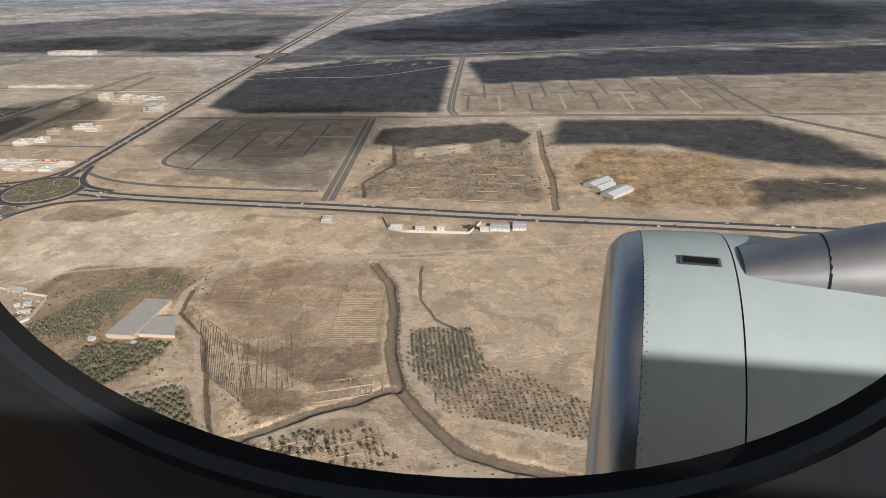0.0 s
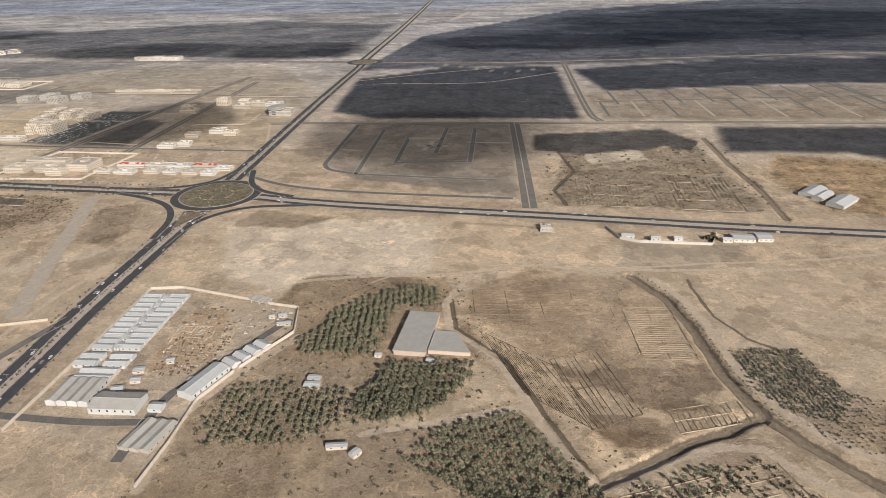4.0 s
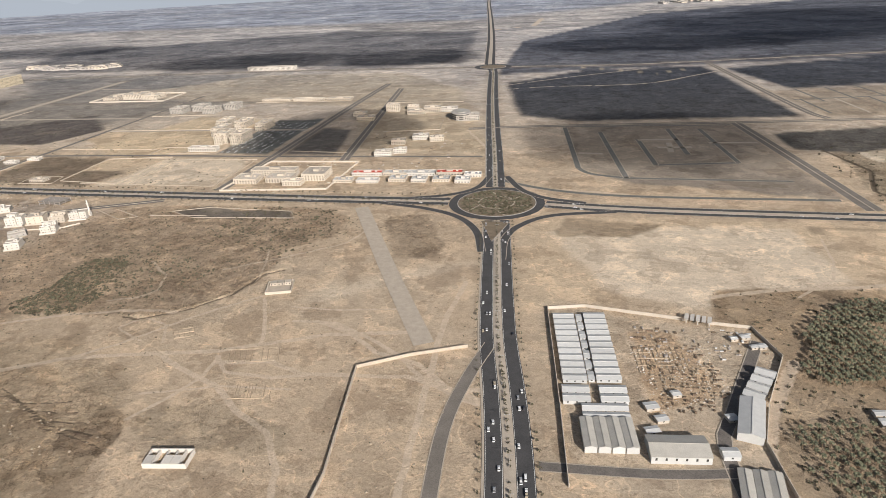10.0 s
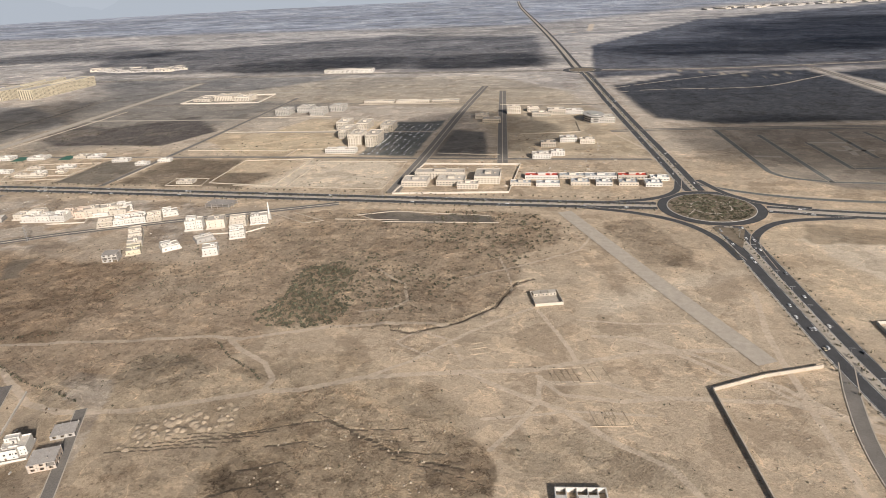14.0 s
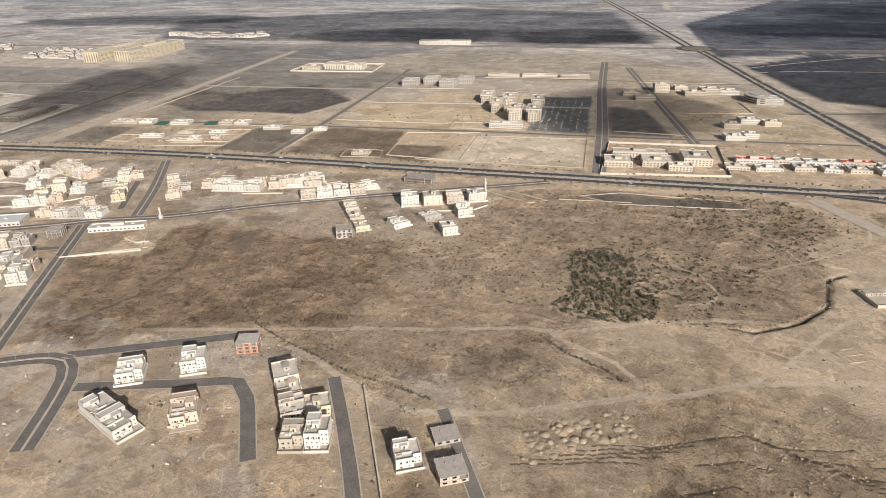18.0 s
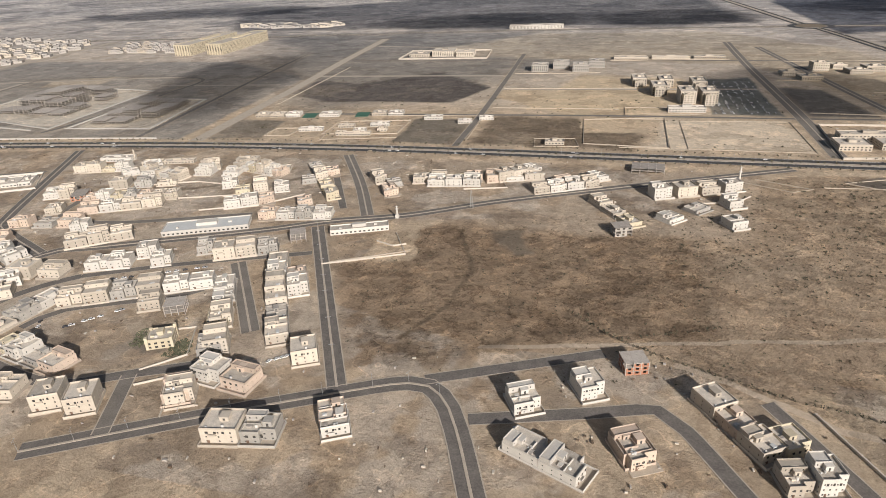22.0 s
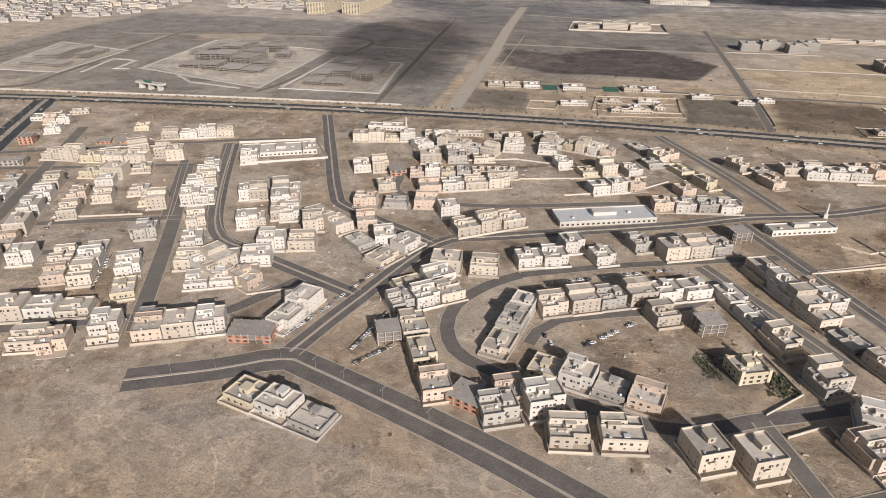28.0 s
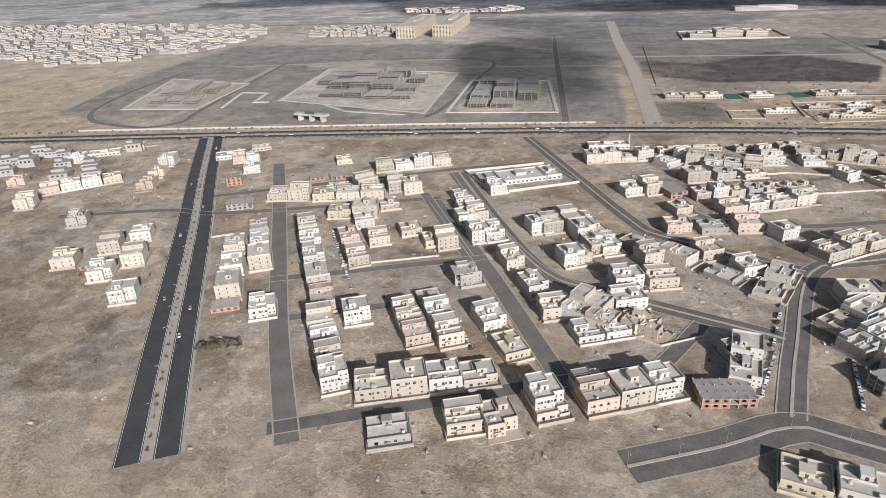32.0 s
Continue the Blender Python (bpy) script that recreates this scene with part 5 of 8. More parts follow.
def gable_shed(name, x, y, w, d, h, rise, heading, label, wall=M_METAL, roof=M_METAL, group=""):
    """A shed with its ridge along local x, w long and d deep."""
    ob = thing(name, x, y, heading, label=label, category="shed", group=group)
    b = Build()
    for s in (-1, 1):
        q = [(-w / 2, s * d / 2, 0), (w / 2, s * d / 2, 0), (w / 2, s * d / 2, h), (-w / 2, s * d / 2, h)]
        b.face(q if s < 0 else q[::-1])
        q = [(s * w / 2, -d / 2, 0), (s * w / 2, d / 2, 0), (s * w / 2, d / 2, h), (s * w / 2, 0, h + rise), (s * w / 2, -d / 2, h)]
        b.face(q if s > 0 else q[::-1])
    n = max(1, int(w / 3))
    for i in range(n):
        cx = -w / 2 + w * (i + 0.5) / n
        b.box(cx - 0.35, -d / 2 - 0.02, h * 0.45, cx + 0.35, -d / 2 + 0.03, h * 0.8, 1)
    part("wall", b.mesh("wall", wall, M_GLASS), ob)
    for s in (-1, 1):
        b = Build()
        e = 0.18
        lo, hi = (s * (d / 2 + e), h - e * rise / (d / 2)), (0.0, h + rise)
        k = max(2, int(w / 1.2))
        for i in range(k):   # standing seams
            a, c = -w / 2 - e + (w + 2 * e) * i / k, -w / 2 - e + (w + 2 * e) * (i + 1) / k
            q = [(a, lo[0], lo[1] + 0.04), (c, lo[0], lo[1] + 0.04), (c, hi[0], hi[1] + 0.04), (a, hi[0], hi[1] + 0.04)]
            b.face(q if s < 0 else q[::-1])
        b.face([(-w / 2 - e, lo[0], lo[1] - 0.05), (w / 2 + e, lo[0], lo[1] - 0.05), (w / 2 + e, lo[0], lo[1] + 0.04), (-w / 2 - e, lo[0], lo[1] + 0.04)])
        part("roof_slope", b.mesh("roof_slope", roof), ob)
    b = Build()
    b.box(-w / 2, -0.14, h + rise - 0.02, w / 2, 0.14, h + rise + 0.12)
    part("ridge_cap", b.mesh("ridge_cap", roof), ob)
    PLACED.append((x, y, max(w, d) * 0.5))
    return ob


def wall_line(pts, h=1.1, t=0.22, label="rendered boundary wall", mat=None, name="boundary_wall"):
    b = Build()
    for p, q in zip(pts, pts[1:]):
        p, q = Vector((*p, 0)), Vector((*q, 0))
        run = (q - p).normalized()
        m = Matrix.Translation(p) @ Matrix.Rotation(math.atan2(run.y, run.x), 4, "Z")
        length = (q - p).length
        b.box(-t / 2, -t / 2, -0.3, length + t / 2 - 0.01, t / 2, h, m=m)
        for i in range(int(length / 6)):
            b.box(i * 6, -t / 2 - 0.08, -0.3, i * 6 + 0.35, t / 2 + 0.08, h + 0.12, m=m)
    return structure(name, b, label, mat or M_WALL)


# walled depot beside the south road
for i in range(11):
    f = (i + 0.5) / 11
    gable_shed("barrack", -362.5 + 6.2 * f, 269.2 - 54.5 * f, 9.6, 4.3, 1.7, 0.5, 6.3, "white metal barrack hut with a low ridge roof", M_METAL, M_METAL, "barrack huts of the depot")
    gable_shed("barrack", -348.2 + 5.4 * f, 271.2 - 54.5 * f, 9.8, 4.3, 1.7, 0.5, 6.3, "white metal barrack hut with a low ridge roof", M_METAL, M_METAL, "barrack huts of the depot")
for i in range(7):
    f = (i + 0.5) / 7
    gable_shed("link_hut", -355.4 + 5.8 * f, 270 - 54.5 * f, 2.4, 5.6, 1.4, 0.25, 6.3, "small white connecting hut between barracks", M_METAL, M_METAL, "connecting huts")
for px, py in ((-356.2, 209.4), (-355.8, 203.8), (-341.8, 211), (-341.4, 205.4)):
    gable_shed("barrack", px, py, 10.4, 4.6, 1.8, 0.6, 6.3, "white metal barrack hut with a low ridge roof", M_METAL, M_METAL, "barrack huts of the depot")
for px, py in ((-345.2, 199.2), (-344.8, 194.2)):
    gable_shed("long_hut", px, py, 17, 4.2, 1.7, 0.6, 6.3, "long cream metal hut", M_CREAM, M_METAL, "long huts of the depot")
for i in range(4):
    gable_shed("store_shed", -351.6 + 4.75 * i, 183.2 + 0.5 * i, 16, 4.3, 2.6, 0.5, 96.3, "grey-roofed store shed with white walls", M_METAL, M_GREYROOF, "store sheds of the depot")
gable_shed("hangar", -321.6, 179.5, 20, 11, 3.0, 1.3, 6.3, "large white hangar with a ridge roof", M_METAL, M_GREYROOF)
gable_shed("warehouse", -293.6, 199, 22.5, 8.6, 3.2, 0.9, 76, "long white warehouse with a low ridge roof", M_METAL, M_METAL)
for i in range(4):
    gable_shed("tent_hall", -289.0 + 2.6 * i, 214.5 + 5.2 * i, 7.5, 4.8, 1.9, 0.9, -25, "white fabric tent hall", M_METAL, M_METAL, "tent halls")
gable_shed("store_shed", -304.5, 180.2, 5.6, 4.6, 1.9, 0.5, 8, "small white store shed", M_METAL, M_METAL)
for px in (-302.5, -297.8, -293.2):
    gable_shed("shade_house", px, 164.5, 17, 4.2, 1.6, 0.5, 84, "grey-roofed long shade house", M_CONCRETE, M_GREYROOF, "shade houses")
for px, py, w, d in ((-328, 203, 5, 4), (-325, 196, 4.4, 3.4), (-318, 212, 3.5, 3.2), (-300, 200, 3.6, 3.6), (-283, 258, 4, 3), (-277.5, 251, 3.6, 3), (-281, 250, 3, 2.4), (-288, 256, 3, 2.4), (-329, 189, 5, 3.4)):
    gable_shed("site_hut", px, py, w, d, 1.4, 0.25, 20, "small pale site hut in the depot yard", M_CREAM, M_METAL, "site huts")
wall_line([(-358, 158), (-362, 200), (-370, 275), (-352, 279), (-305, 271)], 1.6)
wall_line([(-296, 269), (-278, 267), (-271, 244), (-284, 212)], 1.6)
wall_line([(-285, 209), (-291, 188), (-288, 163), (-287, 140)], 1.6)
canopy = thing("gate_canopy", -300.5, 270, -12, label="white flat canopy over the depot gate", category="canopy")
for k in range(5):
    b = Build()
    b.box(-6 + 2.5 * k, -3, 2.2, -4.2 + 2.5 * k, 3, 2.4)
    part("slab", b.mesh("slab", M_WHITE), canopy)
for sx in (-5, 0, 5):
    b = Build()
    b.box(sx - 0.2, -2.2, 0, sx + 0.2, -1.8, 2.2)
    b.box(sx - 0.2, 1.8, 0, sx + 0.2, 2.2, 2.2)
    part("column", b.mesh("column", M_WHITE), canopy)

# farm sheds
shed = thing("farm_shed", -209.8, 251.2, 0, label="large flat-roofed farm shed of sheet metal over brick", category="shed")
b = Build()
b.prism([(-7.5, -18), (7.3, -17.4), (7.6, 17.6), (-7.5, 17.5)], 0, 2.5)
part("wall", b.mesh("wall", PEACH), shed)
b = Build()
b.prism([(-7.9, -18.4), (7.6, -17.9), (7.9, 18), (-7.8, 17.9)], 2.5, 2.8)
part("roof", b.mesh("roof", M_GREYROOF), shed)
wing = thing("farm_shed", -194, 244.5, 0, label="lower wing of the farm shed with pale sheet roof", category="shed")
b = Build()
b.prism([(-7.6, -8), (12, -7.2), (2.4, 9), (-7.6, 8.4)], 0, 2.0)
part("wall", b.mesh("wall", PEACH), wing)
b = Build()
b.prism([(-7.7, -8.4), (12.5, -7.6), (2.6, 9.4), (-7.7, 8.8)], 2.0, 2.25)
part("roof", b.mesh("roof", M_GREYROOF), wing)
PLACED += [(-210, 260, 14), (-210, 242, 14), (-192, 244, 12)]
for px, py, w, d, a in ((-246, 204.5, 7, 3.6, 4), (-247, 209.5, 5.5, 3, 4), (-223, 170.5, 8, 2.4, 14), (-215, 168, 4, 3, 60), (-224, 231, 3, 2.6, 0), (-199, 230, 4, 2.6, 0)):
    gable_shed("farm_hut", px, py, w, d, 1.5, 0.15, a, "small pale farm hut among the palms", M_CREAM, M_METAL, "farm huts")
gable_shed("poultry_shed", 41, 486, 24, 11, 2.4, 1.2, 50, "white ridge-roofed farm shed", M_METAL, M_METAL, "white farm sheds")
gable_shed("poultry_shed", 54, 466, 26, 12, 2.4, 1.2, 50, "white ridge-roofed farm shed", M_METAL, M_METAL, "white farm sheds")
gable_shed("poultry_shed", 45, 478, 20, 8, 2.2, 1.0, 50, "white ridge-roofed farm shed", M_METAL, M_METAL, "white farm sheds")
wall_line([(-114, 399), (-106, 381), (-94, 377), (-50, 379), (-44, 398)], 1.8, label="white wall round a roadside yard", mat=M_WHITE)
for px, py, w, d in ((-101, 384, 8, 5), (-84, 382, 6, 4), (-70, 384, 5, 4), (-30, 390, 13, 9), (-17, 393, 9, 10), (-40, 386, 6, 4)):
    gable_shed("yard_store", px, py, w, d, 2.2, 0.5, 3, "white flat roadside store behind a wall", M_WHITE, M_METAL, "roadside stores")
house_at(-153, 391, 5, 0.9, 0.7, 7)

wall_line([(-721, 173), (-702, 133), (-696, 120)], 0.9, 0.5, "long low wall between two lanes")
for pts, label in (([(-918, 243), (-881, 260), (-893, 283)], "pale wall round the yard of the long white hall"), ([(-946, 144), (-934, 152), (-926, 131)], "pale wall round a house plot"),
                   ([(-900, 272), (-890, 268), (-884, 271)], "short wall of a yard"), ([(-1228, 240), (-1218, 245), (-1214, 238)], "low wall of an empty plot"),
                   ([(-1246, 205), (-1209, 220)], "low kerb wall along a bare plot"), ([(-1160, 186), (-1125, 170), (-1108, 180)], "low wall round a parking place"),
                   ([(-1020, 296), (-985, 312), (-968, 330)], "plot wall behind the houses"), ([(-1084, 330), (-1052, 342), (-1030, 340)], "plot wall behind the houses"),
                   ([(-1046, 312), (-1012, 322), (-1018, 345)], "plot wall behind the houses"), ([(-1290, 296), (-1262, 306)], "plot wall behind the houses"),
                   ([(-960, 176), (-946, 182), (-938, 164), (-950, 152)], "pale wall round the mosque garden"), ([(-1330, 246), (-1316, 222), (-1306, 228)], "plot wall behind the houses"),
                   ([(-872, 352), (-846, 358), (-850, 368)], "plot wall behind the houses"), ([(-740, 346), (-716, 352), (-708, 362)], "wall round a building plot")):
    wall_line(pts, 0.8, 0.25, label)
# lone walled villa on the plain, and the long white wall
villa = thing("walled_enclosure", -515.5, 281.5, 16, label="cream walled enclosure with small rooms, alone on the plain", category="building")
b = Build()
ring_wall(b, -7, -7, 7, 7, 0, 1.6, 0.35)
part("wall", b.mesh("wall", M_CREAM), villa)
b = Build()
b.box(-6.6, -6.6, -0.2, 6.6, 6.6, 0.25)
part("yard_floor", b.mesh("yard_floor", M_PAVE), villa)
for k, (rx, ry) in enumerate(((-4, 4.6), (0, 4.6), (4, 4.6))):
    b = Build()
    facade(b, (rx - 1.8, ry - 1.6, 0), (rx + 1.8, ry - 1.6, 0), 1.7, 2, 1, 0.6, 0.8)
    b.box(rx - 1.8, ry - 1.45, 0, rx + 1.8, ry + 1.9, 1.7)
    part("room", b.mesh("room", M_CREAM, M_GLASS), villa)
wall_line([(-440, 120), (-440, 151), (-449, 214), (-428, 226), (-404, 236)], 1.5, 0.5, "long pale wall round a bare plot", M_PAVE)
ruin = thing("roofless_building", -498, 150, 8, label="roofless white building with open cells on the quarry edge", category="building")
b = Build()
ring_wall(b, -8, -4, 8, 4, 0, 2.0, 0.35)
part("wall", b.mesh("wall", M_WHITE), ruin)
for cx in (-4.5, -1.2, 2.2, 5.2):
    b = Build()
    b.box(cx - 0.15, -3.65, 0, cx + 0.15, 3.65, 1.9)
    part("partition", b.mesh("partition", M_WHITE), ruin)
for cx in (-6.3, 0.5, 3.7):
    b = Build()
    b.box(cx - 1.5, -3.6, 1.85, cx + 1.5, 0.6, 2.05)
    part("roof_slab", b.mesh("roof_slab", M_WHITE), ruin)
PLACED.append((-498, 150, 8))

# public buildings north of the highway
for px, py, w, d, fl in ((-628, 466, 20, 17, 2), (-600, 470, 22, 16, 2), (-572, 480, 20, 22, 3), (-585, 460, 16, 10, 2), (-612, 484, 40, 10, 3)):
    block_building("school_block", px, py, w, d, fl, 3, M_CREAM, "cream school wing with rows of small windows")
wall_line([(-640, 438), (-552, 448), (-550, 525), (-634, 522), (-640, 438)], 1.5, label="low wall with railings round the school")
for px, py, fl in ((-761, 672, 4), (-744, 632, 5), (-722, 600, 6), (-704, 600, 6), (-736, 668, 4), (-706, 660, 4)):
    block_building("hospital_tower", px, py, 13.5, 24, fl, 3, M_CREAM, "tall cream hospital block with a flat roof")
    block_building("hospital_bay", px, py - 15.2, 8, 6, fl - 1, 3, M_CREAM, "lower front bay of a cream hospital block")
block_building("hospital_wing", -725, 560, 30, 9, 2, 2, M_WHITE, "low white wing in front of the hospital")
for px, py, w in ((-766, 822, 40), (-720, 825, 44), (-676, 827, 36)):
    block_building("long_block", px, py, w, 11, 1, 2, M_CREAM, "long low cream public building")
for px, py in ((-868, 745), (-845, 760), (-822, 745), (-805, 770)):
    block_building("grey_block", px, py, 18, 20, 4, 2, GREYR, "grey mid-rise block in shade")
for px, py, w, fl in ((-1040, 846, 26, 2), (-1008, 852, 30, 4), (-978, 850, 24, 3)):
    block_building("palace_wing", px, py, w, 26, fl, 4, M_CREAM, "wing of a large cream palace")
wall_line([(-1062, 815), (-945, 822), (-950, 890), (-1062, 880), (-1062, 815)], 1.8)
for px, py, a in ((-1418, 925, 3), (-1368, 935, 2)):
    block_building("slab_block", px, py, 26, 150, 9, a, YELLOW, "long beige apartment slab far across the plain", 6)
block_building("far_hall", -915, 1124, 90, 18, 3, 4, M_WHITE, "long white hall beside the far road")
for px, py, w, fl, m in ((-578, 748, 16, 5, M_CREAM), (-545, 735, 22, 2, M_CREAM), (-528, 745, 20, 3, M_CREAM), (-508, 748, 20, 2, M_WHITE), (-478, 703, 26, 3, GREYR), (-556, 762, 14, 2, M_CREAM), (-534, 551, 16, 2, M_WHITE), (-520, 560, 12, 2, M_WHITE), (-530, 592, 14, 2, M_CREAM), (-512, 612, 16, 2, M_WHITE), (-494, 606, 14, 2, M_CREAM), (-598, 700, 20, 2, M_CREAM), (-612, 722, 16, 2, M_CREAM)):
    block_building("villa_block", px, py, w, w * 0.75, fl, 8, m, "pale villa with flat roofs near the north road")
# the oval stands in shadow; that shade is put into its grey render
oval = thing("oval_building", -487, 708, 12, label="oval building with a ring of glass, grey to stand for shade", category="building")
rim = lambda k: [(11 * k * math.cos(i * math.tau / 28), 17 * k * math.sin(i * math.tau / 28)) for i in range(28)]
for f in range(3):
    for pname, k, z0, z1, m in (("wall_band", 1.0, f * 2.2, f * 2.2 + 1.0, GREYR), ("glass_band", 0.97, f * 2.2 + 1.0, f * 2.2 + 2.2, M_GLASS)):
        b = Build()
        b.prism(rim(k), z0, z1)
        part(pname, b.mesh(pname, m), oval)
b = Build()
b.prism(rim(1.0), 6.6, 7.4)
part("roof", b.mesh("roof", GREYR), oval)
b = Build()
b.prism(rim(0.55), 7.4, 8.2, 0)
part("roof_light", b.mesh("roof_light", M_GREYROOF), oval)
# market with a red roof
RED = node_mat("red_sheet_roof", (0.55, 0.07, 0.04), 0.5, vary=0.15)
for k, (px, py, w, d) in enumerate(((-530, 489, 26, 8), (-506, 492, 20, 9), (-484, 492, 24, 9), (-460, 494, 22, 8), (-440, 490, 14, 8), (-545, 470, 16, 9), (-524, 470, 18, 9), (-500, 476, 14, 12), (-482, 476, 12, 12), (-464, 478, 14, 12), (-446, 476, 12, 12))):
    block_building("shop", px, py, w, d, 1, 3, (M_WHITE, M_CREAM)[k % 2], "low market shop with a " + ("red" if k in (0, 3) else "pale") + " roof", roof=RED if k in (0, 3) else M_METAL)
# walled plots north of the highway
for pts in ([(-733, 450), (-652, 450), (-652, 530), (-733, 526), (-733, 450)], [(-840, 446), (-808, 449), (-812, 468), (-842, 466), (-840, 446)], [(-1010, 446), (-950, 458), (-955, 492), (-1012, 480), (-1010, 446)], [(-760, 548), (-712, 548)], [(-780, 450), (-745, 450), (-745, 530), (-785, 530)], [(-712, 388), (-684, 372), (-672, 378), (-700, 392)], [(-880, 264), (-915, 246), (-930, 276)], [(-665, 382), (-620, 384)], [(-652, 391), (-627, 401), (-560, 398), (-552, 385), (-630, 380), (-652, 391)], [(-980, 524), (-900, 532)], [(-1460, 340), (-1440, 352)]):
    wall_line(pts, 0.45, 0.2, mat=M_PAVE)
for pts in ([(-775, 542), (-775, 569), (-734, 572)], [(-808, 525), (-744, 535), (-746, 451), (-805, 456), (-808, 525)], [(-890, 560), (-780, 562)], [(-893, 640), (-762, 650)], [(-893, 720), (-800, 728)], [(-790, 806), (-655, 814)], [(-600, 800), (-500, 803)], [(-560, 640), (-500, 650), (-505, 700)], [(-1105, 560), (-1108, 760)], [(-893, 455), (-893, 535)], [(-630, 560), (-572, 556)], [(-630, 690), (-596, 694)], [(-1062, 452), (-1041, 454), (-1040, 477), (-1062, 474), (-1062, 452)], [(-1015, 461), (-953, 468), (-953, 510), (-1014, 501), (-1015, 461)]):
    wall_line(pts, 0.7, 0.25, "low pale wall of a walled plot", M_PAVE)
block_building("villa_block", -826, 456, 14, 9, 1, 4, M_CREAM, "low cream house in a walled yard")
for px, py, w, d in ((-985, 470, 10, 8), (-968, 478, 8, 8), (-998, 462, 8, 7), (-935, 518, 16, 8), (-905, 508, 12, 7), (-889, 520, 12, 7), (-1096, 515, 13, 12), (-1082, 516, 13, 12), (-1067, 518, 13, 12), (-1033, 522, 18, 12), (-988, 529, 13, 12), (-973, 531, 13, 12), (-1029, 472, 20, 7), (-1002, 484, 14, 6), (-975, 492, 16, 6), (-984, 462, 22, 5)):
    block_building("low_block", px, py, w, d, 1, 10, (M_CREAM, M_WHITE)[int(px) % 2], "low pale building in a walled yard")
COURT = node_mat("green_court", (0.05, 0.13, 0.09), 0.8, vary=0.2)
for px, py in ((-1052, 519), (-1004, 527)):
    b = Build()
    b.box(-6, -8, 0, 6, 8, 0.2)
    tagged(new("sports_court", b.mesh("sports_court", COURT)), "green fenced sports court", "sports court", "sports courts").matrix_basis = pose(px, py, 0, 0, 0, 10)


# mosques
def minaret(x, y, h, mat, label):
    ob = thing("minaret", x, y, label=label, category="minaret")
    b = Build()
    b.box(-0.9, -0.9, 0, 0.9, 0.9, h * 0.3)
    part("base", b.mesh("base", mat), ob)
    b = Build()
    b.tube(0, 0, h * 0.3, h * 0.72, 0.62, 0.56, 12)
    b.tube(0, 0, h * 0.72, h * 0.75, 0.95, 0.95, 12)
    b.tube(0, 0, h * 0.75, h * 0.9, 0.45, 0.42, 12)
    part("shaft", b.mesh("shaft", mat), ob)
    b = Build()
    b.tube(0, 0, h * 0.9, h * 0.93, 0.62, 0.62, 12)
    b.tube(0, 0, h * 0.93, h, 0.45, 0.03, 12)
    part("cap", b.mesh("cap", mat), ob)


minaret(-712, 378, 13, M_WHITE, "tall white minaret at the edge of the houses")
minaret(-899, 303, 7.5, M_WHITE, "short white minaret beside the long white hall")
minaret(-1131, 381, 8, M_CREAM, "cream minaret beside the highway mosque")
block_building("mosque", -914, 284, 31, 7, 1, 22, M_WHITE, "long white walled prayer hall with a flat roof", category="mosque")
block_building("mosque", -1143, 378, 24, 8, 1, 10, M_WHITE, "low white mosque beside the highway", category="mosque")
mosque = block_building("mosque", -953, 170, 10, 9, 2, 24, YELLOW, "yellow-cream mosque with corner turrets in an open square", category="mosque")
b = Build()
for k in range(5):
    a0, a1 = k * math.pi / 10, (k + 1) * math.pi / 10
    b.tube(-1.5, -1.5, 3.7 + 0.8 * math.sin(a0), 3.7 + 0.8 * math.sin(a1), 0.9 * math.cos(a0), max(0.9 * math.cos(a1), 0.02), 16)
part("dome", b.mesh("dome", M_WHITE), mosque)
for tx, ty, th in ((-4.6, -4.1, 5.4), (4.6, -4.1, 4.8), (4.6, 4.1, 5.6), (-4.6, 4.1, 4.8)):
    b = Build()
    b.box(tx - 0.55, ty - 0.55, 0, tx + 0.55, ty + 0.55, th)
    part("turret", b.mesh("turret", YELLOW), mosque)
block_building("market_hall", -1000, 274, 46, 14, 1, 22, M_WHITE, "long low white market hall with a stepped roof", roof=M_METAL)
for px, py, w, d in ((-1188.5, 318, 24, 16), (-1204, 310, 10, 20), (-1173.7, 325.4, 8, 16)):
    block_building("school_block", px, py, w, d, 1, 27, M_WHITE, "low white school block in a walled yard")
wall_line([(-1199, 292), (-1157, 314), (-1178, 343), (-1220, 324), (-1199, 292)], 1.3, mat=M_WHITE)
for px, py, w, d, a in ((-1373, 335, 18, 10, 30), (-1361, 352, 12, 8, 30), (-1463, 330, 20, 9, 30), (-1450, 345, 10, 8, 30), (-1108, 372, 14, 7, 14), (-1092, 378, 26, 6, 14), (-1040, 388, 16, 7, 10), (-1066, 380, 12, 6, 10)):
    block_building("low_block", px, py, w, d, 1, a, (M_CREAM, M_WHITE)[int(py) % 2], "low pale building near the highway")
gate = thing("campus_gate", -1358, 424, -10, label="wide pale gateway with a green sign over the campus entrance", category="gateway")
for sx in (-10, 0, 10):
    b = Build()
    b.box(sx - 1.2, -2, 0, sx + 1.2, 2, 4.2)
    part("pier", b.mesh("pier", M_WHITE), gate)
b = Build()
b.box(-14, -2.6, 4.2, 14, 2.6, 5.6)
part("beam", b.mesh("beam", M_WHITE), gate)
b = Build()
b.box(-4, -2.8, 5.6, 4, -2.2, 7.4)
part("sign", b.mesh("sign", COURT), gate)


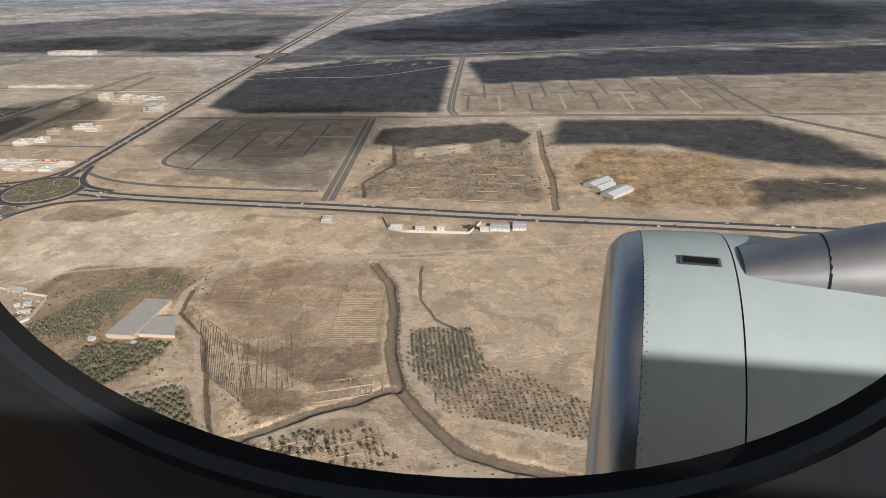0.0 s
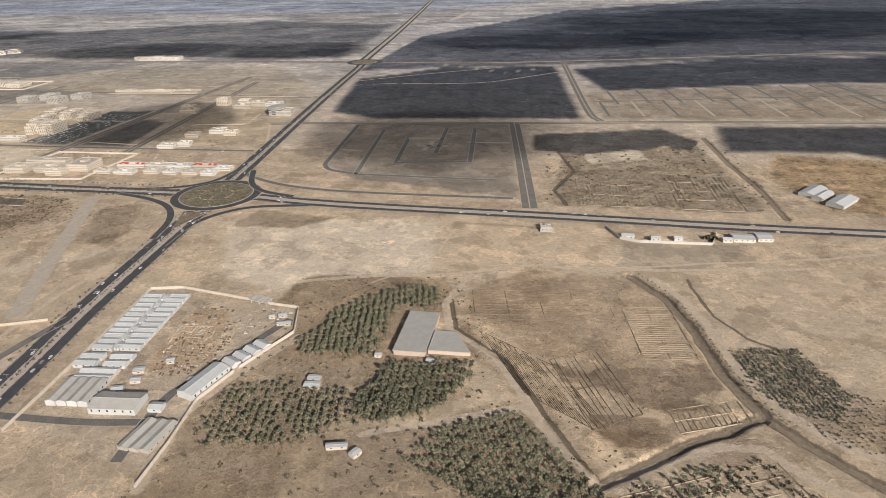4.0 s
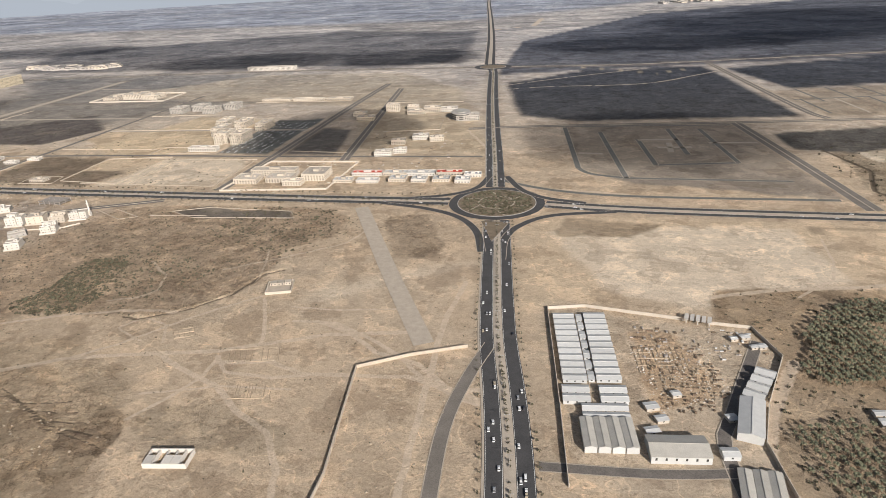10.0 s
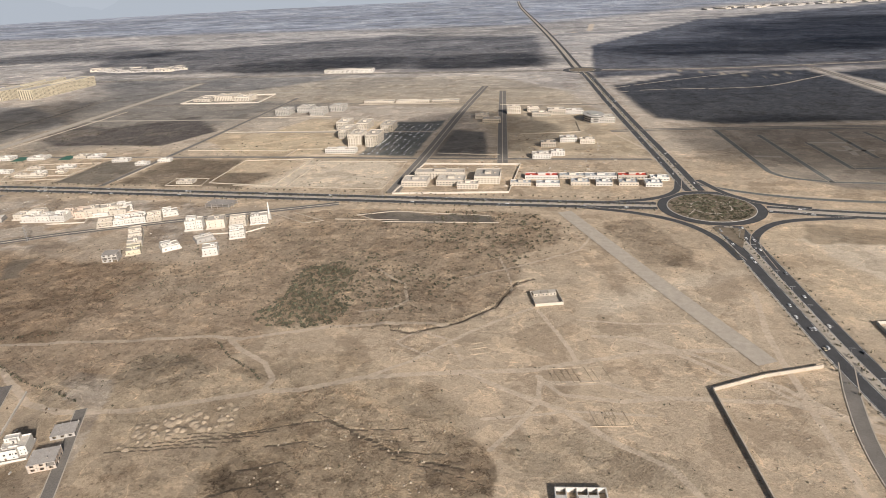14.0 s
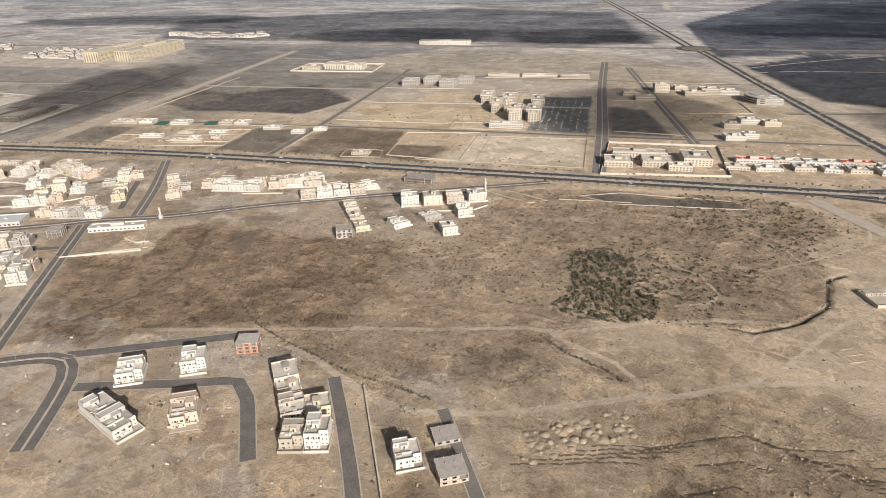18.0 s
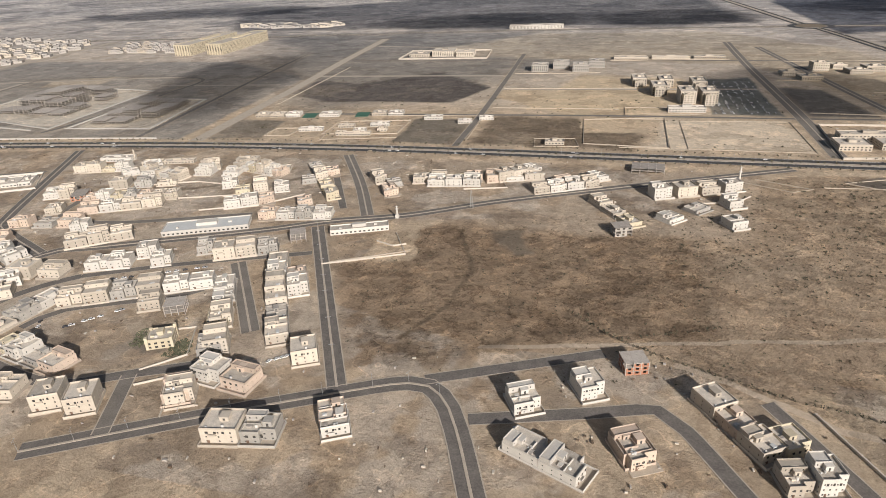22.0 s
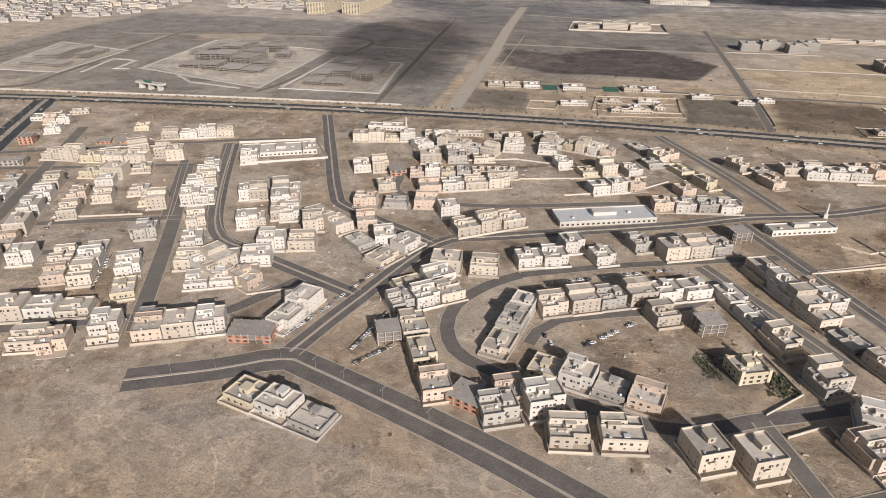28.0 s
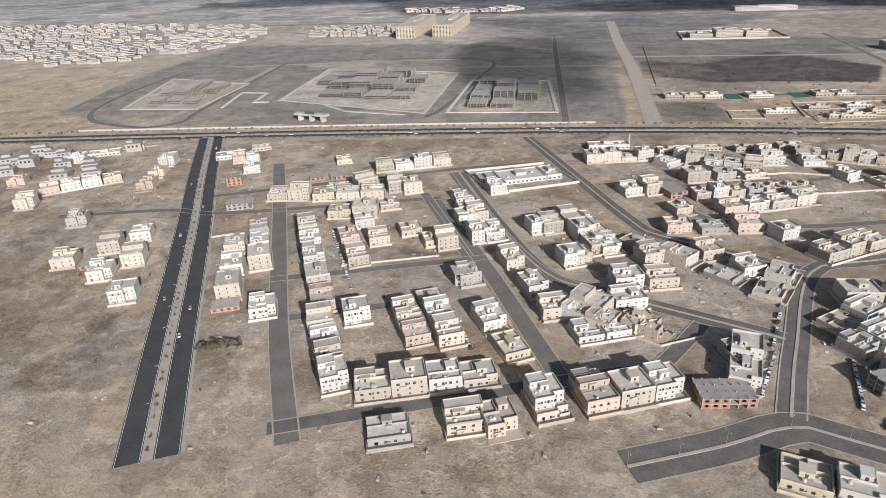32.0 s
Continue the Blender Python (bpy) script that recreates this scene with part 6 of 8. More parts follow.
# campus under construction: terraces of bare slabs
def campus_block(corners, nu, nv, floors, heading, seed, fill):
    """Rows of bare frames inside four corners, tallest in the middle."""
    rr = random.Random(seed)
    a, b, c, d = (Vector((*p, 0)) for p in corners)
    for i in range(nu):
        for j in range(nv):
            u, v = (i + 0.5) / nu, (j + 0.5) / nv
            if rr.random() > fill:
                continue
            p = a.lerp(b, u).lerp(d.lerp(c, u), v)
            near = 1 - max(abs(u - 0.5), abs(v - 0.55)) * 1.7
            fw, fd = (b - a).length / nu * rr.uniform(0.7, 0.95), (d - a).length / nv * rr.uniform(0.7, 0.92)
            frame_building(p.x, p.y, fw, fd, max(1, round(floors * near + rr.uniform(-0.4, 0.6))), heading, "bare concrete campus block under construction")


campus_block([(-1408, 500), (-1300, 492), (-1306, 600), (-1416, 618)], 5, 5, 9, 4, 2, 0.9)
campus_block([(-1532, 464), (-1483, 466), (-1492, 542), (-1560, 556)], 3, 4, 5, 12, 3, 0.85)
campus_block([(-1252, 468), (-1192, 472), (-1204, 560), (-1256, 562)], 3, 4, 7, 4, 4, 0.9)
for pts in ([(-1417, 487), (-1279, 452), (-1288, 612), (-1431, 630), (-1417, 487)], [(-1262, 455), (-1180, 462), (-1197, 575), (-1266, 575), (-1262, 455)], [(-1542, 446), (-1475, 452), (-1483, 552), (-1581, 573), (-1542, 446)], [(-1455, 459), (-1468, 514), (-1442, 513), (-1437, 478), (-1425, 480)], [(-1366, 470), (-1343, 453), (-1294, 446)]):
    wall_line(pts, 0.5, 2.4, "broad pale kerb wall round the building site", M_WHITE, "site_kerb")


front = side_points(curve_points([(-1525, 362), (-1405, 381), (-1260, 403), (-1150, 416)], 30), 18)
wall_line([(p.x, p.y) for p in front], 1.2, 0.4, "long pale campus wall with regular piers", M_KERB, "campus_wall")


# distance haze is put into these dulled wall and roof colours
M_FARHOUSE = node_mat("hazed_far_render", (0.37, 0.34, 0.31), 0.9, vary=0.2, scale=0.15)
M_FARROOF = node_mat("hazed_far_roof", (0.3, 0.275, 0.25), 0.9, vary=0.25, scale=0.15)


# far suburb: too many houses to count
def far_town(outline, count, seed, low=6, high=13):
    rr = random.Random(seed)
    xs, ys = [p[0] for p in outline], [p[1] for p in outline]
    b = Build()
    made = 0
    while made < count:
        x, y = rr.uniform(min(xs), max(xs)), rr.uniform(min(ys), max(ys))
        x, y = x + rr.uniform(-2, 2), round(y / 18) * 18 + rr.uniform(-3, 3)
        if not inside(np.array([x]), np.array([y]), outline)[0]:
            continue
        w, d, h = rr.uniform(low, high), rr.uniform(low, high), rr.choice((3.4, 3.6, 5.2))
        s = rr.choice((0, 1, 1))
        m = pose(x, y, 0, 0, 0, 30 + rr.uniform(-4, 4))
        b.box(-w / 2, -d / 2, -0.5, w / 2, d / 2, h, s, 2, m)
        b.box(-w / 2, 0, h, w * rr.uniform(-0.1, 0.4), d / 2, h + 1.5, s, 2, m)
        for k in range(3):
            b.box(-w * 0.36 + k * w * 0.26, -d / 2 - 0.04, h * 0.55, -w * 0.36 + k * w * 0.26 + w * 0.13, -d / 2 + 0.02, h * 0.8, 3, m=m)
        made += 1
    tagged(new("far_houses", b.mesh("far_houses", M_CREAM, M_FARHOUSE, M_FARROOF, M_GLASS)), "crowded pale houses of a far suburb", "houses", kind="stuff")


far_town([(-1788, 637), (-1660, 735), (-1660, 990), (-1926, 1053), (-2312, 1055), (-2150, 800)], 420, 3, 9, 17)
far_town([(-1560, 862), (-1441, 880), (-1446, 963), (-1603, 979)], 60, 4, 9, 12)
far_town([(-1540, 320), (-1430, 350), (-1420, 280), (-1450, 200), (-1600, 160), (-1680, 260)], 70, 5, 8, 11)
far_town([(-1520, 1190), (-1320, 1170), (-1310, 1230), (-1500, 1240)], 26, 7, 16, 34)
far_town([(-60, 2700), (900, 3000), (900, 3090), (-60, 2800)], 60, 8, 20, 50)

# ---- plants ----
def near_road(x, y, extra=0.0):
    for pts, half in ROADS:
        for (ax, ay), (bx, by) in zip(pts, pts[1:]):
            dx, dy = bx - ax, by - ay
            t = min(1, max(0, ((x - ax) * dx + (y - ay) * dy) / (dx * dx + dy * dy)))
            if math.hypot(x - ax - t * dx, y - ay - t * dy) < half + extra:
                return True
    return False


def blocked(x, y, extra=0.0):
    return any(abs(x - px) < r + extra and abs(y - py) < r + extra for px, py, r in PLACED)


def crown_geometry(b, rr, x, y, z, radius, fronds, slot=0):
    for k in range(fronds):
        a = k * math.tau / fronds * 1.0 + rr.uniform(-0.25, 0.25)
        lift = rr.uniform(-0.2, 0.95)
        ca, sa = math.cos(a), math.sin(a)
        prev, w0 = (0.05, 0.0), 0.07
        for s in range(1, 4):
            t = s / 3
            cur = (radius * t * (0.95 - 0.1 * lift), radius * (0.55 * lift * t + 0.55 * t * (1 - t) - 0.42 * t * t * t))
            w1 = (0.07, 0.2, 0.17, 0.02)[s] * radius
            p, q = [], []
            for (rad, hh), w, lst in ((prev, w0, p), (cur, w1, q)):
                for sgn in (-1, 1):
                    lst.append((x + ca * rad - sa * w * sgn, y + sa * rad + ca * w * sgn, z + hh - 0.3 * w))
            b.face([p[0], q[0], q[1], p[1]], slot)
            prev, w0 = cur, w1


PALMS = []
for k in range(6):
    rr = random.Random(k)
    t, c = Build(), Build()
    h = 2.0 + 0.3 * k
    t.tube(0, 0, -0.2, h * 0.5, 0.2, 0.15, 6)
    t.tube(0.03, 0, h * 0.5, h + 0.1, 0.15, 0.17, 6)
    crown_geometry(c, rr, 0.03, 0, h, 1.55 + 0.1 * k, 17)
    crown_geometry(c, rr, 0.03, 0, h - 0.15, 1.2, 8)
    PALMS.append((t.mesh("trunk", M_TRUNK), c.mesh("crown", M_LEAF)))

FAR_PALMS = Build()
COUNT = [0]


def palm(x, y, scale=1.0):
    if COUNT[0] < 290:
        COUNT[0] += 1
        trunk, crown = PALMS[pick.randrange(6)]
        ob = thing("date_palm", x, y, pick.uniform(0, 360), scale=scale, label="dusty green date palm standing in a planted row", category="palm tree", group="date palms of the grove")
        part("trunk", trunk, ob)
        part("crown", crown, ob)
    else:
        h = pick.uniform(1.9, 3.4) * scale
        FAR_PALMS.tube(x, y, -0.2, h, 0.2, 0.15, 5, 1)
        crown_geometry(FAR_PALMS, pick, x, y, h, pick.uniform(1.4, 1.9) * scale, 15)


def grove(outline, gap, angle, keep, scale=1.0):
    ca, sa = math.cos(radians(angle)), math.sin(radians(angle))
    cx, cy = sum(p[0] for p in outline) / len(outline), sum(p[1] for p in outline) / len(outline)
    spots = []
    for i in range(-40, 41):
        for j in range(-40, 41):
            u, v = i * gap, j * gap * 0.92
            x, y = cx + ca * u - sa * v + pick.uniform(-0.28, 0.28), cy + sa * u + ca * v + pick.uniform(-0.28, 0.28)
            if inside(np.array([x]), np.array([y]), outline)[0] and pick.random() < keep and not blocked(x, y, 0.5):
                spots.append((x, y))
    for x, y in sorted(spots, key=lambda p: p[1]):
        palm(x, y, scale * pick.uniform(0.68, 0.95))


grove([(-216, 230), (-177, 232), (-180, 214), (-187, 201), (-195, 191), (-219, 182), (-226, 191), (-222, 208)], 3.0, 4, 0.99, 1.05)
grove([(-190, 184), (-157, 200), (-139, 177), (-127, 164), (-116, 150), (-146, 144), (-196, 166)], 3.1, -25, 0.95)
grove([(-281, 196), (-262, 204), (-241, 201), (-228, 204), (-222, 186), (-240, 166), (-271, 160), (-281, 175)], 3.2, 10, 0.9, 0.95)
grove([(-259, 262), (-241, 286), (-223, 299), (-206, 298), (-203, 280), (-218, 270), (-220, 238), (-220, 230), (-258, 224), (-268, 236), (-258, 248)], 3.2, 12, 0.96, 1.2)
grove([(-119, 167), (-94, 178), (-84, 184), (-70, 160), (-60, 150), (-50, 140), (-118, 138)], 3.4, -20, 0.5, 0.9)
grove([(-652, 288), (-649, 299), (-635, 305), (-622, 278), (-617, 256), (-616, 246), (-626, 241), (-649, 242), (-653, 249), (-651, 272)], 2.9, 15, 0.22, 0.75)
tagged(new("palm_grove", FAR_PALMS.mesh("palm_grove", M_LEAF, M_TRUNK)), "dusty date palms of the groves, standing close", "palm trees", kind="stuff")


def clump(b, rr, x, y, z, r, n=9, tall=0.8):
    for k in range(n):
        a, e, d = rr.uniform(0, math.tau), rr.uniform(0.05, 1.2), r * rr.uniform(0.35, 1.0)
        c = Vector((x + d * math.cos(a) * math.cos(e), y + d * math.sin(a) * math.cos(e), z + d * math.sin(e) * tall + 0.05))
        u = Vector((rr.uniform(-1, 1), rr.uniform(-1, 1), rr.uniform(-0.4, 1))).normalized() * r * 0.42
        v = Vector((rr.uniform(-1, 1), rr.uniform(-1, 1), rr.uniform(-1, 1))).cross(u).normalized() * r * 0.36
        b.face([c - u, c + v, c + u, c - v])


def scatter(name, outline, count, low, high, seed, label, mat=None, leaves=8):
    rr = random.Random(seed)
    xs, ys = [p[0] for p in outline], [p[1] for p in outline]
    b = Build()
    k = 0
    while k < count:
        k += 1
        x, y = rr.uniform(min(xs), max(xs)), rr.uniform(min(ys), max(ys))
        if inside(np.array([x]), np.array([y]), outline)[0] and not near_road(x, y) and not blocked(x, y):
            clump(b, rr, x, y, -0.1, rr.uniform(low, high), leaves)
    tagged(new(name, b.mesh(name, mat or M_SHRUB)), label, "shrubs", kind="stuff")


scatter("scrub", [(-745, 330), (-690, 395), (-520, 395), (-470, 380), (-530, 312), (-590, 240), (-650, 238), (-760, 260)], 1700, 0.3, 1.0, 1, "dusty desert scrub in a shallow valley")
scatter("scrub", [(-656, 292), (-648, 308), (-634, 314), (-620, 290), (-612, 262), (-614, 244), (-626, 238), (-650, 238), (-658, 248), (-650, 270)], 850, 0.6, 1.4, 21, "dark thorn trees standing close in a hollow", None, 12)
scatter("scrub", [(-536, 321), (-513, 357), (-527, 404), (-591, 408), (-600, 350)], 420, 0.6, 1.5, 22, "bushes along the valley edge")
scatter("scrub", [(-655, 300), (-628, 330), (-600, 320), (-560, 300), (-585, 262), (-612, 262), (-620, 290)], 420, 0.5, 1.3, 24, "dark bushes along the old fields of the valley", None, 12)
scatter("scrub", [(-419, 389), (-400, 389), (-404, 372), (-408, 356)], 160, 0.6, 1.2, 23, "green shrubs on the traffic island", None, 12)
scatter("scrub", [(-930, 262), (-795, 330), (-600, 330), (-650, 235), (-700, 175), (-878, 172)], 1400, 0.2, 0.7, 2, "sparse dry scrub on a lava field")
scatter("scrub", [(-500, 400), (-404, 380), (-400, 150), (-700, 120), (-700, 220)], 500, 0.25, 0.7, 3, "sparse dry scrub on the plain")
def planted(outline, gap, angle, keep, low, high, seed, label, mat=None):
    """Bushes in straight rows."""
    rr, b = random.Random(seed), Build()
    cx, cy = sum(p[0] for p in outline) / len(outline), sum(p[1] for p in outline) / len(outline)
    ca, sa = math.cos(radians(angle)), math.sin(radians(angle))
    for i in range(-50, 51):
        for j in range(-50, 51):
            u, v = i * gap + rr.uniform(-0.3, 0.3), j * gap * 0.8 + rr.uniform(-0.3, 0.3)
            x, y = cx + ca * u - sa * v, cy + sa * u + ca * v
            if rr.random() < keep and inside(np.array([x]), np.array([y]), outline)[0]:
                clump(b, rr, x, y, 0.05, rr.uniform(low, high), 12, 1.0)
    tagged(new("scrub", b.mesh("scrub", mat or M_SHRUB)), label, "shrubs", kind="stuff")


planted([(-119, 167), (-94, 178), (-70, 190), (-52, 172), (-60, 145), (-118, 138)], 3.0, 25, 0.62, 0.6, 1.2, 46, "dark bushes and young palms round small garden beds")
M_GREYBUSH = node_mat("grey_green_bush", (0.115, 0.115, 0.085), 0.85, vary=0.35, scale=0.3, fine=3.0)
planted([(-66, 260), (-35, 266), (-28, 247), (-24, 234), (-34, 213), (-51, 218), (-60, 230)], 2.3, 14, 0.95, 0.7, 1.1, 4, "grey-green bushes planted close in rows", M_GREYBUSH)
planted([(-24, 234), (-9, 232), (22, 214), (40, 186), (-11, 197), (-36, 198), (-48, 212), (-34, 213)], 2.5, 14, 0.75, 0.4, 0.8, 44, "small dry bushes in rows on pale soil")
planted([(-196, 274), (-181, 270), (-148, 232), (-116, 181), (-122, 175), (-146, 206)], 4.4, -38, 0.75, 0.3, 0.7, 45, "dry tufts in rows along the field edge")
scatter("scrub", [(-40, 176), (24, 168), (60, 150), (20, 130), (-50, 165)], 160, 0.4, 0.9, 5, "dusty thorn scrub beside the dry river")
scatter("scrub", [(-200, 345), (-95, 345), (-60, 200), (-120, 165), (-195, 255)], 300, 0.25, 0.6, 6, "dry weeds along field edges")
scatter("scrub", [(-290, 300), (-200, 318), (-165, 215), (-120, 165), (-40, 165), (-30, 130), (-290, 130)], 1300, 0.4, 1.2, 7, "undergrowth between the palms")
scatter("island_planting", [(-413 + 27 * math.cos(a * 0.52), 427 + 27 * math.sin(a * 0.52)) for a in range(12)], 900, 0.6, 1.5, 8, "dusty shrubs and small trees on the roundabout island", None, 14)
scatter("island_planting", [(-413 + 26 * math.cos(a * 0.52), 427 + 26 * math.sin(a * 0.52)) for a in range(12)], 200, 0.7, 1.6, 28, "green bushes on the roundabout island", M_LEAF, 14)
scatter("scrub", [(-160, 600), (10, 620), (10, 440), (-160, 440)], 260, 0.5, 1.6, 9, "dry scrub on old fields")
scatter("scrub", [(-1100, 700), (-640, 560), (-640, 440), (-1100, 450)], 500, 0.5, 1.4, 10, "dry scrub on waste ground")


scatter("garden_hedge", [(-947, 160), (-938, 164), (-942, 175), (-951, 171)], 260, 0.5, 0.9, 31, "clipped green hedge in the garden of the mosque", M_LEAF, 12)
scatter("garden_hedge", [(-966, 166), (-960, 163), (-962, 178), (-969, 176)], 120, 0.5, 0.9, 32, "clipped green hedge in the garden of the mosque", M_LEAF, 12)


def lined(name, pts, off, gap, low, high, seed, label, leaves=10, step=6.0):
    rr = random.Random(seed)
    line = side_points(curve_points(pts, step), off)
    b = Build()
    for p, q in zip(line, line[1:]):
        n = max(1, int((q - p).length / gap))
        for k in range(n):
            c = p.lerp(q, (k + rr.uniform(0.2, 0.8)) / n)
            if not (-1720 < c.x < 420 and c.y < 1100):
                continue
            clump(b, rr, c.x, c.y, 0.25 + rr.uniform(0, 0.5), rr.uniform(low, high), leaves, 1.3)
    tagged(new(name, b.mesh(name, M_SHRUB)), label, "trees", kind="stuff")


lined("median_trees", SOUTH_ROAD, 0, 3.0, 0.6, 1.2, 1, "row of small trees and shrubs on the median")
lined("roadside_trees", SOUTH_ROAD, 10.3, 3.6, 0.5, 1.0, 2, "row of small roadside trees")
lined("roadside_trees", SOUTH_ROAD, -10.3, 3.6, 0.5, 1.0, 3, "row of small roadside trees")
lined("median_trees", HIGHWAY_WEST, 0, 3.5, 0.8, 1.4, 4, "row of small trees on the highway median")
lined("roadside_trees", HIGHWAY_WEST, -11, 5, 0.7, 1.2, 5, "row of small trees beside the highway")
lined("roadside_trees", HIGHWAY_WEST, 13.5, 5, 0.7, 1.2, 6, "row of small trees beside the highway")
lined("median_trees", NORTH_ROAD, 0, 4, 0.8, 1.4, 7, "row of small trees on the median")
lined("median_trees", BOULEVARD, 0, 5, 0.5, 0.9, 8, "row of shrubs on the boulevard median")
lined("hedge", [(-800, 222), (-778, 202), (-742, 185), (-728, 179), (-711, 175), (-694, 170)], 0, 1.9, 0.5, 1.0, 9, "dusty hedge of thorn bushes along a track")
lined("hedge", [(-662, 221), (-648, 208), (-636, 202), (-627, 194)], 0, 1.9, 0.5, 1.0, 10, "dusty hedge of thorn bushes along a track")
lined("hedge", [(-590, 243), (-577, 241), (-556, 254), (-540, 270), (-533, 296)], 1.5, 2.4, 0.3, 0.7, 11, "thorn bushes along a dry gully")
lined("hedge", WADI[:8], 3.8, 2.6, 0.4, 0.9, 12, "bushes along the dry river")
lined("hedge", [(-750, 233), (-740, 257), (-729, 275), (-724, 277)], 0, 3.5, 0.4, 0.8, 15, "scattered thorn bushes in a line")
lined("hedge", [(-780, 204), (-757, 212), (-742, 218)], 0, 2.2, 0.5, 0.9, 16, "thorn bushes beside the track")
lined("hedge", [(-700, 262), (-690, 268), (-672, 272)], 0, 3.0, 0.5, 0.9, 17, "scattered thorn bushes in a line")
lined("garden_trees", [(-1270, 142), (-1258, 147)], 0, 1.0, 1.3, 2.0, 13, "green garden trees behind a wall", 40)
lined("garden_trees", [(-53, 388), (-46, 388)], 0, 1.5, 1.5, 2.2, 14, "dark green trees in the roadside yard", 40)

# soil bunds of old fields
TILTH = node_mat("dark_tilled_soil", (0.17, 0.13, 0.09), 0.95, vary=0.3, scale=0.3, fine=3.0, bump=0.05)
BUND = node_mat("dry_soil", (0.39, 0.308, 0.22), 0.95, vary=0.3, scale=0.3, fine=3.0, bump=0.05)


CLOD = node_mat("crumbled_soil", (0.29, 0.226, 0.16), 0.95, vary=0.3, scale=0.3, fine=3.0, bump=0.05)


def bunds(o, u, v, nu, nv, label, mat=None):
    """Low ridges round beds: nu lines along v and nv lines along u, from the corner o."""
    rr = random.Random(int(o[0] + o[1]))
    b = Build()
    o, u, v = Vector((*o, 0)), Vector((*u, 0)), Vector((*v, 0))
    for n, along, across in ((nu, v, u), (nv, u, v)):
        for i in range(n + 1):
            if rr.random() < 0.12:
                continue
            p = o + across * (i / max(n, 1))
            ang = math.atan2(along.y, along.x)
            length = along.length * rr.uniform(0.85, 1.0)
            m = Matrix.Translation(p) @ Matrix.Rotation(ang, 4, "Z")
            k = max(2, int(length / 4))
            for s in range(k):
                if rr.random() < 0.08:
                    continue
                a, c = length * s / k, length * (s + 1) / k
                hh, w = rr.uniform(0.12, 0.26), rr.uniform(0.16, 0.3)
                pts = [(a, -w, -0.1), (c, -w, -0.1), (c, 0, hh), (a, 0, hh), (c, w, -0.1), (a, w, -0.1)]
                pts = [m @ Vector(q) for q in pts]
                b.face([pts[0], pts[1], pts[2], pts[3]])
                b.face([pts[3], pts[2], pts[4], pts[5]])
    tagged(new("field_bunds", b.mesh("field_bunds", mat or BUND)), label, "field ridges", kind="stuff")


bunds((-95, 199), (28, 11), (-3, 13), 12, 2, "low earth ridges between small dry beds")
bunds((-104, 247), (24, 3), (-7, 46), 2, 26, "low earth ridges between dry beds", CLOD)
bunds((-155, 214), (38, -25), (-26, 46), 26, 1, "old plough ridges on a brown field", TILTH)
bunds((-128, 196), (20, 12), (-18, 44), 10, 2, "dark tilled rows on a brown field", TILTH)
bunds((-190, 300), (70, 8), (6, -30), 4, 6, "faint dark ridges on a dry field", TILTH)
bunds((-130, 440), (60, 0), (-4, 70), 22, 3, "ridges of an old field beside the highway")
bunds((-60, 440), (45, 0), (-2, 80), 14, 4, "ridges of an old field beside the highway")
bunds((-112, 145), (56, 26), (-8, 18), 9, 3, "low walls round garden beds between palms")
bunds((-495, 186), (17, 3), (-3, 9), 13, 0, "spoil ridges in rows on the plain")
bunds((-545, 226), (9, 4), (-5, 7), 4, 2, "spoil ridges in rows on the plain")
bunds((-508, 210), (22, 5), (-4, 10), 9, 1, "stone foundations of a ruin on the plain")
bunds((-330, 226), (20, 3), (-2, 20), 10, 4, "stacked materials in rows in the depot yard")

# paved lanes of the empty building plots
LANES = Build()
M_LANE = node_mat("lane_gravel", (0.155, 0.15, 0.135), 0.95, vary=0.3, scale=0.15, fine=1.5)
for pts in ([(-355, 515), (-369, 660)], [(-318, 490), (-334, 640)], [(-292, 527), (-300, 612)], [(-262, 560), (-268, 655)], [(-226, 536), (-238, 655)], [(-318, 490), (-198, 488)], [(-355, 515), (-345, 500), (-318, 490)], [(-300, 610), (-262, 612)], [(-292, 527), (-226, 536)], [(-285, 583), (-255, 585)], [(-275, 568), (-273, 600)], [(-334, 560), (-355, 562)], [(-238, 600), (-196, 602)], [(-372, 664), (-205, 672)], [(-430, 600), (-420, 500), (-400, 470), (-330, 448), (-180, 447)]):
    short = math.dist(pts[0], pts[-1]) < 45 and len(pts) == 2
    ribbon(LANES, pts, 2.1, -2.1, 0.09, 1 if short else 0)
    for e in (2.6, -2.1):
        ribbon(LANES, pts, e, e - 0.5, 0.12, 1)
for i in range(9):
    x = -95 + 38 * i
    ribbon(LANES, [(x, 725 + 0.07 * i * 38), (x - 8, 800 + 8 * i)], 1.6, -1.6, 0.09, i % 2)
    ribbon(LANES, [(x + 14, 790 + 7 * i), (x + 4, 870 + 9 * i)], 1.6, -1.6, 0.09)
ribbon(LANES, [(-110, 800), (220, 860), (600, 900)], 1.6, -1.6, 0.1)
ribbon(LANES, [(230, 725), (330, 620), (480, 430)], 5, -5, 0.1)
ribbon(LANES, [(240, 725), (200, 960)], 3, -3, 0.1)
structure("plot_lanes", LANES, "grey lanes laid out between empty building plots", M_LANE, M_PAVE)
FIELD = Build()
for pts in ([(-470, 880), (-400, 905), (-270, 920), (-190, 985), (-135, 1040)], [(-472, 910), (-370, 985), (-250, 1060)], [(-640, 1040), (-590, 1000), (-560, 1040)]):
    ribbon(FIELD, pts, 1.6, -1.6, 0.1)
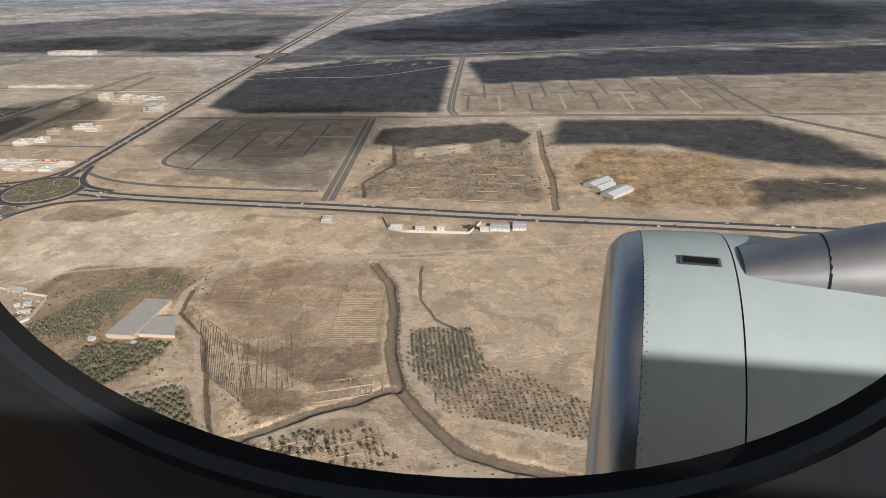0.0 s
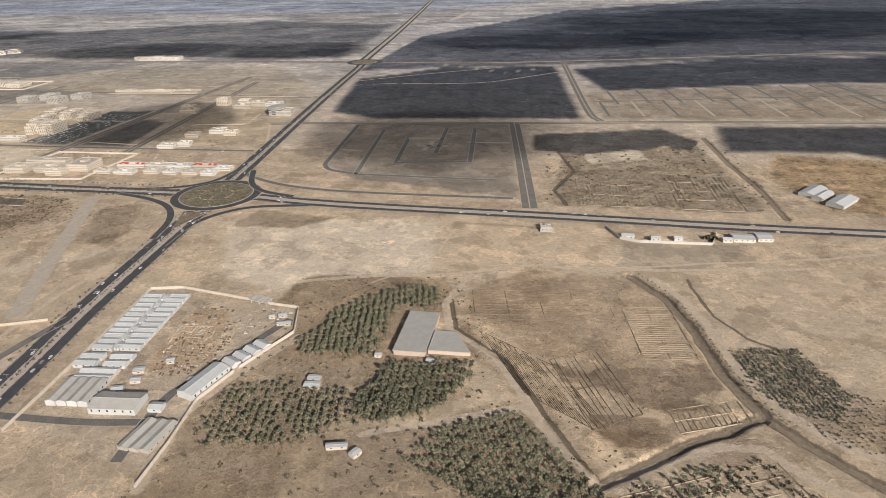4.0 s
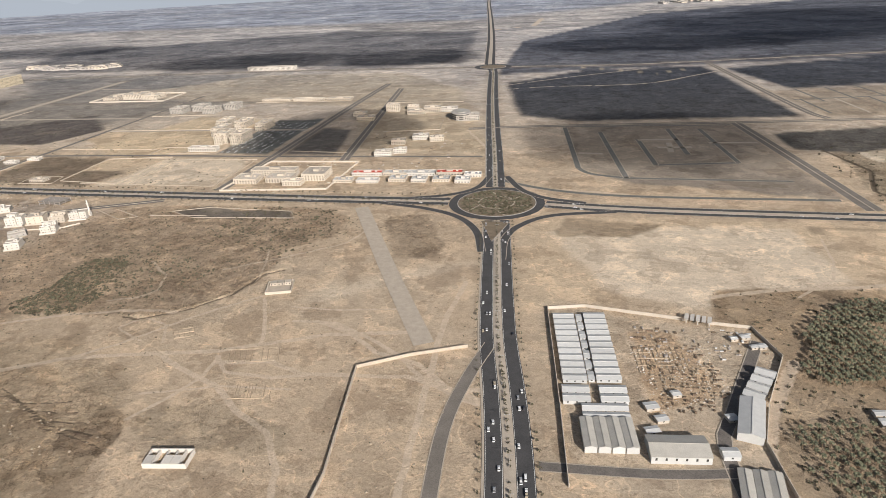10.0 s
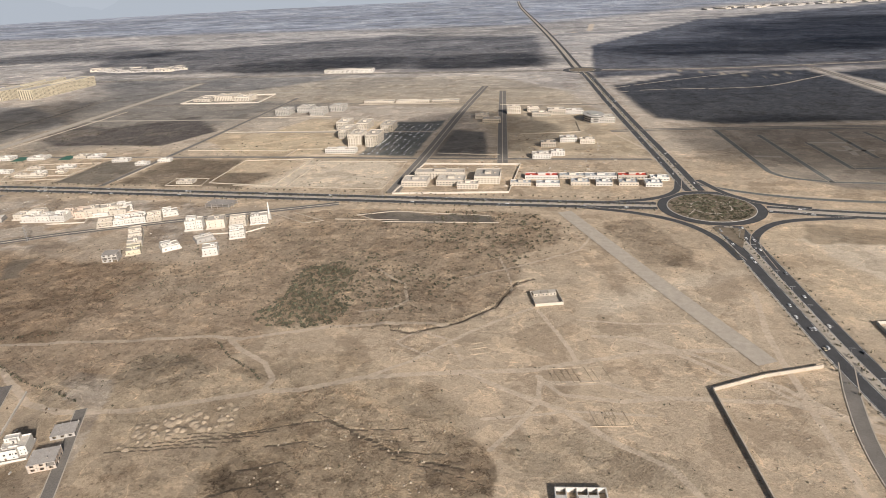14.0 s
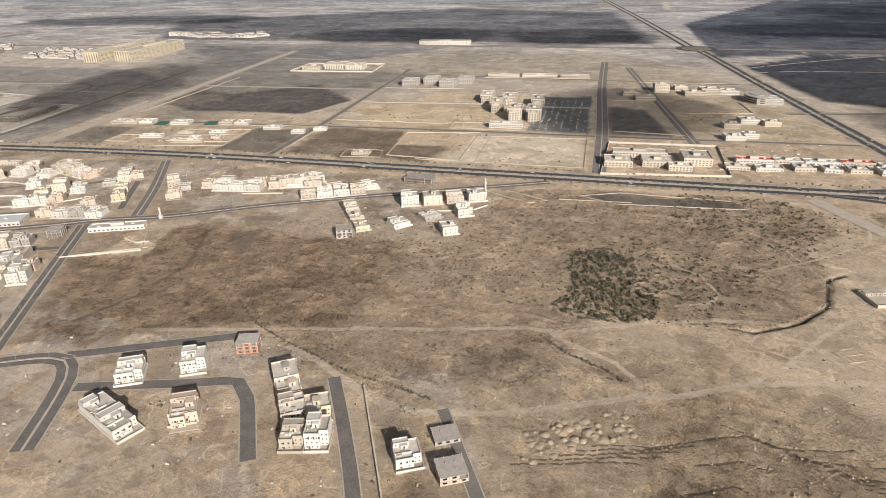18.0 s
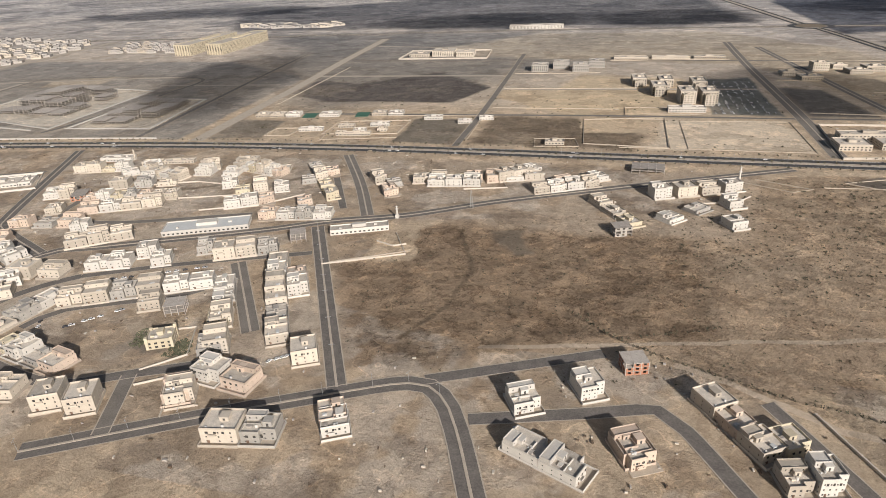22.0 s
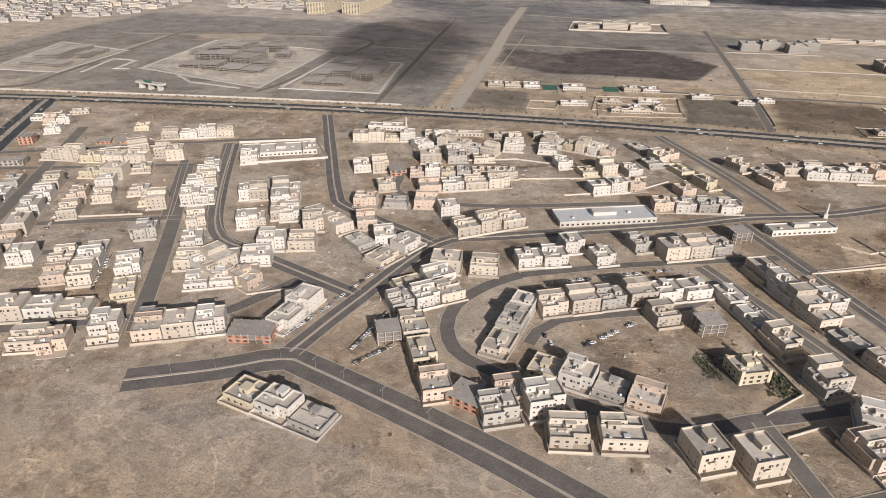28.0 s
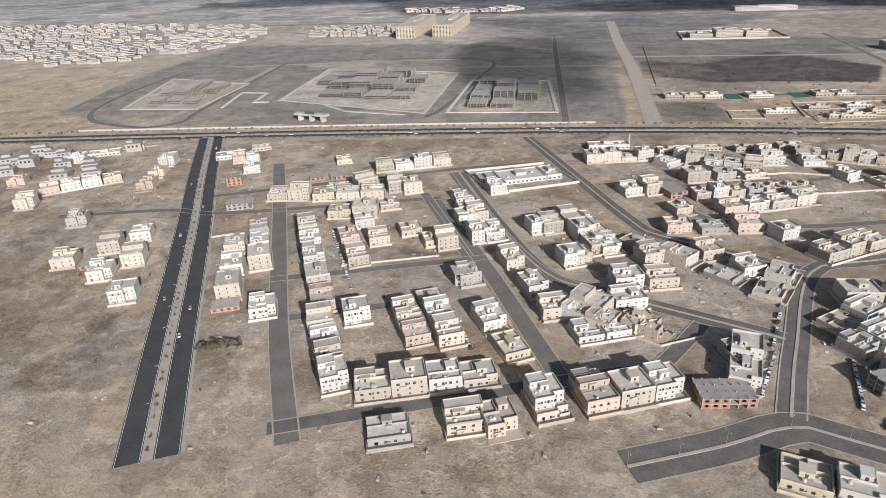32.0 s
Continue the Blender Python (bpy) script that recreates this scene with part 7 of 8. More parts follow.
for pts in ([(-1130, 930), (-900, 905)], [(-1130, 700), (-905, 710)], [(-900, 640), (-650, 650)], [(-1300, 640), (-1150, 650)], [(-1560, 640), (-1300, 690)], [(-1480, 430), (-1500, 640)], [(-1700, 330), (-1800, 560), (-1660, 900), (-1560, 1100)]):
    ribbon(FIELD, pts, 3.2, -3.2, 0.11)
structure("far_lanes", FIELD, "pale lanes across the empty land", M_PAVE)

# ---- vehicles ----
PAINT = [node_mat("white_car_paint", (0.8, 0.8, 0.79), 0.3, vary=0.05), node_mat("silver_car_paint", (0.45, 0.46, 0.47), 0.3, 0.3, vary=0.05), node_mat("dark_car_paint", (0.05, 0.05, 0.06), 0.3, vary=0.05), node_mat("beige_car_paint", (0.5, 0.42, 0.3), 0.35, vary=0.05)]
TYRE = node_mat("tyre_rubber", (0.02, 0.02, 0.02), 0.9, vary=0.1)
CAR_MESH = []
for paint in PAINT:
    b = Build()
    L, W = 1.2, 0.48
    prof = [(-L, 0.16), (L, 0.16), (L, 0.42), (0.62, 0.46), (-1.1, 0.48), (-L, 0.42)]
    for s in (-1, 1):
        q = [(x, s * W, z) for x, z in prof]
        b.face(q if s < 0 else q[::-1])
    for (x0, z0), (x1, z1) in zip(prof, prof[1:] + prof[:1]):
        b.face([(x0, -W, z0), (x0, W, z0), (x1, W, z1), (x1, -W, z1)])
    b.face([(-0.75, -0.38, 0.76), (0.2, -0.38, 0.76), (0.2, 0.38, 0.76), (-0.75, 0.38, 0.76)])
    body = b.mesh("body", paint)
    b = Build()
    lo = [(-1.05, -0.45, 0.48), (0.6, -0.45, 0.46), (0.6, 0.45, 0.46), (-1.05, 0.45, 0.48)]
    hi = [(-0.75, -0.38, 0.755), (0.2, -0.38, 0.755), (0.2, 0.38, 0.755), (-0.75, 0.38, 0.755)]
    for i in range(4):
        j = (i + 1) % 4
        b.face([lo[i], lo[j], hi[j], hi[i]])
    CAR_MESH.append((body, b.mesh("glazing", M_GLASS)))
b = Build()
n = 10
for s in (-0.09, 0.09):
    q = [(0.17 * math.cos(i * math.tau / n), s, 0.17 * math.sin(i * math.tau / n)) for i in range(n)]
    b.face(q if s < 0 else q[::-1])
for i in range(n):
    a, c = i * math.tau / n, (i + 1) * math.tau / n
    b.face([(0.17 * math.cos(a), -0.09, 0.17 * math.sin(a)), (0.17 * math.cos(a), 0.09, 0.17 * math.sin(a)), (0.17 * math.cos(c), 0.09, 0.17 * math.sin(c)), (0.17 * math.cos(c), -0.09, 0.17 * math.sin(c))])
WHEEL = b.mesh("wheel", TYRE)
b = Build()
for wx in (-0.75, 0.75):
    b.box(wx - 0.16, -0.53, 0, wx + 0.16, 0.53, 0.3)
WHEEL_PAIRS = b.mesh("wheel_pairs", TYRE)
NAMES = ("white", "silver", "dark", "beige")
go = random.Random(9)


def car(x, y, heading, z=0.17):
    k = go.choice((0, 0, 0, 0, 1, 1, 2, 3))
    ob = thing("car", x, y, heading, z, label=f"{NAMES[k]} saloon car on the asphalt" if z > 0.15 else f"{NAMES[k]} saloon car parked beside a street", category="car", group="cars on the roads")
    part("body", CAR_MESH[k][0], ob)
    part("glazing", CAR_MESH[k][1], ob)
    if y > 300:   # too far to tell the wheels apart
        part("wheel_pairs", WHEEL_PAIRS, ob)
        return
    for wx in (-0.75, 0.75):
        for wy in (-0.44, 0.44):
            part("wheel", WHEEL, ob, pose(wx, wy, 0.17))


def traffic(pts, offs, count, low, high):
    line = curve_points(pts, 6.0)
    for k in range(count):
        i = go.randrange(len(line) - 1)
        p, q = line[i], line[i + 1]
        c, d = p.lerp(q, go.random()), (q - p).normalized()
        if not low < c.x < high:
            continue
        o = go.choice(offs) * go.choice((-1, 1))
        car(c.x - d.y * o, c.y + d.x * o, math.degrees(math.atan2(d.y, d.x)))


traffic(SOUTH_ROAD, (3.6, 5.2, 7.0), 46, -900, 0)
traffic(HIGHWAY_WEST, (3.2, 4.8, 6.2), 90, -1640, -440)
traffic(HIGHWAY_EAST, (3.2, 4.6, 5.8), 70, -400, 330)
traffic(NORTH_ROAD, (3.0, 4.6, 6.0), 24, -600, 0)
traffic(BOULEVARD, (3.0, 5.0), 12, -1420, -1250)
for x0, y0, x1, y1, n, turn in ((-1100, 150, -1092, 172, 14, 70), (-1075, 150, -1071, 172, 14, 75), (-1092, 175, -1083, 205, 9, 70), (-938, 232, -908, 180, 12, 120), (-1240, 170, -1222, 136, 8, 120), (-1196, 184, -1183, 158, 10, 120), (-1150, 172, -1128, 180, 9, 110), (-1003, 170, -985, 190, 7, 30), (-745, 168, -735, 150, 6, 30), (-812, 150, -800, 132, 5, 110), (-1265, 240, -1235, 188, 12, 118), (-1017, 176, -1000, 150, 6, 100), (-1153, 190, -1120, 178, 12, 115), (-1253, 196, -1244, 176, 8, 118), (-1264, 222, -1278, 252, 8, 118), (-1214, 178, -1204, 158, 8, 118), (-1020, 207, -972, 231, 12, 25), (-905, 166, -899, 171, 4, 60), (-1072, 142, -1062, 156, 9, 60)):
    for k in range(n):
        t = (k + go.uniform(0.1, 0.9)) / n
        x, y = x0 + (x1 - x0) * t, y0 + (y1 - y0) * t
        if not blocked(x, y, -1.5):
            car(x, y, turn + go.uniform(-6, 6), 0.13)
# cars of the hospital car park, too far and many to count
b = Build()
for i in range(14):
    for j in range(30):
        if go.random() < 0.55:
            x, y = -702 + 3.4 * i + (2 if i % 2 else 0), 555 + 4.4 * j
            m = pose(x, y, 0.05, 0, 0, 90)
            b.box(-1.1, -0.45, 0.1, 1.1, 0.45, 0.45, go.choice((0, 0, 1, 2)), m=m)
            b.box(-0.7, -0.38, 0.45, 0.3, 0.38, 0.72, 2, m=m)
tagged(new("parked_cars", b.mesh("parked_cars", *PAINT[:3])), "rows of parked cars in the hospital car park", "cars", kind="stuff")

# street lamps
STEEL = node_mat("galvanised_steel", (0.4, 0.4, 0.39), 0.5, 0.6, vary=0.1)
b = Build()
b.tube(0, 0, 0, 4.6, 0.07, 0.04, 6)
POLE = b.mesh("pole", STEEL)
b = Build()
b.box(-0.04, -0.9, 4.52, 0.04, 0.9, 4.6)
ARM = b.mesh("arm", STEEL)
b = Build()
b.box(-0.09, -0.22, 4.44, 0.09, 0.22, 4.54)
HEAD = b.mesh("lamp_head", M_METAL)


def lamps(pts, gap, low, high):
    line = curve_points(pts, gap) if len(pts) > 2 else [Vector((*pts[0], 0)).lerp(Vector((*pts[1], 0)), k / 8) for k in range(9)]
    for p, q in zip(line, line[1:]):
        if not (low < p.x < high):
            continue
        d = (q - p).normalized()
        ob = thing("street_lamp", p.x, p.y, math.degrees(math.atan2(d.y, d.x)), 0.25, label="grey steel street lamp with two arms on the median", category="street lamp", group="street lamps")
        part("pole", POLE, ob)
        part("arm", ARM, ob)
        part("lamp_head", HEAD, ob, pose(0, -0.9, 0))
        part("lamp_head", HEAD, ob, pose(0, 0.9, 0))


lamps(SOUTH_ROAD, 16, -900, 0)
lamps(BOULEVARD, 16, -1420, -1250)
lamps([(-1136, 117), (-1112, 129), (-1095, 139), (-1082, 137), (-1027, 119)], 13, -1140, -1000)
lamps([(-960, 108), (-918, 131), (-877, 152), (-850, 164), (-838, 160), (-829, 145)], 13, -970, -800)
lamps(HIGHWAY_WEST, 26, -1500, -450)
lamps([(-939, 285), (-902, 212), (-874, 157)], 16, -950, -800)

# lattice mast
mast = thing("lattice_mast", -861, 323, label="thin steel lattice mast among the houses", category="mast")
b = Build()
for sx, sy in ((-1, -1), (1, -1), (1, 1), (-1, 1)):
    b.face([(sx * 0.9, sy * 0.9, 0), (sx * 0.9 + 0.14, sy * 0.9, 0), (sx * 0.2 + 0.1, sy * 0.2, 11), (sx * 0.2, sy * 0.2, 11)])
    b.face([(sx * 0.9, sy * 0.9, 0), (sx * 0.9, sy * 0.9 + 0.14, 0), (sx * 0.2, sy * 0.2 + 0.1, 11), (sx * 0.2, sy * 0.2, 11)])
part("legs", b.mesh("legs", STEEL), mast)
b = Build()
for k in range(9):
    r = 0.9 - 0.7 * k / 9
    z = 11 * k / 9
    ring_wall(b, -r, -r, r, r, z, z + 0.1, 0.1)
part("braces", b.mesh("braces", STEEL), mast)

# rubble and spoil
STONE = node_mat("rubble_stone", (0.33, 0.27, 0.2), 0.95, vary=0.35, scale=0.6, fine=4.0)
rr = random.Random(4)


def rubble(outline, count, low, high, label, mat=STONE):
    xs, ys = [p[0] for p in outline], [p[1] for p in outline]
    b = Build()
    for k in range(count):
        x, y = rr.uniform(min(xs), max(xs)), rr.uniform(min(ys), max(ys))
        if not inside(np.array([x]), np.array([y]), outline)[0] or blocked(x, y, -1) or near_road(x, y, -0.5):
            continue
        s = rr.uniform(low, high)
        m = pose(x, y, -0.1, rr.uniform(-20, 20), rr.uniform(-20, 20), rr.uniform(0, 360))
        k0 = len(b.v)
        top = [(s * rr.uniform(0.2, 0.6) * a, s * rr.uniform(0.2, 0.6) * c, s * rr.uniform(0.4, 0.8)) for a, c in ((-1, -1), (1, -1), (1, 1), (-1, 1))]
        low4 = [(s * rr.uniform(0.8, 1.2) * a, s * rr.uniform(0.8, 1.2) * c, -0.2) for a, c in ((-1, -1), (1, -1), (1, 1), (-1, 1))]
        pts = [m @ Vector(p) for p in low4 + top]
        b.v += [tuple(p) for p in pts]
        b.f += [tuple(k0 + i for i in q) for q in ((4, 5, 6, 7), (0, 1, 5, 4), (1, 2, 6, 5), (2, 3, 7, 6), (3, 0, 4, 7))]
        b.s += [0] * 5
    tagged(new("rubble", b.mesh("rubble", mat)), label, "rubble", kind="stuff")


rubble([(-1500, 350), (-1100, 395), (-930, 330), (-945, 270), (-890, 140), (-1000, 105), (-1300, 95)], 1300, 0.15, 0.5, "builders' rubble and stones between the houses")
rubble([(-605, 195), (-540, 195), (-500, 150), (-530, 120), (-620, 120)], 160, 0.15, 0.5, "broken rock of a small quarry")
rubble([(-623, 184), (-598, 203), (-566, 187), (-542, 182), (-529, 168), (-524, 140), (-616, 120)], 130, 0.15, 0.5, "broken rock along the quarry ledges")
rubble([(-438, 216), (-406, 232), (-400, 130), (-436, 130)], 160, 0.2, 0.7, "earth clods and stones on a bare plot")
rubble([(-500, 400), (-404, 380), (-396, 150), (-560, 130), (-600, 220)], 900, 0.12, 0.45, "loose stones on the plain")
rubble([(-335, 250), (-300, 250), (-296, 215), (-325, 200)], 420, 0.2, 0.6, "scrap and stacked materials in the depot yard", M_WALL)

# spoil heaps of the quarry
b, heaps = Build(), random.Random(17)
pit = [(-661, 161), (-642, 175), (-628, 178), (-625, 166), (-641, 159), (-661, 146)]
made = 0
while made < 46:
    x, y = heaps.uniform(-661, -624), heaps.uniform(146, 178)
    if not inside(np.array([x]), np.array([y]), pit)[0]:
        continue
    made += 1
    rad, tall = heaps.uniform(1.0, 2.4), heaps.uniform(0.45, 0.85)
    rings = [[(x + q * rad * heaps.uniform(0.85, 1.15) * math.cos(k * math.tau / 9), y + q * rad * heaps.uniform(0.85, 1.15) * math.sin(k * math.tau / 9), zz * tall - 0.25) for k in range(9)] for q, zz in ((1.0, 0.0), (0.62, 0.6), (0.25, 1.0))]
    for lo, hi in zip(rings, rings[1:]):
        for k in range(9):
            b.face([lo[k], lo[(k + 1) % 9], hi[(k + 1) % 9], hi[k]])
    b.face(rings[2])
tagged(new("spoil_heaps", b.mesh("spoil_heaps", node_mat("quarry_spoil", (0.33, 0.26, 0.185), 0.95, vary=0.3, scale=0.4, fine=3.0, bump=0.06))), "heaps of brown spoil dumped in rows beside the quarry", "spoil heaps", kind="stuff")

# steel containers in the yard beside the dry river
for k in range(9):
    ob = thing("shipping_container", -33.5 + 1.35 * k, 152.5 + 0.25 * k, 98, label="white steel container standing in a row" if k < 7 else "rusty dark steel container standing in a row", category="container", group="containers of the yard")
    b = Build()
    for i in range(12):   # corrugated sides
        b.box(-1.5 + 0.25 * i, -0.55 + 0.03 * (i % 2), 0, -1.25 + 0.25 * i, 0.55 - 0.03 * (i % 2), 1.25)
    part("body", b.mesh("body", M_METAL if k < 7 else SHUTTER), ob)
    b = Build()
    b.box(-1.54, -0.5, 0.06, -1.505, 0.5, 1.2)
    part("door", b.mesh("door", M_METAL if k < 7 else SHUTTER), ob)

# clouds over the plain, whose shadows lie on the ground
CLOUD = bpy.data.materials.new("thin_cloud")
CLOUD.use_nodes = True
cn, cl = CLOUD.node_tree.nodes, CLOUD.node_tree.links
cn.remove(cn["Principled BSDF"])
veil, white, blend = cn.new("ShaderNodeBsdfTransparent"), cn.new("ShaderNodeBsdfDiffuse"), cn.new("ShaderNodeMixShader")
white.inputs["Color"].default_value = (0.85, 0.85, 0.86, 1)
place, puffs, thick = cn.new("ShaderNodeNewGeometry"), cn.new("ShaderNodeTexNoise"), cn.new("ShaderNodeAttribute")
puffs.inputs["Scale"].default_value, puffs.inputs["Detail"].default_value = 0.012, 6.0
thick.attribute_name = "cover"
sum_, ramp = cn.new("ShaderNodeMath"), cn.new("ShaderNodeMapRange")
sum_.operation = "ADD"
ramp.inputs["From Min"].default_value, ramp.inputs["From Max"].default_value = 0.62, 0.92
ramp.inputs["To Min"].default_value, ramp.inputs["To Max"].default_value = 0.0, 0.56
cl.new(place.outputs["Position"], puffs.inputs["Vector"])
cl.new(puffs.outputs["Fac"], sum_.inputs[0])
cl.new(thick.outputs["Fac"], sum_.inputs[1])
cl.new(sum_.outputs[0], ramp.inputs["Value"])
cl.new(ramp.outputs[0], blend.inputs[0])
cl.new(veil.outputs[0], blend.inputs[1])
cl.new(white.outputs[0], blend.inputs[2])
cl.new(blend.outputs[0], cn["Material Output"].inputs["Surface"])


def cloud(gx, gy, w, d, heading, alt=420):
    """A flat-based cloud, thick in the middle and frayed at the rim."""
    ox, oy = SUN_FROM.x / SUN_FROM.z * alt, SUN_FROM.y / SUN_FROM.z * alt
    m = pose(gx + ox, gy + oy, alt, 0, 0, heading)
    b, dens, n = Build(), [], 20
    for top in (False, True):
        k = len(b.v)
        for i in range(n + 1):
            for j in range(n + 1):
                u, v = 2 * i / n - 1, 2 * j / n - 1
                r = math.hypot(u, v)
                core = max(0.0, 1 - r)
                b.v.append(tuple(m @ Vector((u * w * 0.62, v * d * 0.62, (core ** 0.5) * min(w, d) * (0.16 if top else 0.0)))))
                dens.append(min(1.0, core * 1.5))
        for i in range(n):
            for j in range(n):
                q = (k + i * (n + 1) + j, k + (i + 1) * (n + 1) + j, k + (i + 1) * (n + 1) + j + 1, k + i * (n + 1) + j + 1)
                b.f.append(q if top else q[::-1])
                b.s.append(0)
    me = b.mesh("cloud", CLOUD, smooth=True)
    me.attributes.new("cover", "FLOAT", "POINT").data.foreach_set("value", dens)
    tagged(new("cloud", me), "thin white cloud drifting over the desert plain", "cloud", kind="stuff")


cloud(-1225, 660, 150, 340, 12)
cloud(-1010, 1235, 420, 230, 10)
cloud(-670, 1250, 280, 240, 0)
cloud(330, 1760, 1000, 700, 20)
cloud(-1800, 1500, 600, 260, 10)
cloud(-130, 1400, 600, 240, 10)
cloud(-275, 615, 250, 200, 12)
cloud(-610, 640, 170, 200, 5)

# hazy ridges at the horizon: a backdrop with the haze as emissive colour
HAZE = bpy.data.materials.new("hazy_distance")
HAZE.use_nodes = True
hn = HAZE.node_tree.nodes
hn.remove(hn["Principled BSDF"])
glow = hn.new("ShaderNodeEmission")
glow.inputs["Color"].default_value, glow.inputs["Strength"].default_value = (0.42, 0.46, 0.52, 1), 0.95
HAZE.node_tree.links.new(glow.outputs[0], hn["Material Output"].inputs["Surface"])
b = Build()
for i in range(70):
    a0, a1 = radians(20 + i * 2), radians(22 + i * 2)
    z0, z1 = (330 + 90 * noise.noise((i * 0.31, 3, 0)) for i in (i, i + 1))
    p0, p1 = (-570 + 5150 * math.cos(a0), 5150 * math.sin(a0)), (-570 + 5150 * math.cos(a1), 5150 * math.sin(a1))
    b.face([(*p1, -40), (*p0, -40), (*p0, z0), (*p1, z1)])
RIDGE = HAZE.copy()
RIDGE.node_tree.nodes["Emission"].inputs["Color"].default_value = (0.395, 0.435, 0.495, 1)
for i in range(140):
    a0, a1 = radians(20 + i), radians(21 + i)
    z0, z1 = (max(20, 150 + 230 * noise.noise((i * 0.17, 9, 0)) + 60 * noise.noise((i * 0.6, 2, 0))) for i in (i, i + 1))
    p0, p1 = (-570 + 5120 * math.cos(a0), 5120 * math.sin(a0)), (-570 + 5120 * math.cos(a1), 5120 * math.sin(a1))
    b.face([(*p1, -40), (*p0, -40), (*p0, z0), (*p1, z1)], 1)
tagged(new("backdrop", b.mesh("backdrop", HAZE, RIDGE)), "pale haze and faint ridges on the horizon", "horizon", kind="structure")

# scrap, pallets and timber stacks in the depot yard, heaps beside the houses
DARKWOOD = node_mat("weathered_timber", (0.16, 0.115, 0.08), 0.9, vary=0.4, scale=0.6)
heap = random.Random(31)


def stacks(name, outline, count, low, high, label, *mats):
    b = Build()
    xs, ys = [p[0] for p in outline], [p[1] for p in outline]
    for k in range(count):
        x, y = heap.uniform(min(xs), max(xs)), round(heap.uniform(min(ys), max(ys)) / 2.2) * 2.2
        if not inside(np.array([x]), np.array([y]), outline)[0] or blocked(x, y) or near_road(x, y, 0.3):
            continue
        w, d, h = heap.uniform(low, high), heap.uniform(low, high) * 0.5, heap.uniform(0.25, 0.7)
        b.box(-w / 2, -d / 2, -0.1, w / 2, d / 2, h, heap.randrange(len(mats)), m=pose(x, y, 0, 0, 0, heap.choice((6, 96)) + heap.uniform(-6, 6)))
    tagged(new(name, b.mesh(name, *mats)), label, "clutter", kind="stuff")


stacks("stacked_materials", [(-334, 262), (-306, 262), (-300, 240), (-330, 232)], 70, 0.6, 2.2, "stacked timber and pipes in the depot yard", DARKWOOD, M_CONCRETE)
stacks("stacked_materials", [(-328, 232), (-299, 236), (-297, 205), (-322, 200)], 190, 0.5, 1.8, "stacked timber and scrap in the depot yard", DARKWOOD, DARKWOOD, STONE)
stacks("stacked_materials", [(-304, 268), (-280, 265), (-274, 246), (-282, 230), (-296, 240)], 60, 0.6, 2.0, "crates and scrap beside the depot wall", DARKWOOD, M_CONCRETE, M_METAL)
stacks("builders_clutter", [(-1500, 350), (-1100, 395), (-930, 330), (-945, 270), (-890, 140), (-1000, 105), (-1300, 95)], 900, 0.4, 1.5, "blocks, timber and skips lying between the houses", DARKWOOD, M_CONCRETE, M_CONCRETE, M_WALL)
stacks("builders_clutter", [(-900, 175), (-780, 200), (-680, 165), (-690, 120), (-930, 110)], 220, 0.4, 1.4, "blocks and timber lying on building plots", DARKWOOD, M_CONCRETE, M_WALL)
stacks("builders_clutter", [(-1120, 420), (-900, 425), (-700, 400), (-720, 330), (-930, 330)], 260, 0.4, 1.6, "blocks and timber lying near the houses", DARKWOOD, M_CONCRETE, M_WALL)
stacks("builders_clutter", [(-640, 520), (-560, 640), (-490, 640), (-450, 560), (-552, 450)], 240, 0.6, 2.4, "clutter round the villas and shops", DARKWOOD, M_CONCRETE, M_WALL)

# ---- the airliner from whose window the walk begins: one window panel and the engine outside it ----
SEAT = pose(-1.33, -2.66, 176.71, 64.000, 1.388, 9.234)
EYE = SEAT.translation
PX = 784 / math.tan(radians(70.38 / 2))


def sight(px, py):
    return SEAT.to_3x3() @ Vector(((px - 784) / PX, (441 - py) / PX, -1))


def on_wall(px, py, off):
    way = sight(px, py)
    return EYE + way * (off / way.y)


# TRIM and SILL: cabin shade is put into their near-black colour
TRIM = node_mat("shaded_window_trim", (0.012, 0.014, 0.017), 0.6, vary=0.2, scale=4.0, fine=30.0)
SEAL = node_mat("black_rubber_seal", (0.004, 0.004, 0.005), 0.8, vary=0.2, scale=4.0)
SILL = node_mat("shaded_grey_reveal", (0.03, 0.034, 0.04), 0.5, vary=0.2, scale=4.0)
NACELLE = node_mat("pale_engine_paint", (0.4, 0.46, 0.445), 0.35, vary=0.06, scale=3.0, fine=14.0, spec=0.5)
LIP = node_mat("polished_aluminium_lip", (0.55, 0.57, 0.6), 0.32, 1.0, vary=0.08, scale=2.0, fine=10.0)
FAIRING = node_mat("bare_metal_fairing", (0.5, 0.5, 0.5), 0.38, 0.9, vary=0.12, scale=3.0, fine=12.0)

plane = thing("airliner_section", EYE.x, EYE.y, z=EYE.z, label="airliner window panel and pale jet engine seen from the seat", category="airliner")


def local(b):
    b.v = [tuple(Vector(v) - EYE) for v in b.v]
    return b


def window_edge(grow, off, n=72):
    pts = []
    for i in range(n):
        a = i * math.tau / n
        c, s = math.cos(a), math.sin(a)
        wide = 1010 if c < 0 else 900
        pts.append(on_wall(900 + (wide + grow) * math.copysign(abs(c) ** 0.96, c), 250 + (597 + grow) * math.copysign(abs(s) ** 0.96, s), off))
    return pts


def band(name, inner, outer, mat):
    b = Build()
    n = len(inner)
    for i in range(n):
        j = (i + 1) % n
        b.face([inner[i], inner[j], outer[j], outer[i]])
    part(name, local(b).mesh(name, mat), plane)


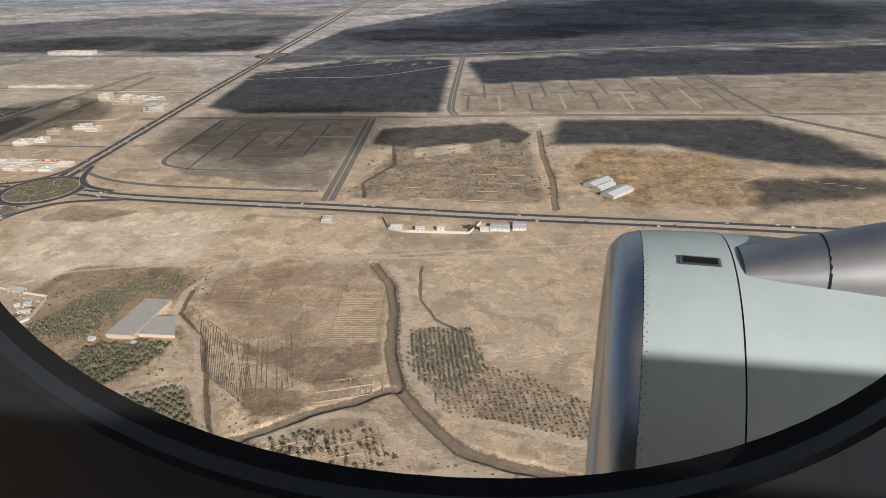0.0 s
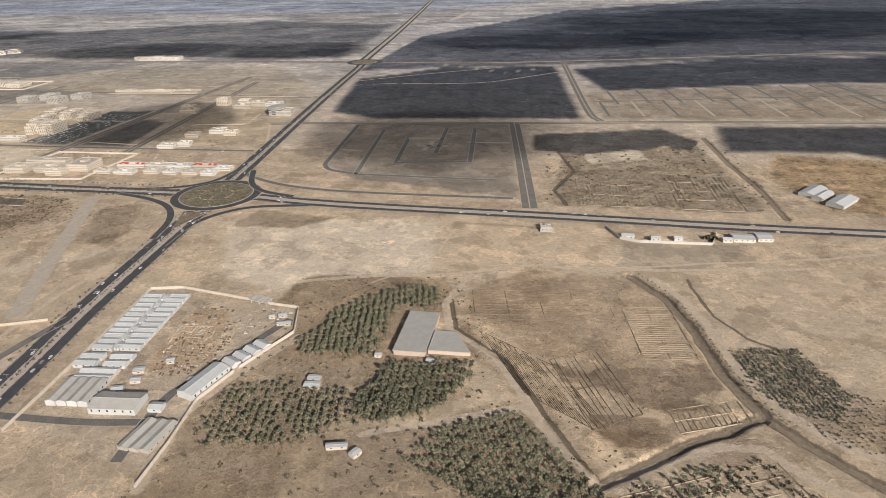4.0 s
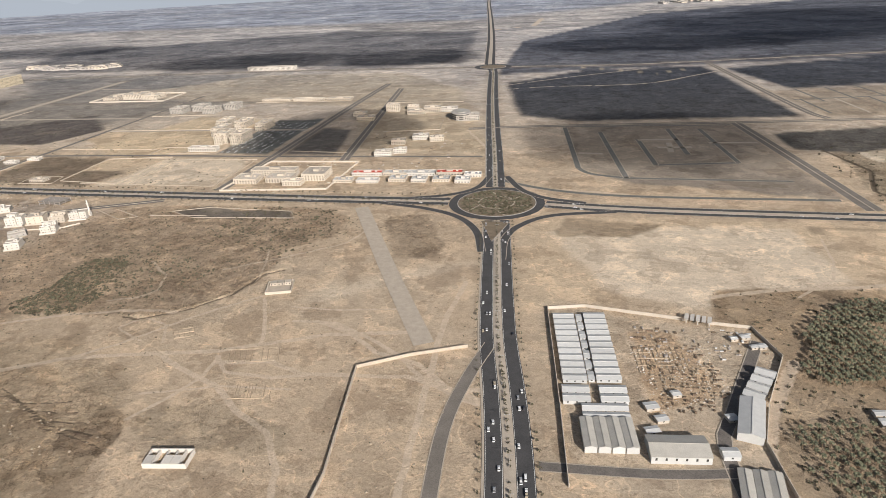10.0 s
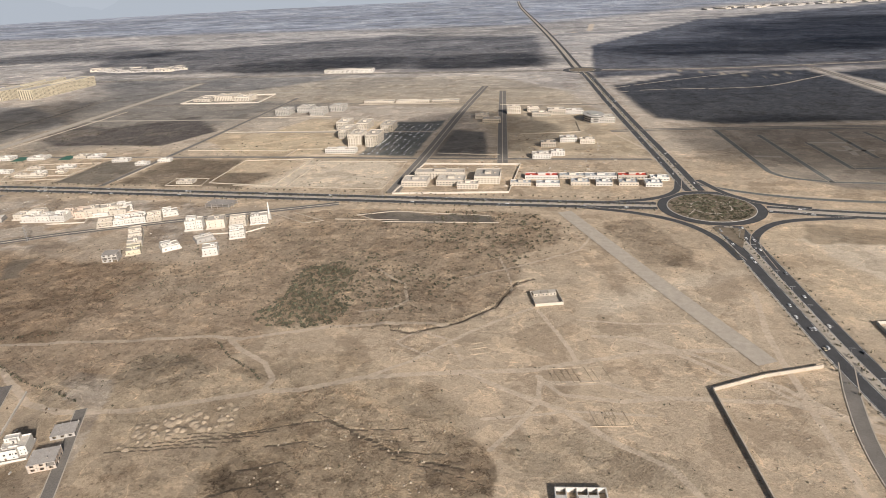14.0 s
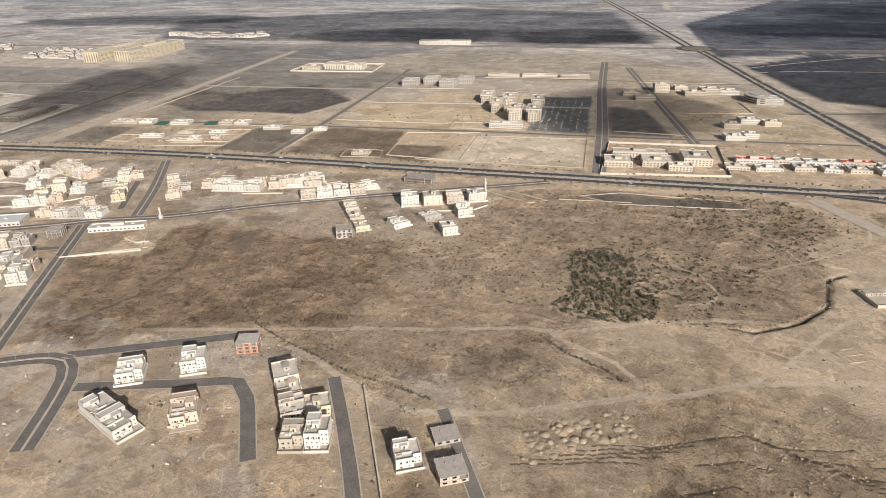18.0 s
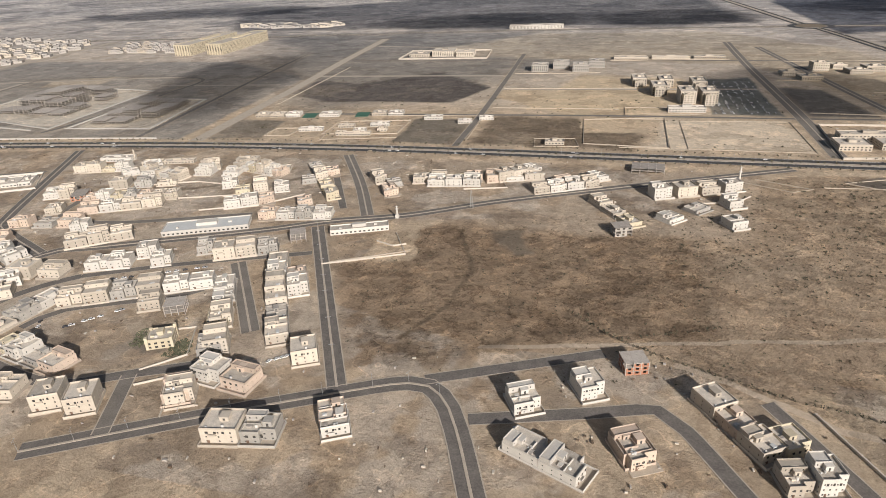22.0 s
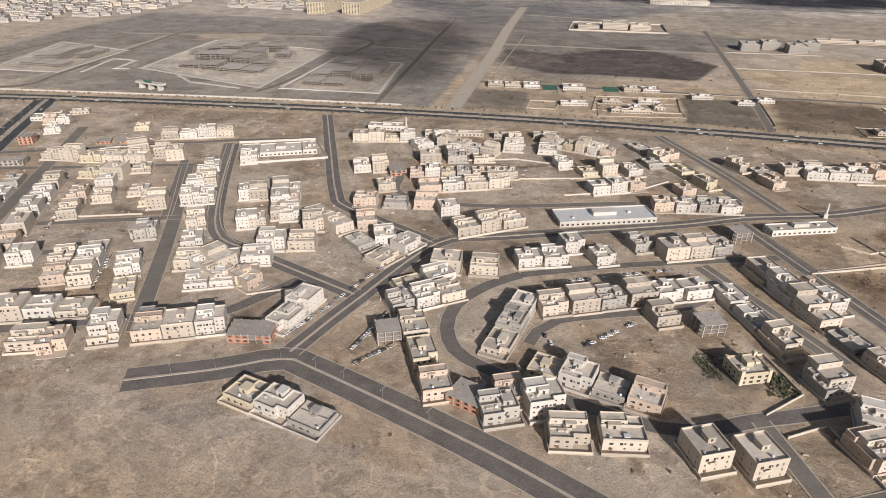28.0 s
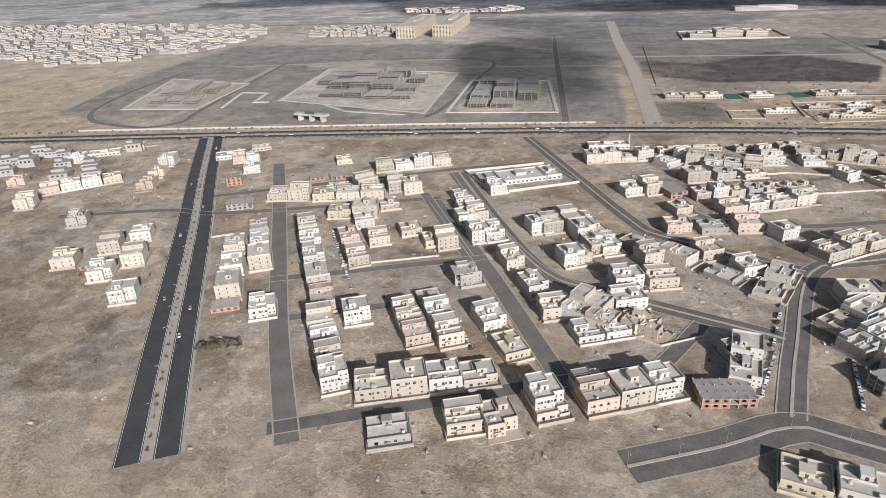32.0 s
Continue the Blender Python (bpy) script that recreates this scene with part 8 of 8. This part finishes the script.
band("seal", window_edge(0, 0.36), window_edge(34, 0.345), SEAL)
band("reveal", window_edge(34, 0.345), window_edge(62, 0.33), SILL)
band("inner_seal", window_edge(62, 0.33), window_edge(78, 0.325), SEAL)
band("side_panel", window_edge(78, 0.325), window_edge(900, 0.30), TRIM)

# engine: a body of revolution along the flight line
AXIS_Y, AXIS_Z, R = 1.53, -1.27, 0.56
X0 = 0.046


TOE = Matrix.Rotation(radians(-4.9), 4, "Z")   # the engine stands a little across the flight line


def welded(b, name, *mats):
    """A smooth mesh whose faces share their corners."""
    me = b.mesh(name, *mats, smooth=True)
    bm = bmesh.new()
    bm.from_mesh(me)
    bmesh.ops.remove_doubles(bm, verts=bm.verts, dist=1e-4)
    bmesh.ops.recalc_face_normals(bm, faces=bm.faces)
    bm.to_mesh(me)
    bm.free()
    return me


def turned(name, profile, mat, sides=72):
    b = Build()
    rings = [[Vector((X0 + x, AXIS_Y - r * R * math.cos(k * math.tau / sides), AXIS_Z + r * R * math.sin(k * math.tau / sides))) for k in range(sides)] for x, r in profile]
    for p, q in zip(rings, rings[1:]):
        for k in range(sides):
            j = (k + 1) % sides
            b.face([p[k], q[k], q[j], p[j]])
    part(name, welded(b, name, mat), plane, TOE)


turned("lip", [(0.12, 0.70), (0.04, 0.76), (0.008, 0.81), (0.0, 0.86), (0.008, 0.9), (0.022, 0.935), (0.04, 0.96), (0.06, 0.974), (0.08, 0.982)], LIP)
turned("inlet_cowl", [(0.0815, 0.983), (0.14, 0.992), (0.23, 1.0), (0.288, 1.003)], NACELLE)
turned("fan_cowl", [(0.292, 1.001), (0.6, 1.0), (0.9, 0.985), (1.25, 0.93), (1.6, 0.82)], NACELLE)
turned("intake", [(0.12, 0.70), (0.3, 0.68), (0.6, 0.68), (0.62, 0.1)], SEAL)
b = Build()
n = 14
for k in range(9):
    x0, x1 = X0 + 0.31 + 0.14 * k, X0 + 0.31 + 0.14 * (k + 1)
    for i in range(n):
        q = []
        for x, kk in ((x0, k), (x1, k + 1)):
            w, h = 0.06 + 0.008 * kk, 0.03 + 0.05 * kk ** 0.92
            for a in (i * math.pi / n, (i + 1) * math.pi / n):
                q.append((x, AXIS_Y - 0.02 - w * 1.5 * math.cos(a), AXIS_Z + R * 0.96 + h * math.sin(a)))
        b.face([q[0], q[2], q[3], q[1]])
part("pylon_fairing", welded(b, "pylon_fairing", FAIRING), plane, TOE)
for kk in (1.2, 4.6):   # joints of the fairing
    b = Build()
    w, h = (0.06 + 0.008 * kk) * 1.01, (0.03 + 0.05 * kk ** 0.92) * 1.012
    for i in range(n):
        c, d = i * math.pi / n, (i + 1) * math.pi / n
        b.face([(X0 + 0.31 + 0.14 * kk + e, AXIS_Y - 0.02 - w * 1.5 * math.cos(a), AXIS_Z + R * 0.96 + h * math.sin(a)) for e, a in ((0, c), (0.006, c), (0.006, d), (0, d))])
    part("fairing_joint", b.mesh("fairing_joint", SEAL), plane, TOE)
b = Build()
for k in range(46):
    for x in (0.083, 0.09):
        a = radians(-4 + 2.4 * k + (1.2 if x > 0.085 else 0))
        r = R * 0.988
        c, t = Vector((X0 + x, AXIS_Y - r * math.cos(a), AXIS_Z + r * math.sin(a))), Vector((0, math.sin(a), math.cos(a)))
        o = Vector((0, -math.cos(a), math.sin(a))) * 0.0015
        b.face([c + o + Vector((0.0016 * math.cos(q), 0, 0)) + t * 0.0016 * math.sin(q) for q in (0, 1.05, 2.1, 3.14, 4.2, 5.25)])
part("rivets", b.mesh("rivets", SEAL), plane, TOE)
b = Build()
for x0, x1, a0, a1, s in ((0.165, 0.26, 86, 81.8, 0), (0.172, 0.253, 85.2, 82.5, 1)):
    q = [(X0 + x, AXIS_Y - (R * 1.004 + 0.002 * s) * math.cos(radians(a)), AXIS_Z + (R * 1.004 + 0.002 * s) * math.sin(radians(a))) for x, a in ((x0, a1), (x1, a1), (x1, a0), (x0, a0))]
    b.face(q, s)
part("vent", b.mesh("vent", FAIRING, SEAL), plane, TOE)
# the unseen fuselage round the seat, open towards the window and ceiling
# added to cast the engine's shadow; the ceiling gap sets its edge
b = Build()
n = 40
for k in range(n):
    a0, a1 = radians(106 + 202 * k / n), radians(106 + 202 * (k + 1) / n)
    for r, flip in ((1.0, False), (0.95, True)):
        q = [(-1.1, -0.65 + r * math.cos(a0), -0.56 + r * math.sin(a0)), (5.0, -0.65 + r * math.cos(a0), -0.56 + r * math.sin(a0)), (5.0, -0.65 + r * math.cos(a1), -0.56 + r * math.sin(a1)), (-1.1, -0.65 + r * math.cos(a1), -0.56 + r * math.sin(a1))]
        b.face(q[::-1] if flip else q)
part("fuselage_shade_shell", b.mesh("fuselage_shade_shell", NACELLE), plane)
